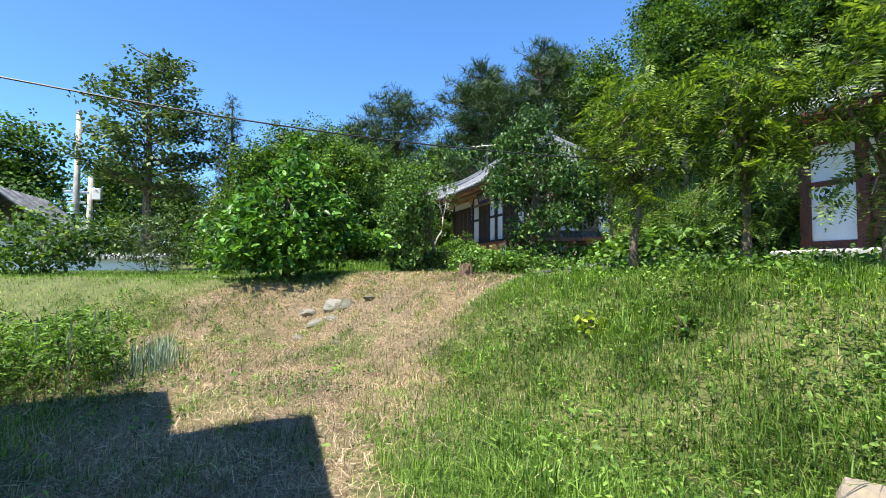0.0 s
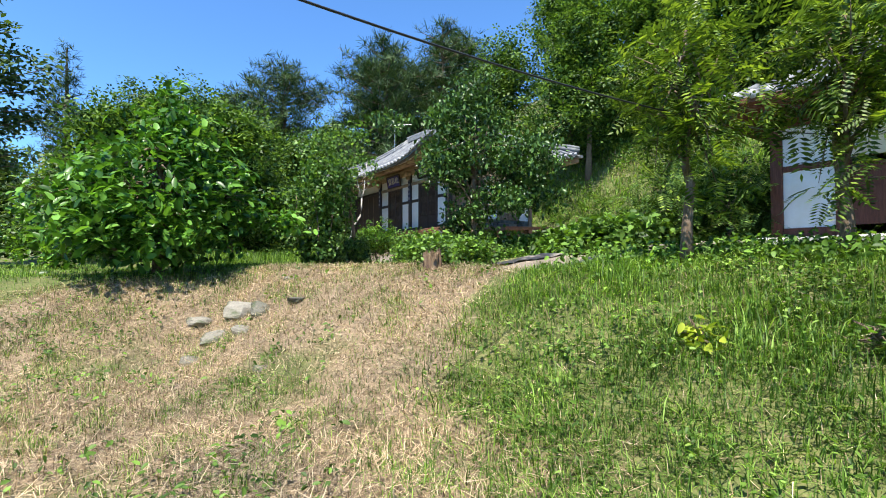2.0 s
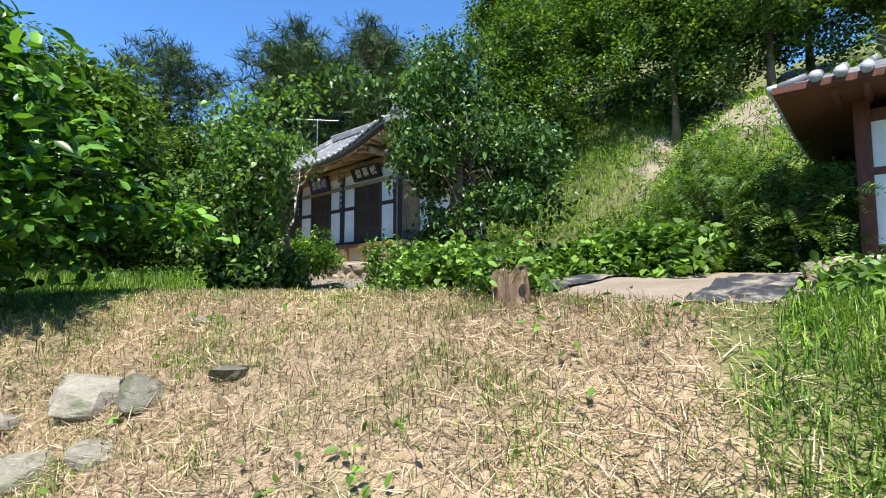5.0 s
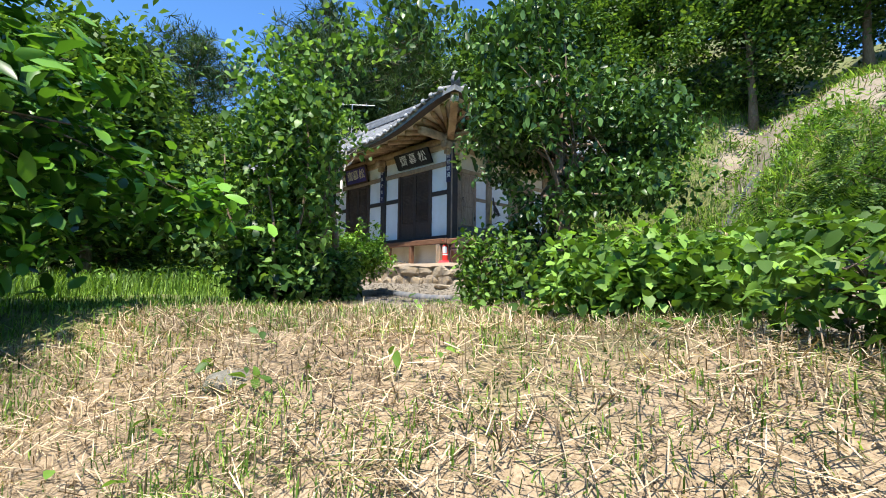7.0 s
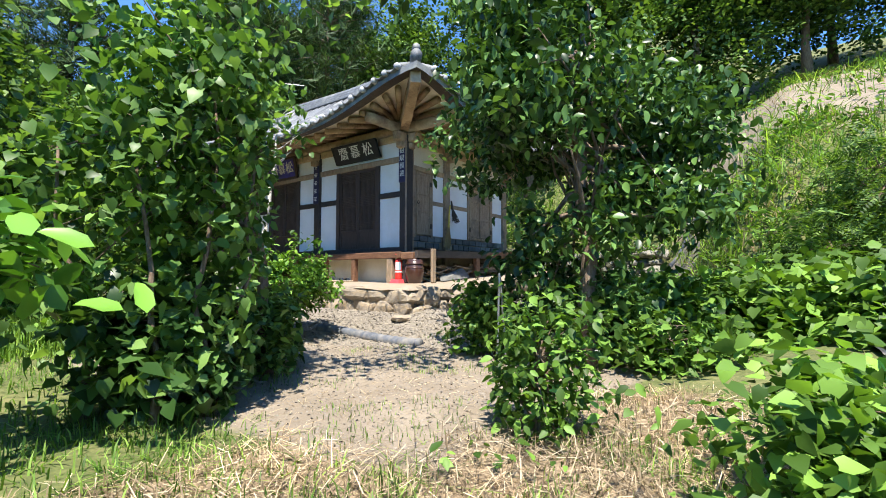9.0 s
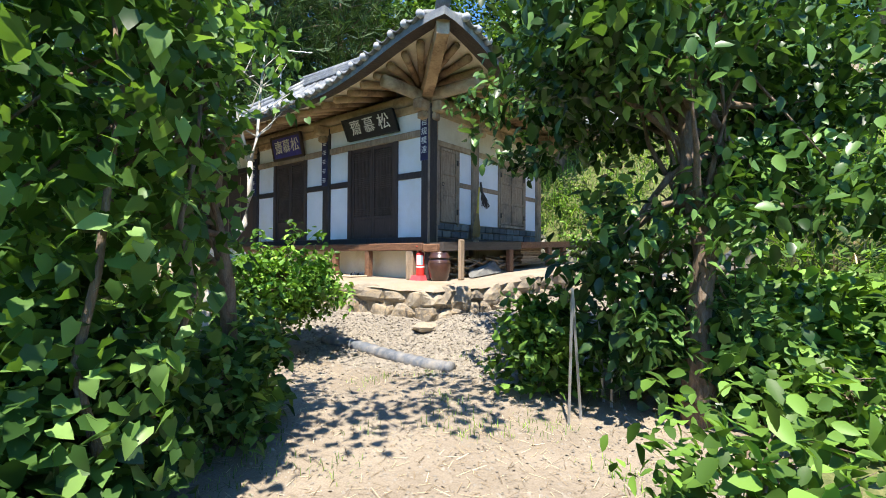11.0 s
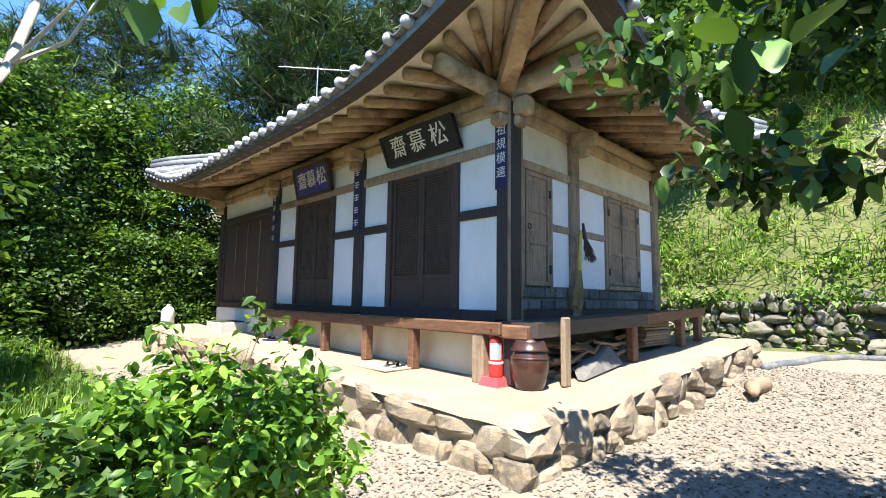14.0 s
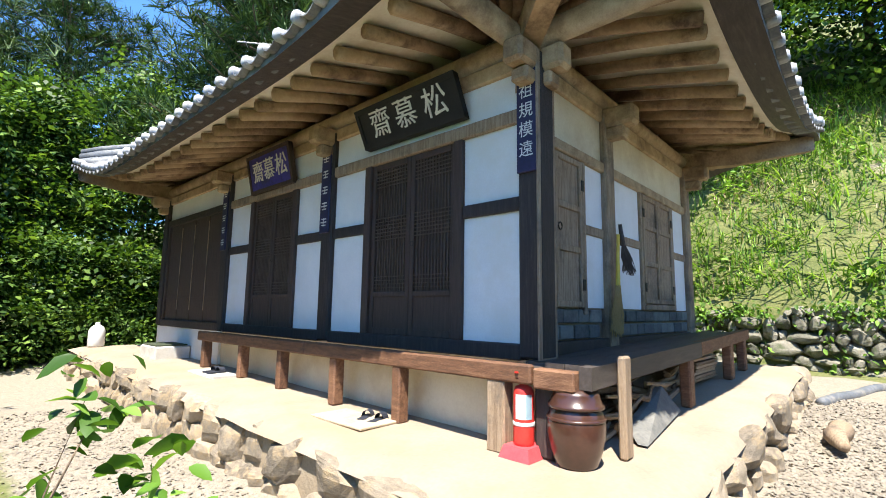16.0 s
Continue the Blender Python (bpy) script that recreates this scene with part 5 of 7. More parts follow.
def grid2(f, flip):
    k = Kit()
    xs, ys = np.linspace(RX0, RX1, 26), np.linspace(RY0, RY1, 36)
    vs = [(x, y, f(x, y)) for y in ys for x in xs]
    fs = []
    for j in range(35):
        for i in range(25):
            q = (j * 26 + i, j * 26 + i + 1, (j + 1) * 26 + i + 1, (j + 1) * 26 + i)
            fs.append(q[::-1] if flip else q)
    return k.add(vs, fs)


roof_b = p2("roof", grid2(lambda x, y: roof2(x, y), False), TILE, "grey tiled roof with upturned corners")
p2("soffit", grid2(lambda x, y: roof2(x, y) * 0.3 + 3.08 - 0.12 if min(x - RX0, RX1 - x, y - RY0, RY1 - y) > 0.001 else roof2(x, y) - 0.1, True), SALMON)
k = Kit()
e2 = [(RX0, y) for y in np.linspace(RY0, RY1, 30)] + [(x, RY1) for x in np.linspace(RX0, RX1, 20)][1:]
vs, fs = [], []
for x, y in e2:
    vs += [(x, y, roof2(x, y) - 0.1), (x, y, roof2(x, y))]
for i in range(len(e2) - 1):
    fs.append((2 * i, 2 * i + 2, 2 * i + 3, 2 * i + 1))
p2("eave_board", k.add(vs, fs), SALMON)
for i in range(34):
    y = RY0 + 0.15 + 0.275 * i
    if y < RY1 - 0.05:
        pts = [(RX0 + s, y, roof2(RX0 + s, y) + 0.04) for s in np.arange(0, min(3.4, max((RY1 - y) * 1.05, 0.3), max((y - RY0) * 1.05, 0.3)), 0.4)]
        if len(pts) > 1:
            ob = part("cover_tile", Kit().tube(pts, 0.07, 8), TILE, None, "", True)
            ob.parent = roof_b
            ob = part("tile_end", Kit().tube([(RX0 - 0.08, y, roof2(RX0, y) + 0.03), (RX0 + 0.05, y, roof2(RX0, y) + 0.04)], 0.08, 9), TILE_END, None, "", True)
            ob.parent = roof_b
for i in range(24):
    x = RX0 + 0.2 + 0.275 * i
    if x < RX1:
        pts = [(x, RY1 - s, roof2(x, RY1 - s) + 0.04) for s in np.arange(0, max(min(3.2, x - RX0, RX1 - x), 0.5), 0.4)]
        ob = part("cover_tile", Kit().tube(pts, 0.07, 8), TILE, None, "", True)
        ob.parent = roof_b
        ob = part("tile_end", Kit().tube([(x, RY1 + 0.08, roof2(x, RY1) + 0.03), (x, RY1 - 0.05, roof2(x, RY1) + 0.04)], 0.08, 9), TILE_END, None, "", True)
        ob.parent = roof_b
for i in range(26):
    y = RY0 + 0.3 + 0.35 * i
    p2("rafter", Kit().tube([(BX + 0.1, y, 4.42), (RX0 + 0.12, y, roof2(RX0, y) - 0.13)], 0.055, 8), SALMON, smooth=True)

# ---- the building behind the start, whose roof shades the lawn ----
h3 = thing("gate_house", "plain plastered building with a tiled hip roof", "building", at=(-4.5, 1.0, 0.2))
piece("wall", Kit().box(-7.5, -4.0, 0.0, -1.6, 3.4, 3.3), CREAM, h3)
k = Kit()
k.add([(-8.8, -5.2, 3.7), (0.15, -5.2, 3.7), (0.15, 4.95, 3.7), (-8.8, 4.95, 3.7), (-4.2, -1.8, 6.1), (-4.2, 1.4, 6.1), (-8.8, -5.2, 3.55), (0.15, -5.2, 3.55), (0.15, 4.95, 3.55), (-8.8, 4.95, 3.55)],
      [(0, 1, 4), (1, 2, 5, 4), (2, 3, 5), (3, 0, 4, 5), (9, 8, 7, 6), (0, 6, 7, 1), (1, 7, 8, 2), (2, 8, 9, 3), (3, 9, 6, 0)])
piece("roof", k, TILE, h3)
k = Kit().hull([(-5.6, 1.0, 3.5), (-1.0, 1.0, 3.5), (-1.0, 5.2, 3.5), (-5.6, 5.2, 3.5), (-4.8, 1.4, 5.0), (-1.9, 1.4, 5.0), (-1.9, 6.0, 5.0), (-4.8, 6.0, 5.0)])
piece("gable", k, TILE, h3, "projecting gable of the tiled roof")
piece("post", Kit().soft_box(-1.9, 5.0, 0.0, -1.7, 5.2, 3.55, 0.02).soft_box(-4.9, 5.0, 0.0, -4.7, 5.2, 3.55, 0.02), SALMON, h3)

# overhead cable
cab = thing("overhead_cable", "black overhead cable sagging across the yard", "cable", at=(10.2, 6.68, 3.6))
pts = [(x, 6.68, 3.1 + 0.0112 * (x - 3.6) ** 2) for x in np.linspace(-15.0, 11.3, 60)]
piece("cable", Kit().tube(pts, 0.009, 6), BLACKCABLE, cab)


# ---- planting kit ----
def rich_leaf(e1, e2, e3, bend):
    """A leaf with a curved outline, folded a little along its midrib."""
    v = [(0, 0, 0), (0.42, 0, 0.0), (1, 0, bend)]
    for sgn in (1, -1):
        v += [(e1[0], sgn * e1[1], 0.07), (e2[0], sgn * e2[1], 0.08), (e3[0], sgn * e3[1], 0.02 + bend * 0.5)]
    return np.array(v), np.array([(0, 3, 4, 1), (1, 4, 5, 2), (0, 1, 7, 6), (1, 2, 8, 7)])


PLAIN = (np.array([(0, 0, 0), (0.33, 0.26, 0.05), (0.75, 0.2, 0.02), (1, 0, -0.12), (0.75, -0.2, 0.02), (0.33, -0.26, 0.05)]), np.array([(0, 1, 2, 3), (0, 3, 4, 5)]))
OVATE = rich_leaf((0.14, 0.17), (0.42, 0.28), (0.76, 0.18), -0.14)
HEART = rich_leaf((-0.1, 0.26), (0.3, 0.44), (0.7, 0.22), -0.18)
MAGNOLIA = rich_leaf((0.14, 0.1), (0.46, 0.2), (0.78, 0.21), -0.1)
LANCE = (np.array([(0, 0, 0), (0.4, 0.14, 0.03), (0.75, 0.1, 0), (1, 0, -0.1), (0.75, -0.1, 0), (0.4, -0.14, 0.03)]), np.array([(0, 1, 2, 3), (0, 3, 4, 5)]))


def make_pinnate(pairs=7):
    v, f = [], []
    for i in range(pairs * 2 + 1):
        q = (i // 2 + 1) / (pairs + 1)
        s = 0 if i == pairs * 2 else (1 if i % 2 else -1)
        x, z = q * 0.85, -0.35 * q * q
        L = 0.3 * (1 - 0.5 * abs(q - 0.45))
        dx, dy = (0.42, 0.9 * s) if s else (1.0, 0.0)
        px, py = -dy, dx
        k = len(v)
        for a, b in ((0, 0), (0.45, 0.16), (1, 0), (0.45, -0.16)):
            v.append((x + (dx * a + px * b) * L, (dy * a + py * b) * L, z - 0.16 * a * L))
        f.append((k, k + 1, k + 2, k + 3))
    return np.array(v), np.array(f)


PINNATE = make_pinnate()


def make_tuft(n=9, w=0.05):
    r = np.random.default_rng(2)
    v, f = [], []
    for i in range(n):
        d = r.normal(size=3)
        d[2] = abs(d[2]) * 0.7
        d /= np.linalg.norm(d)
        s = np.cross(d, (0.3, 0.2, 1.0))
        s = s / np.linalg.norm(s) * w
        k = len(v)
        v += [tuple(-s * 0.6), tuple(s * 0.6), tuple(d + s * 0.3), tuple(d - s * 0.3)]
        f.append((k, k + 1, k + 2, k + 3))
    return np.array(v), np.array(f)


TUFT = make_tuft()
DIAMOND = (np.array([(0, 0, 0), (0.45, 0.3, 0.06), (1, 0, -0.1), (0.45, -0.3, 0.06)]), np.array([(0, 1, 2, 3)]))
SPRAY = (np.concatenate([DIAMOND[0] * 0.6 @ np.array([[math.cos(a), math.sin(a), 0], [-math.sin(a), math.cos(a), 0], [0, 0, 1]]).astype(float) + np.array([0.25 * math.cos(a), 0.25 * math.sin(a), 0.05 * i]) for i, a in enumerate((0.2, 1.5, 2.8, 4.1, 5.3))]),
         np.concatenate([DIAMOND[1] + 4 * i for i in range(5)]))



def strew(name, pts, size, shape, mat, droop=0.25, tilt=0.5, vary=0.35):
    """One mesh of leaves: each a copy of the shape, turned and bent its own way."""
    n = len(pts)
    v0, f0 = shape
    az = rng.uniform(0, 2 * math.pi, n)
    pit = -droop + rng.normal(0, tilt, n)
    rol = rng.normal(0, tilt, n)
    s = size * (1 + rng.uniform(-vary, vary, n))
    fw = np.stack([np.cos(az) * np.cos(pit), np.sin(az) * np.cos(pit), np.sin(pit)], 1)
    side0 = np.stack([-np.sin(az), np.cos(az), np.zeros(n)], 1)
    up0 = np.cross(fw, side0)
    side = side0 * np.cos(rol)[:, None] + up0 * np.sin(rol)[:, None]
    up = np.cross(fw, side)
    v = pts[:, None, :] + s[:, None, None] * (v0[None, :, 0, None] * fw[:, None, :] + v0[None, :, 1, None] * side[:, None, :] + v0[None, :, 2, None] * up[:, None, :])
    f = f0[None] + (np.arange(n) * len(v0))[:, None, None]
    return array_mesh(name, v.reshape(-1, 3), f.reshape(-1, f0.shape[1]), mat)


def blades(name, pts, h, w, mat, lean=0.35, flat=0.12):
    n = len(pts)
    az = rng.uniform(0, 2 * math.pi, n)
    hh = h * rng.uniform(0.5, 1.3, n)
    ln = np.abs(rng.normal(0, lean, n)) * hh
    d = np.stack([np.cos(az), np.sin(az), np.zeros(n)], 1)
    sd = np.stack([-np.sin(az), np.cos(az), np.zeros(n)], 1) * (w * 0.5)
    tz = np.sqrt(np.maximum(hh ** 2 - ln ** 2 * 0.6, hh ** 2 * flat))
    mid = pts + d * (ln * 0.4)[:, None] + np.array([0, 0, 1.0]) * (tz * 0.68)[:, None]
    tip = pts + d * ln[:, None] + np.array([0, 0, 1.0]) * tz[:, None]
    base = pts - np.array([0, 0, 0.01])
    v = np.stack([base - sd, base + sd, mid + sd * 0.8, tip, mid - sd * 0.8], 1).reshape(-1, 3)
    k = (np.arange(n) * 5)[:, None]
    me = array_mesh(name, v, np.concatenate([k + np.array([[0, 1, 2]]), k + np.array([[0, 2, 4]]), k + np.array([[4, 2, 3]])]), mat)
    return me


def blob(c, r, clumps, per, spread, hollow=0.45):
    """Leaf places in clumps that fill an ellipsoid, denser towards its skin."""
    d = rng.normal(size=(clumps, 3))
    d /= np.linalg.norm(d, axis=1)[:, None]
    q = rng.uniform(hollow ** 3, 1, clumps) ** (1 / 3)
    a = rng.uniform(0, 6.28, 6)
    lump = 1 + 0.16 * np.sin(4 * d[:, 0] + a[0]) * np.sin(4 * d[:, 2] + a[1]) + 0.14 * np.sin(7 * d[:, 1] + a[2]) * np.sin(6 * d[:, 2] + a[3]) + 0.1 * np.sin(11 * d[:, 0] + a[4]) * np.sin(10 * d[:, 1] + a[5])
    cc = np.array(c) + d * (q * lump)[:, None] * np.array(r) * (1 + 0.12 * rng.normal(size=clumps))[:, None]
    p = np.repeat(cc, per, 0) + rng.normal(0, spread, (clumps * per, 3)) * np.array([1, 1, 0.75])
    return p, cc


def limb_kit(base, top, r, tips, bend=0.12):
    """A tapered trunk with limbs that reach for some of the clumps."""
    k = Kit()
    b, t = Vector(base), Vector(top)
    pts = [b.lerp(t, q) + Vector((random.uniform(-bend, bend), random.uniform(-bend, bend), 0)) * (q * (1 - q) * 3) for q in np.linspace(0, 1, 7)]
    pts[0].z -= 0.1
    k.tube(pts, [r * (1.35 if i == 0 else 1 - 0.8 * i / 7) for i in range(7)], 9)
    for c in tips:
        c = Vector(c)
        q = random.uniform(0.35, 0.95)
        s = b.lerp(t, q)
        m = s.lerp(c, 0.55) + Vector((random.uniform(-bend, bend), random.uniform(-bend, bend), random.uniform(-0.02, 0.12)))
        thin = min(1.0, 1.1 / max((c - s).length, 0.1))
        k.tube([s, s.lerp(m, 0.5) + Vector((0, 0, 0.03)), m, c], [r * 0.42 * (1.1 - 0.6 * q) * thin, r * 0.3 * thin, r * 0.2 * thin, r * 0.04], 6)
    return k


LANE = np.array([(2.6, 10.6), (3.2, 11.4), (4.4, 12.6), (5.6, 13.65), (6.6, 14.8), (7.5, 15.95)])


def lane_gap(P):
    """Distance in plan from the trodden way, which is kept clear of leaves."""
    d = np.full(len(P), 99.0)
    for a, b in zip(LANE, LANE[1:]):
        w = b - a
        q = np.clip(((P[:, :2] - a) @ w) / (w @ w), 0, 1)
        d = np.minimum(d, np.linalg.norm(P[:, :2] - a - q[:, None] * w, axis=1))
    return d


def tree(name, label, base, top, r, blobs, leaf, shape, lmat, bark=BARK, limbs=22, droop=0.25, tilt=0.55, category="tree", group="", gap=0.62, reach=9.0):
    t = thing(name, label, category, group, at=base)
    P, C = [], []
    for c, rr, n, per, spread in blobs:
        p, cc = blob(c, rr, n, per, spread)
        P.append(p)
        C.append(cc)
    P, C = np.concatenate(P), np.concatenate(C)
    floor_z = height(P[:, 0], P[:, 1])
    P = P[(P[:, 2] > floor_z + 0.03) & ((lane_gap(P) > gap) | (P[:, 2] > floor_z + 2.6))]
    idx = [i for i in rng.permutation(len(C)) if lane_gap(C[i:i + 1])[0] > gap + 0.2 and math.hypot(C[i][0] - top[0], C[i][1] - top[1]) < reach][:limbs]
    piece("trunk", limb_kit(base, top, r, [tuple(C[i]) for i in idx]), bark, t, smooth=True)
    under(new("crown", strew("crown", P, leaf, shape, lmat, droop, tilt)), t)
    return t


def G(x, y):
    return (x, y, gz(x, y))


random.seed(31)
# the spreading tree beside the path, with dark glossy leaves
tree("glossy_tree", "spreading tree with dense dark glossy leaves beside the path", G(8.2, 13.3), (8.45, 13.4, 5.0), 0.1,
     [((8.45, 13.6, 4.4), (1.1, 1.05, 0.75), 90, 30, 0.17), ((9.4, 12.7, 4.15), (1.0, 0.9, 0.6), 70, 34, 0.16), ((8.0, 14.0, 4.4), (0.75, 0.7, 0.5), 44, 30, 0.16),
      ((8.2, 13.9, 5.35), (0.85, 0.75, 0.5), 55, 32, 0.15), ((9.25, 14.0, 4.95), (0.8, 0.8, 0.5), 45, 32, 0.16), ((9.9, 12.9, 3.35), (0.8, 0.8, 0.45), 40, 30, 0.15),
      ((8.8, 12.8, 3.2), (0.8, 0.7, 0.4), 36, 30, 0.15), ((7.45, 13.6, 3.8), (0.55, 0.5, 0.35), 22, 30, 0.13), ((8.3, 13.3, 2.5), (0.5, 0.5, 0.6), 34, 24, 0.12), ((8.05, 13.8, 2.45), (0.42, 0.35, 0.75), 44, 20, 0.11), ((9.1, 15.0, 4.5), (0.4, 0.55, 0.22), 22, 24, 0.13), ((9.3, 15.8, 4.4), (0.3, 0.4, 0.15), 9, 22, 0.1),
      ((8.75, 14.3, 3.75), (0.5, 0.4, 0.28), 20, 22, 0.13), ((7.62, 15.05, 3.64), (0.3, 0.14, 0.1), 11, 16, 0.07), ((9.3, 15.2, 3.75), (0.4, 0.3, 0.2), 12, 22, 0.1), ((6.35, 13.9, 4.95), (0.8, 0.7, 0.2), 17, 20, 0.13), ((8.6, 14.0, 6.1), (0.7, 0.7, 0.5), 34, 26, 0.15), ((10.2, 13.2, 4.6), (0.8, 0.8, 0.6), 44, 26, 0.16)],
     0.112, OVATE, LEAF_GLOSSY, limbs=60, droop=0.5, reach=1.5, gap=0.85)
# the tree with pale heart-shaped leaves on the other side
tree("heart_leaved_tree", "slender tree with pale green heart-shaped leaves beside the path", G(6.02, 15.5), (5.6, 15.3, 4.3), 0.058,
     [((5.15, 15.0, 3.3), (0.75, 0.75, 0.75), 115, 19, 0.15), ((4.85, 15.2, 4.25), (0.5, 0.5, 0.4), 36, 17, 0.14), ((5.5, 14.7, 3.7), (0.6, 0.6, 0.5), 32, 16, 0.14), ((4.75, 15.5, 2.6), (0.6, 0.6, 0.7), 60, 17, 0.15), ((5.5, 15.6, 2.9), (0.45, 0.4, 0.6), 40, 16, 0.13),
      ((5.3, 14.9, 2.2), (0.5, 0.45, 0.6), 34, 15, 0.14), ((5.45, 14.3, 4.6), (0.6, 0.5, 0.2), 16, 15, 0.14), ((5.95, 15.3, 3.6), (0.4, 0.4, 0.6), 24, 14, 0.12)],
     0.078, HEART, LEAF_HEART, limbs=40, droop=0.5, gap=0.8)
for x, y, tx, ty, tz in ((4.75, 14.75, 4.7, 14.9, 3.3), (5.05, 14.7, 5.1, 14.8, 3.6), (5.3, 15.0, 5.5, 14.9, 3.4), (4.55, 15.2, 4.4, 15.4, 3.2), (5.2, 15.5, 5.0, 15.6, 3.6)):
    b = G(x, y)
    tree("slender_sapling", "thin dark upright stem among the heart-shaped leaves", b, (tx, ty, tz), 0.024, [((tx, ty, tz), (0.3, 0.3, 0.4), 8, 12, 0.12), ((x, y, b[2] + 0.35), (0.3, 0.3, 0.3), 9, 10, 0.1)],
         0.085, HEART, LEAF_HEART, limbs=0, droop=0.5, group="stems beside the path", gap=0.8)
# the big-leaved tree on the lawn
tree("magnolia_tree", "wide tree with large dark green leaves on the lawn", G(1.5, 14.7), (1.5, 14.6, 4.1), 0.1,
     [((1.4, 14.6, 2.85), (1.7, 1.7, 1.1), 210, 13, 0.17), ((0.4, 14.7, 2.5), (1.0, 1.0, 0.85), 60, 13, 0.17), ((1.6, 14.7, 4.0), (0.7, 0.7, 0.5), 34, 13, 0.15), ((1.67, 14.8, 4.75), (0.28, 0.28, 0.5), 14, 11, 0.11),
      ((2.3, 14.9, 3.4), (0.8, 0.8, 0.6), 40, 13, 0.16), ((1.1, 14.3, 2.0), (1.5, 1.3, 0.42), 70, 13, 0.16), ((3.0, 15.0, 2.7), (0.6, 0.6, 0.5), 26, 13, 0.15), ((3.9, 14.7, 2.45), (0.35, 0.3, 0.22), 11, 13, 0.12), ((1.9, 16.2, 2.8), (1.1, 0.9, 1.0), 50, 13, 0.17)],
     0.2, MAGNOLIA, LEAF_BROAD, limbs=60, droop=0.25, tilt=0.5)
# feathery trees on the bank
for x, y, h, rr in ((6.0, 6.65, 2.95, 0.62), (6.65, 5.45, 2.8, 0.62), (7.0, 4.2, 2.8, 0.65)):
    b = G(x, y)
    tree("feathery_tree", "young tree with long feathery compound leaves on the bank", b, (x + 0.05, y, b[2] + h - 0.4), 0.06,
         [((x, y, b[2] + h - 0.9), (rr, rr, 0.8), 85, 5, 0.13), ((x, y, b[2] + 1.0), (rr * 0.75, rr * 0.75, 0.45), 10, 4, 0.12)],
         0.34, PINNATE, LEAF_PINNATE, limbs=26, droop=0.3, tilt=0.4, group="feathery trees on the bank")
for x, y, h, rr in ((11.6, 9.9, 1.9, 1.0), (12.6, 9.2, 2.1, 1.1), (11.4, 8.7, 1.7, 0.9), (13.4, 10.4, 1.9, 1.0), (12.2, 11.2, 1.5, 0.9)):
    b = G(x, y)
    tree("sumac_shrub", "dark feathery-leaved shrub at the foot of the hill", b, (x, y, b[2] + h * 0.75), 0.04,
         [((x, y, b[2] + h * 0.55), (rr, rr, h * 0.5), 80, 7, 0.16)], 0.36, PINNATE, LEAF_WOOD, limbs=18, droop=0.3, tilt=0.4, category="shrub", group="shrubs at the hill foot")


def bush(name, label, x, y, rr, h, leaf, shape, mat, n, per=16, spread=0.09, category="shrub", lift=0.5, gap=0.62):
    b = G(x, y)
    return tree(name, label, b, (x, y, b[2] + h * 0.7), 0.02, [((x, y, b[2] + h * lift), (rr, rr, h * 0.5), n, per, spread)], leaf, shape, mat, limbs=26, category=category, gap=gap)


tree("round_shrub", "leafy bright green shrub beside the gravel yard", G(7.6, 17.5), (7.6, 17.5, 2.4), 0.03,
     [((7.6, 17.5, 2.26), (0.66, 0.66, 0.42), 250, 20, 0.07), ((7.84, 17.62, 2.82), (0.04, 0.04, 0.17), 5, 7, 0.05), ((7.86, 17.1, 2.76), (0.04, 0.04, 0.17), 5, 7, 0.05), ((7.45, 17.15, 2.74), (0.04, 0.04, 0.14), 4, 7, 0.05), ((7.3, 17.5, 2.76), (0.04, 0.04, 0.14), 4, 7, 0.05)],
     0.075, OVATE, LEAF_SHRUB, limbs=60, category="shrub", gap=0.5)
bush("yard_shrub", "bright green shrub at the edge of the yard", 5.9, 12.78, 0.34, 0.76, 0.065, OVATE, LEAF_WEED, 90, 16)
bush("yard_shrub", "broad-leaved green bush near the stump", 5.6, 11.15, 0.58, 0.58, 0.066, HEART, LEAF_WEED, 260, 15)
bush("yard_shrub", "low leafy bush at the edge of the sandy strip", 6.2, 10.8, 0.45, 0.5, 0.07, HEART, LEAF_WEED, 100, 15)
bush("yard_shrub", "low green weeds beside the stump", 5.0, 9.95, 0.32, 0.45, 0.08, OVATE, LEAF_WEED, 45, 14)
bush("vine_clump", "tangle of green vines round the foot of the tree", 8.7, 13.3, 0.75, 0.85, 0.085, HEART, LEAF_GLOSSY, 150, 16, 0.1)
bush("vine_clump", "tangle of dark vines in the shade of the tree", 8.3, 12.5, 0.5, 0.45, 0.08, HEART, LEAF_WEED, 70, 16, 0.1)
bush("shade_shrub", "dark shrub in the shade beside the path", 5.0, 15.1, 0.6, 0.9, 0.1, HEART, LEAF_GLOSSY, 130, 16, 0.11, "shrub", 0.5, 0.95)
bush("vine_clump", "leafy vines growing over the edge of the yard", 8.15, 14.4, 0.36, 0.8, 0.078, HEART, LEAF_WEED, 130, 14, 0.09)
bush("vine_clump", "heart-leaved vines climbing beside the path", 5.9, 15.45, 0.36, 0.7, 0.075, HEART, LEAF_HEART, 80, 12, 0.09)
# darker leaf material here stands in for shade from the heart-leaved tree
bush("round_shrub", "leafy shrub against its neighbour, leaf colour darkened for tree shade", 6.8, 17.65, 0.62, 1.0, 0.08, OVATE, LEAF_WOOD, 150, 18, 0.08)
bush("shade_shrub", "dark low shrub under the trees", 6.1, 15.6, 0.45, 0.8, 0.09, OVATE, LEAF_WOOD, 70, 16, 0.1)
bush("round_shrub", "clipped yellow-green shrub by the lawn edge", -0.5, 18.8, 0.85, 1.5, 0.12, OVATE, LEAF_SHRUB, 120, 14, 0.12)
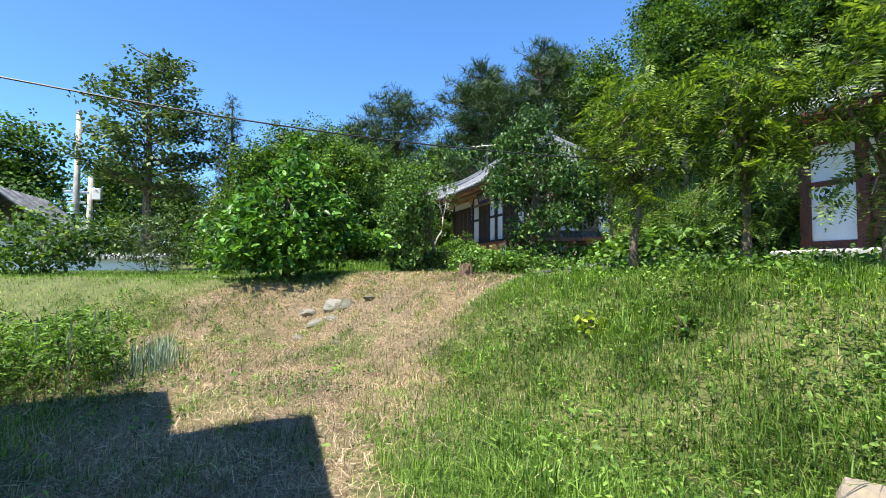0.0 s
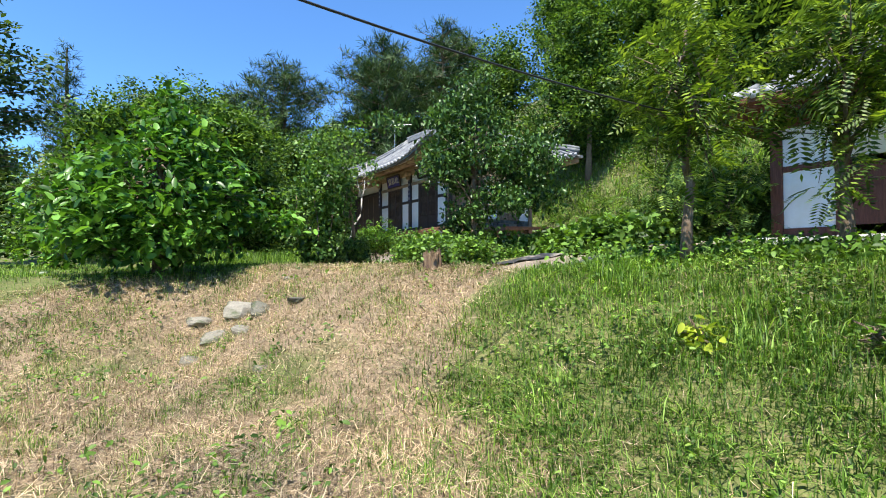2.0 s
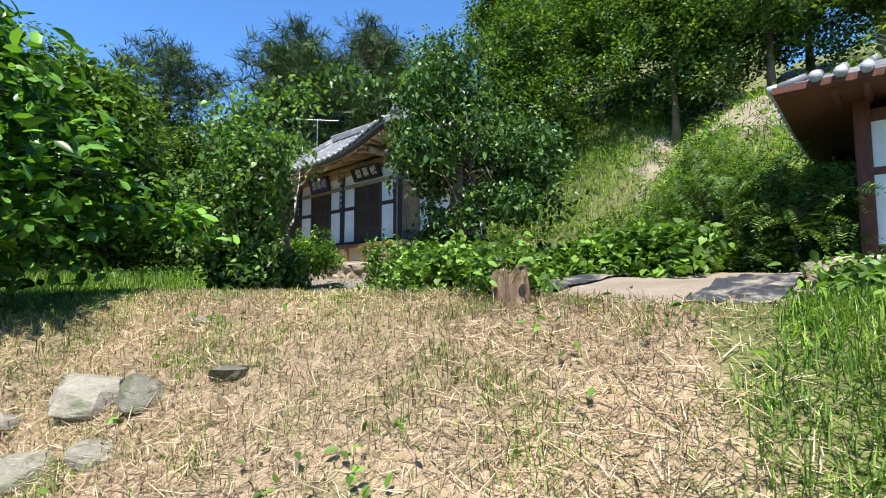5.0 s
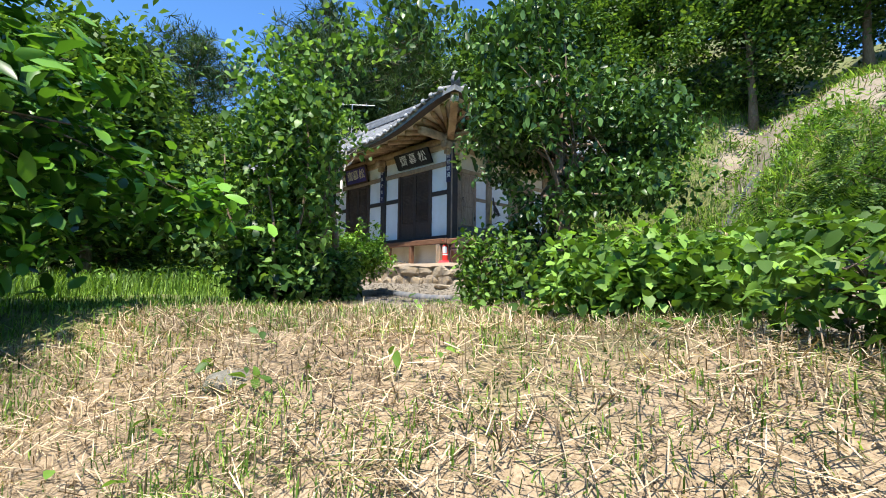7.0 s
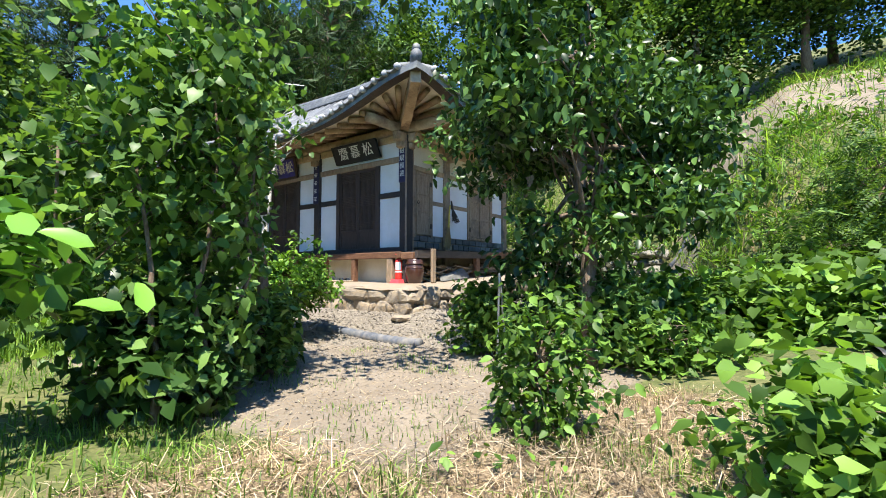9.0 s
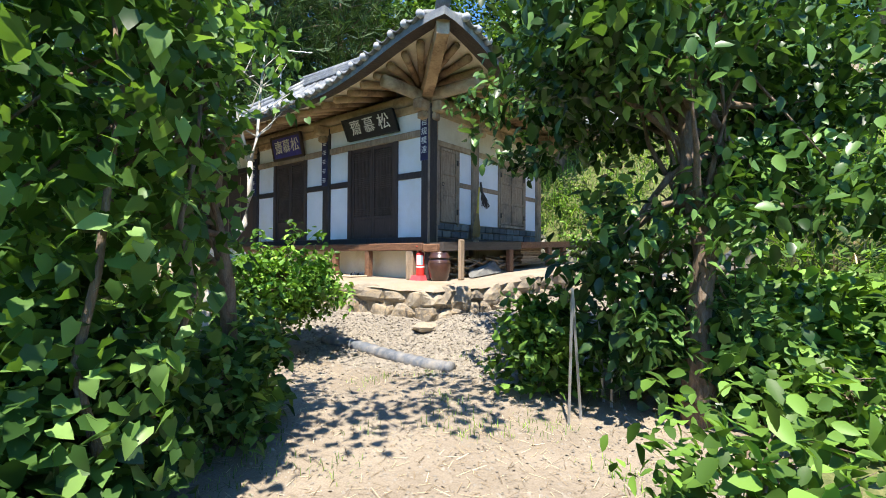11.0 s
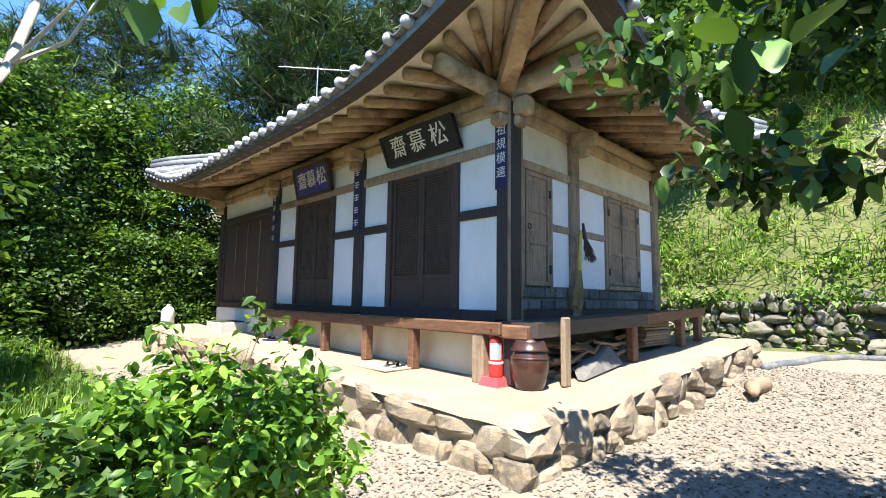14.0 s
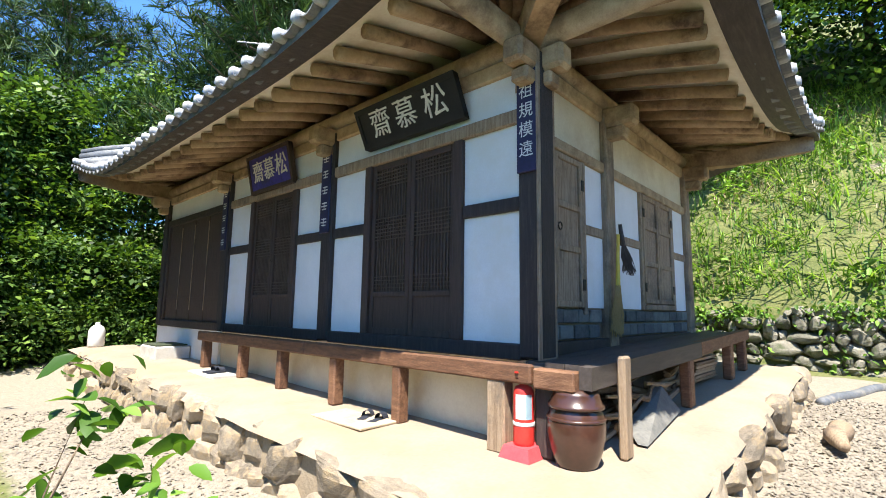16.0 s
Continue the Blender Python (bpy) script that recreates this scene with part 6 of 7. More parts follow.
bush("spreading_shrub", "wide feathery green shrub beyond the lawn", -2.6, 19.5, 1.6, 2.2, 0.16, LANCE, LEAF_GINKGO, 170, 14, 0.18)
bush("spreading_shrub", "dark green garden tree beyond the lawn", -5.4, 18.5, 1.7, 2.0, 0.16, OVATE, LEAF_WOOD, 170, 14, 0.18)
bush("weed_plant", "broad-leaved weed growing on the bank", 5.04, 4.85, 0.14, 0.22, 0.1, OVATE, LEAF_WEED, 5, 6, 0.05, "weed")
bush("weed_plant", "yellow-green weed growing on the bank", 4.62, 5.8, 0.14, 0.22, 0.09, OVATE, LEAF_YELLOW, 6, 7, 0.05, "weed")

st = thing("edging_stone", "pale boulder in the grass of the bank", "stone", at=G(4.35, 2.95))
stone(st, 4.35, 2.95, gz(4.35, 2.95) + 0.06, 0.3, 0.35, 0.3, 0.4, 0.1)

# pale bare stem rising through the leaves
ps = thing("bare_sapling", "leaning sapling with a pale grey forked stem", "tree", at=G(6.22, 16.23))
stem = [(6.12, 16.3, gz(6.12, 16.3) - 0.05), (6.17, 16.25, 2.31), (6.22, 16.27, 2.4), (6.32, 16.27, 2.64), (6.44, 16.23, 2.84), (6.49, 16.24, 3.08), (6.51, 16.28, 3.35)]
piece("stem", Kit().tube(stem, [0.034, 0.028, 0.027, 0.025, 0.024, 0.022, 0.02], 9), PALEBARK, ps, smooth=True)
fork_a = [(6.51, 16.28, 3.33), (6.43, 16.33, 3.69), (6.37, 16.33, 3.97), (6.3, 16.34, 4.3)]
fork_b = [(6.51, 16.28, 3.33), (6.59, 16.32, 3.58), (6.68, 16.42, 4.04), (6.77, 16.5, 4.5)]
tips = []
for limb in (fork_a, fork_b):
    piece("fork", Kit().tube(limb, [0.017, 0.013, 0.01, 0.005], 7), PALEBARK, ps, smooth=True)
    tips.append(limb[3])
    for q in (limb[1], limb[2]):
        for e in (1, -1, 0.6):
            end = (q[0] + 0.34 * e * random.uniform(0.6, 1.2), q[1] + random.uniform(-0.25, 0.25), q[2] + random.uniform(0.2, 0.42))
            piece("twig", Kit().tube([q, (q[0] * 0.5 + end[0] * 0.5, q[1] * 0.5 + end[1] * 0.5, q[2] + 0.1), end], [0.007, 0.005, 0.002], 5), PALEBARK, ps)
            tips.append(end)
tp = np.repeat(np.array(tips), 12, 0) + rng.normal(0, 0.1, (len(tips) * 12, 3)) + np.array([0.05, 0.05, 0.12])
under(new("crown", strew("crown", tp, 0.09, HEART, LEAF_HEART, 0.5)), ps)

# kitchen garden: pepper plants and onions
for i in range(11):
    x, y = -0.95 - 0.55 * (i % 4) + random.uniform(-0.1, 0.1), 7.75 + 0.62 * (i // 4) + random.uniform(-0.1, 0.1)
    b = G(x, y)
    tree("pepper_plant", "bushy green vegetable plant in the garden bed", b, (x, y, b[2] + 0.5), 0.012, [((x, y, b[2] + 0.48), (0.36, 0.36, 0.38), 46, 12, 0.07)], 0.09, LANCE, LEAF_WEED, limbs=14, category="vegetable plant", group="vegetable plants")
    t = thing("garden_stake", "thin grey stake beside a vegetable plant", "stake", "garden stakes", at=b)
    piece("rod", Kit().tube([(x + 0.05, y - 0.2, b[2] - 0.05), (x + 0.06, y - 0.2, b[2] + 0.85)], 0.009, 6), METAL, t)
px, py = rng.normal(-0.3, 0.16, 260), rng.normal(8.9, 0.45, 260)
tagged(new("spring_onions", blades("spring_onions", np.stack([px, py, height(px, py)], 1), 0.38, 0.014, LEAF_ONION, 0.3)), "row of blue-grey spring onion leaves in the garden", "vegetable", kind="stuff")


# ---- grass, straw, weeds ----
def field(x0, x1, y0, y1, n, keep):
    x, y = rng.uniform(x0, x1, n), rng.uniform(y0, y1, n)
    ok = rng.uniform(0, 1, n) < keep(x, y)
    x, y = x[ok], y[ok]
    return np.stack([x, y, height(x, y)], 1)


def bare(x, y):
    inside = (x > 9.3) & (x < 15.8) & (y > 16.6) & (y < 27.3)
    base2 = (x > 9.7) & (y < 8.0) & (x < 15.3)
    return np.clip(1 - np.maximum(sandiness(x, y), graveliness(x, y)) * 1.05, 0, 1) * (~inside) * (~base2)


def patch(x, y):
    return np.clip(0.5 + 0.5 * np.sin(2.3 * x + 1.1 * y) * np.sin(1.7 * y - 0.9 * x) + 0.35 * np.sin(5.3 * x) * np.sin(4.9 * y), 0.04, 1)


def stuff(name, me, label, cat):
    tagged(new(name, me), label, cat, kind="stuff")


lush = field(2.0, 8.5, 2.2, 8.0, 110000, lambda x, y: (1 - dryness(x, y)) * bare(x, y) * (0.35 + 0.65 * patch(x, y)))
stuff("bank_grass", blades("bank_grass", lush, 0.12, 0.008, GRASS_GREEN, 1.5, 0.25), "thick green grass on the bank", "grass")
tall = field(2.6, 9.2, 2.2, 7.3, 16000, lambda x, y: (1 - dryness(x, y)) * bare(x, y) * ss(0.55, 0.9, patch(x, y)))
stuff("tall_grass", blades("tall_grass", tall, 0.26, 0.01, GRASS_GREEN, 1.7, 0.2), "long arching grass tufts on the bank", "grass")
thin = field(-3.5, 7.2, 3.4, 15.5, 130000, lambda x, y: bare(x, y) * (0.24 + 0.9 * ss(0.4, 0.9, patch(x, y)) * (1 - 0.4 * dryness(x, y))))
stuff("lawn_grass", blades("lawn_grass", thin, 0.06, 0.006, GRASS_GREEN, 1.4, 0.25), "short thin lawn grass", "grass")
dry = field(-2.5, 7.4, 2.0, 14.0, 330000, lambda x, y: bare(x, y) * (0.12 + dryness(x, y)))
STALK = (np.array([(0, -0.022, 0), (0, 0.022, 0), (1, 0.014, 0.03), (1, -0.014, 0.03)]), np.array([(0, 1, 2, 3)]))
dry[:, 2] += rng.uniform(0.0, 0.045, len(dry))
stuff("stubble", blades("stubble", dry[::7], 0.07, 0.005, GRASS_DRY, 0.9), "short dry stubble on the lawn", "straw")
stuff("cut_straw", strew("cut_straw", dry, 0.09, STALK, GRASS_DRY, 0.0, 0.3, 0.6), "loose cut dry straw lying on the lawn", "straw")
tc = field(-1, 6.2, 4.5, 13.5, 300, lambda x, y: bare(x, y) * 0.8)
tp = np.repeat(tc, 70, 0) + rng.normal(0, 0.085, (len(tc) * 70, 3)) * np.array([1, 1, 0])
tp[:, 2] = height(tp[:, 0], tp[:, 1])
stuff("grass_tufts", blades("grass_tufts", tp, 0.1, 0.006, GRASS_GREEN, 1.5, 0.2), "tufts of fresh green grass in the straw", "grass")
far = field(-9, 5, 12.5, 24, 60000, lambda x, y: bare(x, y) * (0.3 + 0.7 * patch(x, y)))
stuff("lawn_grass", blades("lawn_grass", far, 0.1, 0.01, GRASS_GREEN, 1.2, 0.25), "grass under the garden trees", "grass")
left = field(-9, -0.5, 5, 13, 50000, lambda x, y: 0.3 + 0.7 * patch(x, y))
stuff("lawn_grass", blades("lawn_grass", left, 0.1, 0.01, GRASS_GREEN, 1.2, 0.25), "rough green grass by the garden bed", "grass")
slope = field(12.5, 26, 3, 30, 110000, lambda x, y: (x > 12.6 + 6.9 * ss(11.5, 15.5, y)) * (1 - 0.97 * sandiness(x, y)) * (0.3 + 0.7 * patch(x * 0.6, y * 0.6)))
stuff("hill_grass", blades("hill_grass", slope, 0.34, 0.03, GRASS_GREEN, 1.6, 0.2), "long bright green grass covering the hill", "grass")
dryhill = field(13, 25, 4, 20, 13000, lambda x, y: (x > 12.8 + 6.9 * ss(11.5, 15.5, y)) * ss(0.6, 0.2, patch(x * 0.7, y * 0.7)) * (1 - 0.8 * sandiness(x, y)))
stuff("hill_dry_grass", blades("hill_dry_grass", dryhill, 0.28, 0.022, GRASS_DRY, 1.5, 0.2), "dry tawny grass among the green on the hill", "grass")
hw = field(12.5, 25, 4, 26, 7000, lambda x, y: (x > 12.6 + 6.9 * ss(11.5, 15.5, y)) * (1 - 0.9 * sandiness(x, y)) * ss(0.4, 0.9, patch(x * 0.5, y * 0.5)))
hwp = np.repeat(hw, 7, 0) + rng.normal(0, 0.16, (len(hw) * 7, 3)) + np.array([0, 0, 0.25])
stuff("hill_weeds", strew("hill_weeds", hwp, 0.14, PLAIN, LEAF_WEED), "leafy weeds on the hill", "weeds")
bed = field(8.6, 12.8, 9.6, 13.6, 2600, lambda x, y: ss(0.0, 0.8, x - 8.6) * 0.9)
bp = np.repeat(bed, 5, 0) + rng.normal(0, 0.1, (len(bed) * 5, 3)) + np.array([0, 0, 1.0]) * np.repeat(rng.uniform(0.1, 0.75, len(bed)) * ss(8.6, 9.6, bed[:, 0]), 5)[:, None]
stuff("vine_bed", strew("vine_bed", bp, 0.13, HEART, LEAF_WEED), "bright green vines spreading at the foot of the hill", "vines")
wd = field(5.0, 9.6, 4.6, 9.0, 1500, lambda x, y: ss(6.0, 6.6, x + 0.33 * (y - 4.8)) * bare(x, y) * ss(8.4, 7.9, y))
wp = np.repeat(wd, 5, 0) + rng.normal(0, 0.07, (len(wd) * 5, 3)) + np.array([0, 0, 0.14])
stuff("bank_weeds", strew("bank_weeds", wp, 0.075, OVATE, LEAF_WEED), "leafy weeds along the top of the bank", "weeds")
wd = field(-1, 8, 4, 14.5, 2400, lambda x, y: bare(x, y) * ss(0.62, 0.95, patch(x + 3, y)))
wp = np.repeat(wd, 3, 0) + rng.normal(0, 0.05, (len(wd) * 3, 3)) + np.array([0, 0, 0.05])
stuff("lawn_weeds", strew("lawn_weeds", wp, 0.06, OVATE, LEAF_WEED), "small leafy weeds in the lawn", "weeds")
ty = field(4.5, 9.0, 11.2, 14.2, 1500, lambda x, y: (1 - 0.5 * ss(0, 1, sandiness(x, y))) * ss(0.5, 0.9, patch(x, y)) * ss(-1.2, -1.6, y - 13.4))
if len(ty):
    stuff("yard_weeds", strew("yard_weeds", np.repeat(ty, 4, 0) + rng.normal(0, 0.06, (len(ty) * 4, 3)) + np.array([0, 0, 0.08]), 0.07, OVATE, LEAF_WEED), "small weeds beside the yard", "weeds")

wd = field(2.6, 9.0, 2.2, 7.6, 5200, lambda x, y: (1 - dryness(x, y)) * bare(x, y) * (0.15 + 0.85 * ss(0.5, 0.9, patch(x * 0.8 + 2, y * 0.8))) * ss(2.4, 4.5, x))
wp = np.repeat(wd, 6, 0) + rng.normal(0, 0.055, (len(wd) * 6, 3)) + np.array([0, 0, 0.09])
stuff("clover_patch", strew("clover_patch", wp, 0.045, PLAIN, GRASS_GREEN, 0.1, 0.4), "low broad-leaved weeds among the bank grass", "weeds")
wd = field(-3.5, 2.2, 6.5, 14.5, 4200, lambda x, y: (1 - 0.8 * dryness(x, y)) * ss(0.35, 0.8, patch(x * 0.7, y * 0.9 + 1)))
wp = np.repeat(wd, 5, 0) + rng.normal(0, 0.05, (len(wd) * 5, 3)) + np.array([0, 0, 0.05])
stuff("clover_patch", strew("clover_patch", wp, 0.05, PLAIN, LEAF_WEED, 0.1, 0.4), "low green weeds creeping over the lawn", "weeds")
wl = field(2.5, 8.0, 17.6, 30, 60000, lambda x, y: ss(8.0, 7.2, x) * (0.3 + 0.7 * patch(x, y)))
stuff("rough_grass", blades("rough_grass", wl, 0.34, 0.012, GRASS_GREEN, 0.7), "long rough grass beside the yard", "grass")
wl = field(3.5, 7.7, 17.8, 28, 1500, lambda x, y: ss(0.35, 0.8, patch(x, y)))
stuff("rough_weeds", strew("rough_weeds", np.repeat(wl, 7, 0) + rng.normal(0, 0.11, (len(wl) * 7, 3)) + np.array([0, 0, 0.25]), 0.1, OVATE, LEAF_WEED), "leafy weeds in the rough grass", "weeds")

stuff("wall_weeds", strew("wall_weeds", np.repeat(WALL_GREEN, 5, 0) + rng.normal(0, 0.09, (len(WALL_GREEN) * 5, 3)), 0.11, PLAIN, LEAF_WEED, 0.6), "weeds hanging over the stones of the retaining wall", "weeds")

# gravel
PEB = (np.array([(1, 0, 0), (0, 0.8, 0), (-1, 0, 0), (0, -0.8, 0), (0, 0, 0.5), (0, 0, -0.5)]) * 0.5, np.array([(0, 1, 4), (1, 2, 4), (2, 3, 4), (3, 0, 4)]))
gp = field(6.6, 16, 14.2, 24, 90000, lambda x, y: graveliness(x, y) * (~((x > 9.35) & (x < 15.7) & (y > 16.7))) * np.where(y > 19, 0.4, 1.0))
stuff("gravel", strew("gravel", gp + np.array([0, 0, 0.006]), 0.036, PEB, GRAVEL, 0.0, 0.35, 0.6), "loose pale gravel in the yard", "gravel")

yp = field(4.4, 9.5, 12.2, 17.5, 16000, lambda x, y: ss(0.2, 0.8, sandiness(x, y)))
stuff("yard_pebbles", strew("yard_pebbles", yp + np.array([0, 0, 0.002]), 0.018, PEB, GRAVEL, 0.0, 0.4, 0.8), "small pebbles and crumbs of earth on the path", "gravel")
yp = field(4.4, 9.5, 12.2, 17.5, 9000, lambda x, y: ss(0.2, 0.8, sandiness(x, y)))
stuff("yard_litter", strew("yard_litter", yp + np.array([0, 0, 0.008]), 0.06, STALK, GRASS_DRY, 0.0, 0.15, 0.6), "dry stalks and twigs strewn on the path", "straw")
yp = field(4.6, 9.0, 12.2, 16.0, 9000, lambda x, y: ss(0.2, 0.8, sandiness(x, y)) * ss(0.5, 0.95, patch(x * 1.3, y * 1.3)))
stuff("yard_grass", blades("yard_grass", yp, 0.05, 0.005, GRASS_GREEN, 0.9), "thin sparse grass on the path", "grass")

# ---- trees beyond ----
def far_tree(x, y, h, rr, lmat, shape, leaf, n, name, label, group, trunk=0.18, lobes=5, low=0.35):
    b = G(x, y)
    bl = []
    for i in range(lobes):
        a = 2.4 * i + x
        q = i / max(lobes - 1, 1)
        z = b[2] + h * (low + (0.9 - low) * q)
        k = rr * (1.0 - 0.55 * q) * random.uniform(0.8, 1.1)
        o = rr * 0.35 * (1 - q)
        bl.append(((x + o * math.cos(a), y + o * math.sin(a), z), (k, k, h * 0.17), n // lobes, 12, leaf * 1.3))
    return tree(name, label, b, (x, y, b[2] + h * 0.9), trunk, bl, leaf, shape, lmat, limbs=16, group=group)


random.seed(77)
def conifer(x, y, top, rr, name, label, group="", lmat=LEAF_PINE, whorls=22, shape=TUFT, tuft=0.42, rise=0.25, low=0.25, power=0.75, sparse=1.0):
    """A straight trunk with whorls of branches, each hung with tufts of needles."""
    b = G(x, y)
    h = top - b[2]
    t = thing(name, label, "tree", group, at=b)
    k = Kit().tube([(x, y, b[2] - 0.2), (x + 0.1, y, b[2] + h * 0.5), (x, y, top - 0.3)], [0.24, 0.16, 0.03], 8)
    pts = []
    for i in range(whorls):
        q = (i + random.random() * 0.8) / whorls
        z = b[2] + h * (low + (0.985 - low) * q)
        reach = rr * ((1 - q) ** power * 0.94 + 0.06) * (0.75 + 0.25 * math.sin(min(q * 9, 1.57)))
        for j in range(5 if q < 0.85 else 3):
            a = random.uniform(0, 6.28)
            L = reach * random.uniform(0.62, 1.12)
            d = Vector((math.cos(a), math.sin(a), rise * random.uniform(0.3, 1.3)))
            e = Vector((x, y, z)) + d * L
            if L > 0.8:
                k.tube([(x, y, z), e], [0.05, 0.012], 4, cap=False)
            n = int(max(3, L * 9 * sparse))
            for c in range(n):
                f = 0.3 + 0.7 * (c + random.random()) / n
                p = Vector((x, y, z)) + d * L * f
                w = 0.14 + 0.16 * L * (1.1 - f)
                pts.append((p.x + random.gauss(0, w), p.y + random.gauss(0, w), p.z + random.gauss(0, 0.13)))
    piece("trunk", k, BARK, t)
    under(new("crown", strew("crown", np.array(pts), tuft, shape, lmat, -0.2, 0.5)), t)
    return t


for x, y, top, rr in ((10.3, 38.4, 15.9, 5.6), (13.9, 29.6, 15.0, 4.4), (18.4, 29.9, 17.5, 4.8), (7.0, 37.5, 12.6, 4.2), (16.2, 33.5, 16.6, 4.6), (22, 33, 19, 4.8)):
    conifer(x, y, top, rr, "pine_tree", "tall blue-green pine behind the house", "pines behind the house", whorls=26, tuft=0.5, power=0.5, rise=0.4)
for x, y, h, rr in ((21.5, 20.5, 9.5, 2.9), (23.5, 23.5, 11, 3.2), (25.5, 18.5, 10, 3.0), (24.5, 14.5, 9, 2.8), (26, 11, 9, 2.8), (26.5, 7.5, 9, 2.9), (28, 15.5, 11, 3.2), (21, 27, 10, 3.0), (27, 4, 9, 3.0), (28, 21, 12, 3.2), (30, 10, 11, 3.3)):
    far_tree(x, y, h, rr, LEAF_WOOD, SPRAY, 0.34, 330, "woodland_tree", "tall dark woodland tree on the hill", "trees on the hill", 0.16, 6, 0.3)
for x, y, h, rr in ((3.8, 20.5, 4.6, 1.7), (4.6, 23.0, 5.0, 1.7), (0.6, 23.0, 4.8, 2.0), (3.0, 26.5, 7.0, 2.4), (6.5, 30.5, 6.8, 2.4), (9.2, 31.5, 6.6, 2.3), (4.4, 32, 8.0, 2.6), (1.5, 31, 8, 2.4), (11.5, 31.5, 7.5, 2.2)):
    far_tree(x, y, h, rr, LEAF_WOOD, SPRAY, 0.26, 330, "garden_tree", "leafy green tree behind the garden", "trees behind the garden", 0.1, 5, 0.3)
for x, y, h, rr in ((3.0, 28.2, 2.4, 1.4), (5.2, 29.0, 2.6, 1.5), (7.4, 29.3, 2.2, 1.4), (9.4, 30.0, 2.6, 1.5), (11.4, 30.0, 2.2, 1.3), (0.5, 27.5, 2.4, 1.5), (13.2, 30.2, 2.6, 1.4)):
    far_tree(x, y, h, rr, LEAF_WOOD, SPRAY, 0.22, 220, "understory_shrub", "dense shrub at the edge of the woods", "shrubs at the wood edge", 0.04, 4, 0.12)
conifer(-5.1, 28.8, 12.9, 4.2, "tall_tree", "tall open-crowned grey-green tree against the sky", "", LEAF_GINKGO, 15, SPRAY, 0.42, 0.35, 0.3, 0.5, 0.9)
conifer(-1.73, 35.0, 13.0, 2.4, "fir_tree", "narrow dark green pointed conifer", "", LEAF_PINE, 34, TUFT, 0.34, 0.5, 0.1, 1.0)
for x, y, h, rr in ((-16, 42, 9, 4.0), (-21, 45, 10, 4.5), (-11, 46, 8, 4.0), (-26, 38, 9, 4), (-7, 48, 7, 3.5), (-2, 46, 6, 3.5), (3, 47, 7, 3.5)):
    far_tree(x, y, h, rr, LEAF_WOOD, SPRAY, 0.55, 170, "distant_tree", "rounded tree in the distance", "distant trees", 0.25, 4, 0.25)

# ---- poles and far roofs ----
for x, y, top, name, label in ((-8.1, 29, 9.1, "utility_pole", "tall grey concrete utility pole with cross arm"), (-8.0, 30.5, 6.3, "utility_pole", "short grey pole carrying a white box")):
    b = G(x, y)
    t = thing(name, label, "pole", at=b)
    piece("shaft", Kit().tube([(x, y, b[2] - 0.2), (x, y, top)], [0.17, 0.11], 10), CONCRETE, t, smooth=True)
    if top > 8:
        piece("cross_arm", Kit().soft_box(x - 0.5, y - 0.04, 5.2, x + 0.5, y + 0.04, 5.32, 0.01).soft_box(x - 0.4, y - 0.04, 4.7, x + 0.4, y + 0.04, 4.8, 0.01), METAL, t)
        piece("cap", Kit().lathe([(0.11, 0), (0.13, 0.05), (0.09, 0.25), (0, 0.28)], x, y, top, 10), METAL, t)
    else:
        piece("meter_box", Kit().soft_box(x + 0.12, y - 0.15, 5.1, x + 0.5, y + 0.15, 5.7, 0.02), WHITEPLASTIC, t)
far_house = thing("distant_house", "distant house with a curved grey tiled roof", "house", at=(-11, 31, 1.3))
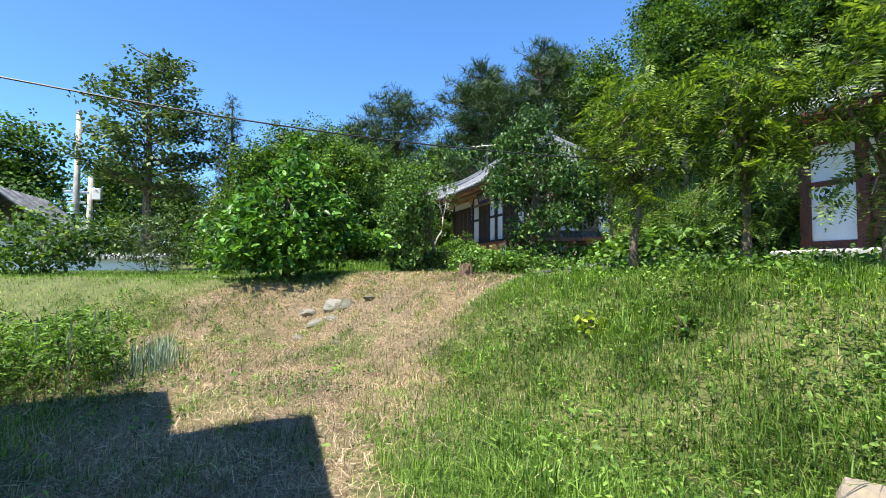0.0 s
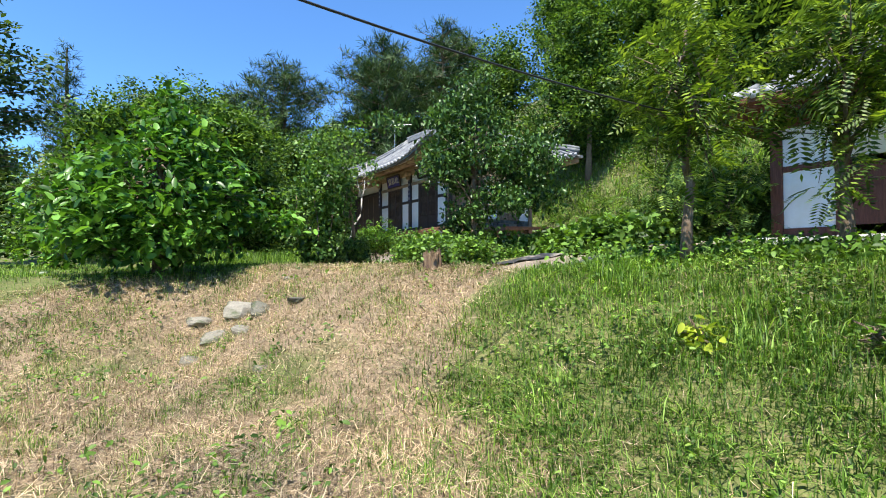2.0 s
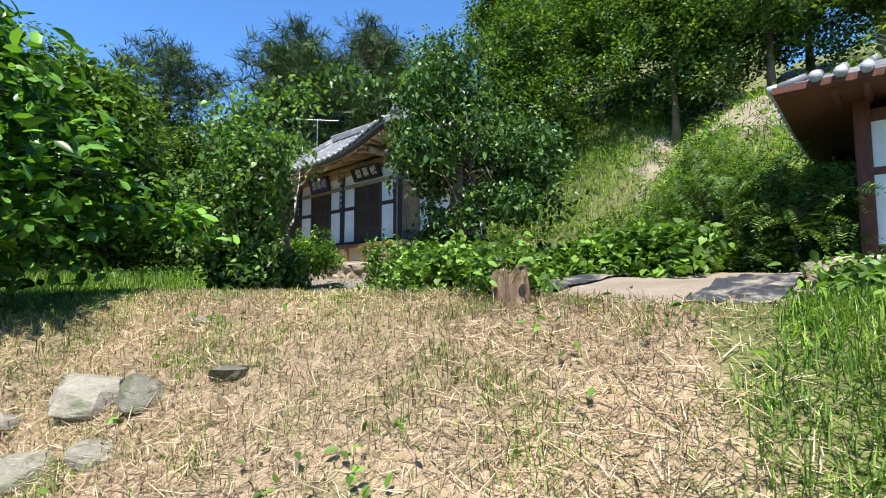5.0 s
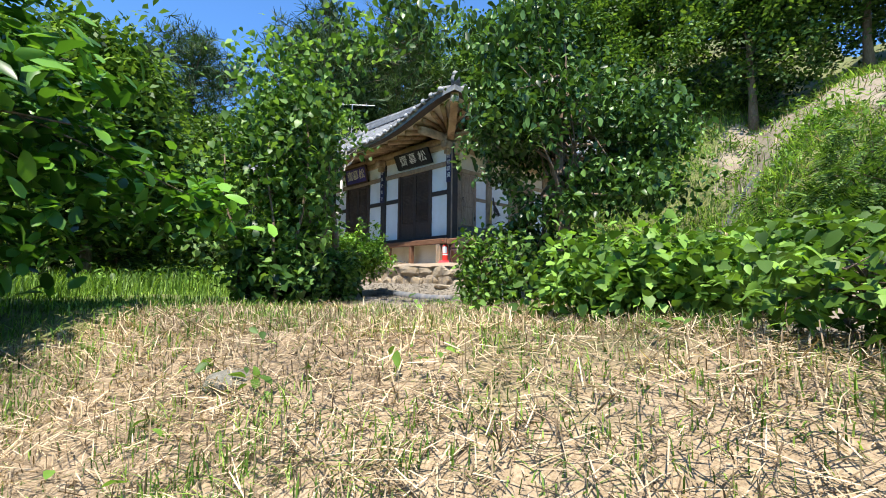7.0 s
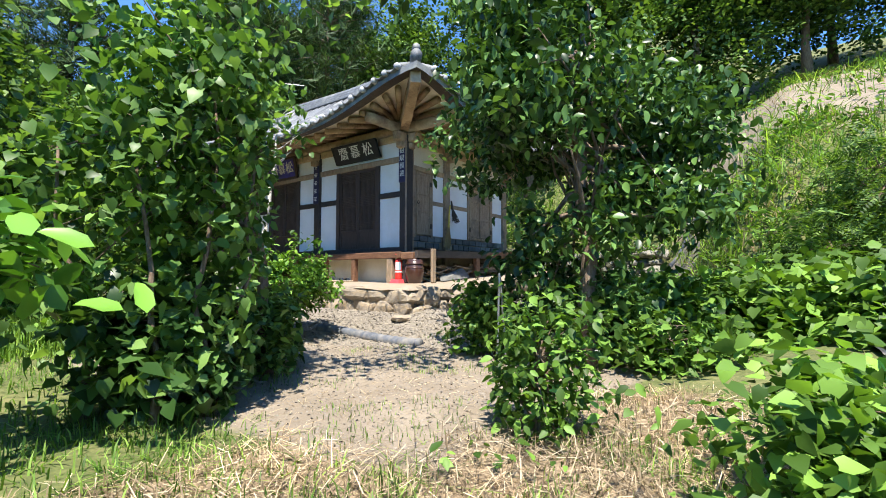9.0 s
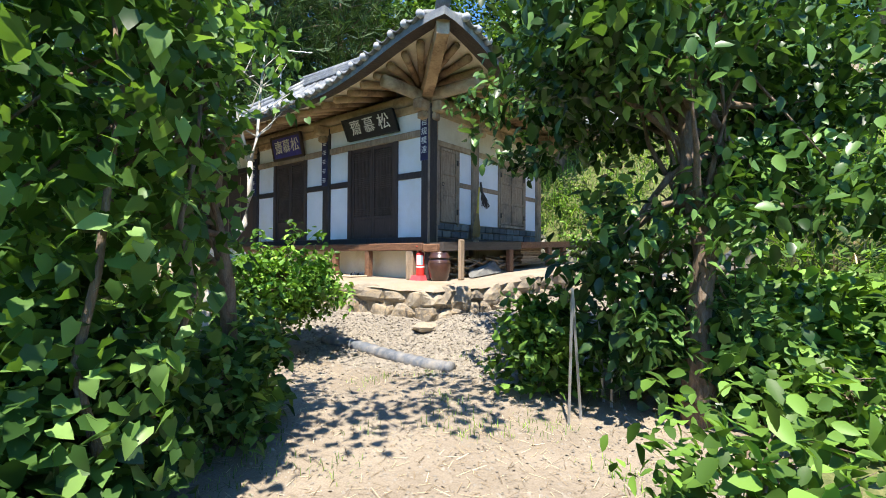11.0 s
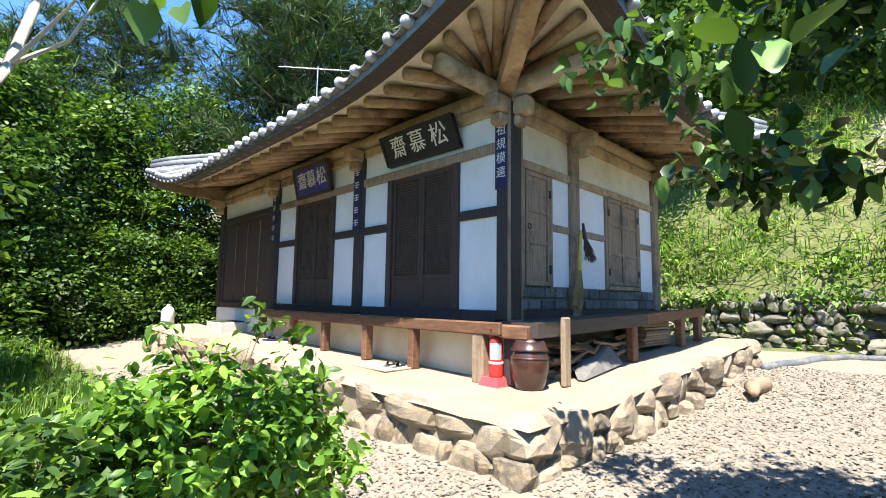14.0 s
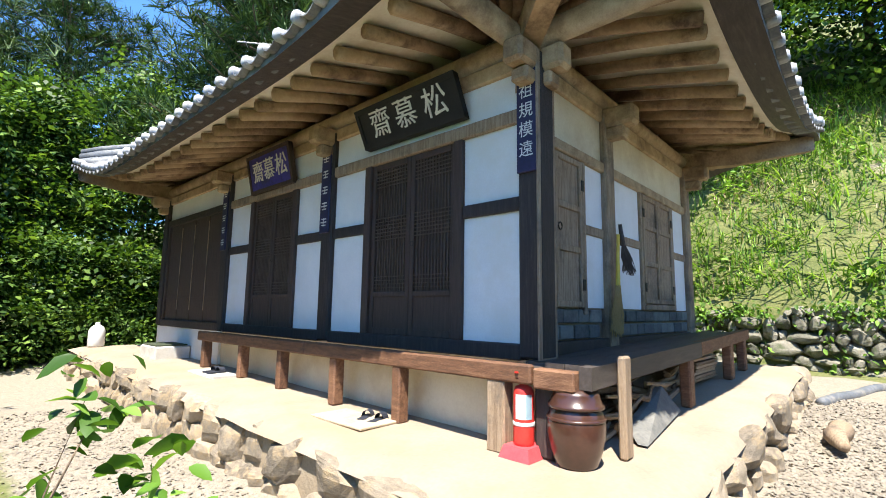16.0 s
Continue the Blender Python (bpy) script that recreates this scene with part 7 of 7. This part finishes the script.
piece("wall", Kit().box(-14.5, 29.5, 1.0, -8.9, 33.5, 3.6), CREAM, far_house)
k = Kit()
prof = [(-3.6, 0.0), (-2.6, 0.35), (-1.6, 0.9), (-0.6, 1.6), (0, 1.95)]
vs, fs = [], []
for yy in (28.4, 34.5):
    for sx in (1, -1):
        vs += [(-11.3 + sx * px * 0.85, yy, 3.35 + pz) for px, pz in prof]
for sx in (0, 5):
    for i in range(4):
        fs.append((sx + i, sx + i + 1, sx + 11 + i, sx + 10 + i))
fs += [(0, 1, 2, 3, 4), (5, 6, 7, 8, 9)]
piece("roof", k.add(vs, fs), TILE, far_house)
for i in range(12):
    yy = 28.45 + i * 0.5
    for sx in (1, -1):
        piece("cover_tile", Kit().tube([(-11.3 + sx * px * 0.85, yy, 3.42 + pz) for px, pz in prof], 0.09, 6), TILE, far_house)
cw = thing("courtyard_wall", "low white courtyard wall capped with grey tiles", "wall", kind="structure", at=(-7, 25, 1.4))
piece("wall", Kit().box(-16, 25.0, 1.0, -3.2, 25.25, 1.95), PLASTER, cw)
k = Kit().hull([(-16, 24.8, 1.95), (-3.1, 24.8, 1.95), (-3.1, 25.45, 1.95), (-16, 25.45, 1.95), (-16, 25.05, 2.15), (-3.1, 25.05, 2.15), (-3.1, 25.2, 2.15), (-16, 25.2, 2.15)])
piece("coping", k, TILE, cw)
for i in range(60):
    x = -15.9 + i * 0.215
    piece("cap_tile", Kit().tube([(x, 24.76, 1.98), (x, 25.1, 2.18)], 0.05, 6), TILE_END, cw)

# far wooded ridge
k = Kit()
vs, fs = [], []
for i in range(80):
    a = -0.9 + 1.9 * i / 79
    R = 420
    for j in range(4):
        rr = R + j * 30
        vs.append((rr * math.sin(a), rr * math.cos(a), -2 + j * (9 + 7 * noise.noise((i * 0.18, j * 0.7, 0)))))
for i in range(79):
    for j in range(3):
        fs.append((i * 4 + j, i * 4 + 4 + j, i * 4 + 5 + j, i * 4 + 1 + j))
tagged(part("backdrop", k.add(vs, fs), HAZEHILL), "low wooded hills on the horizon", "hills", kind="structure")
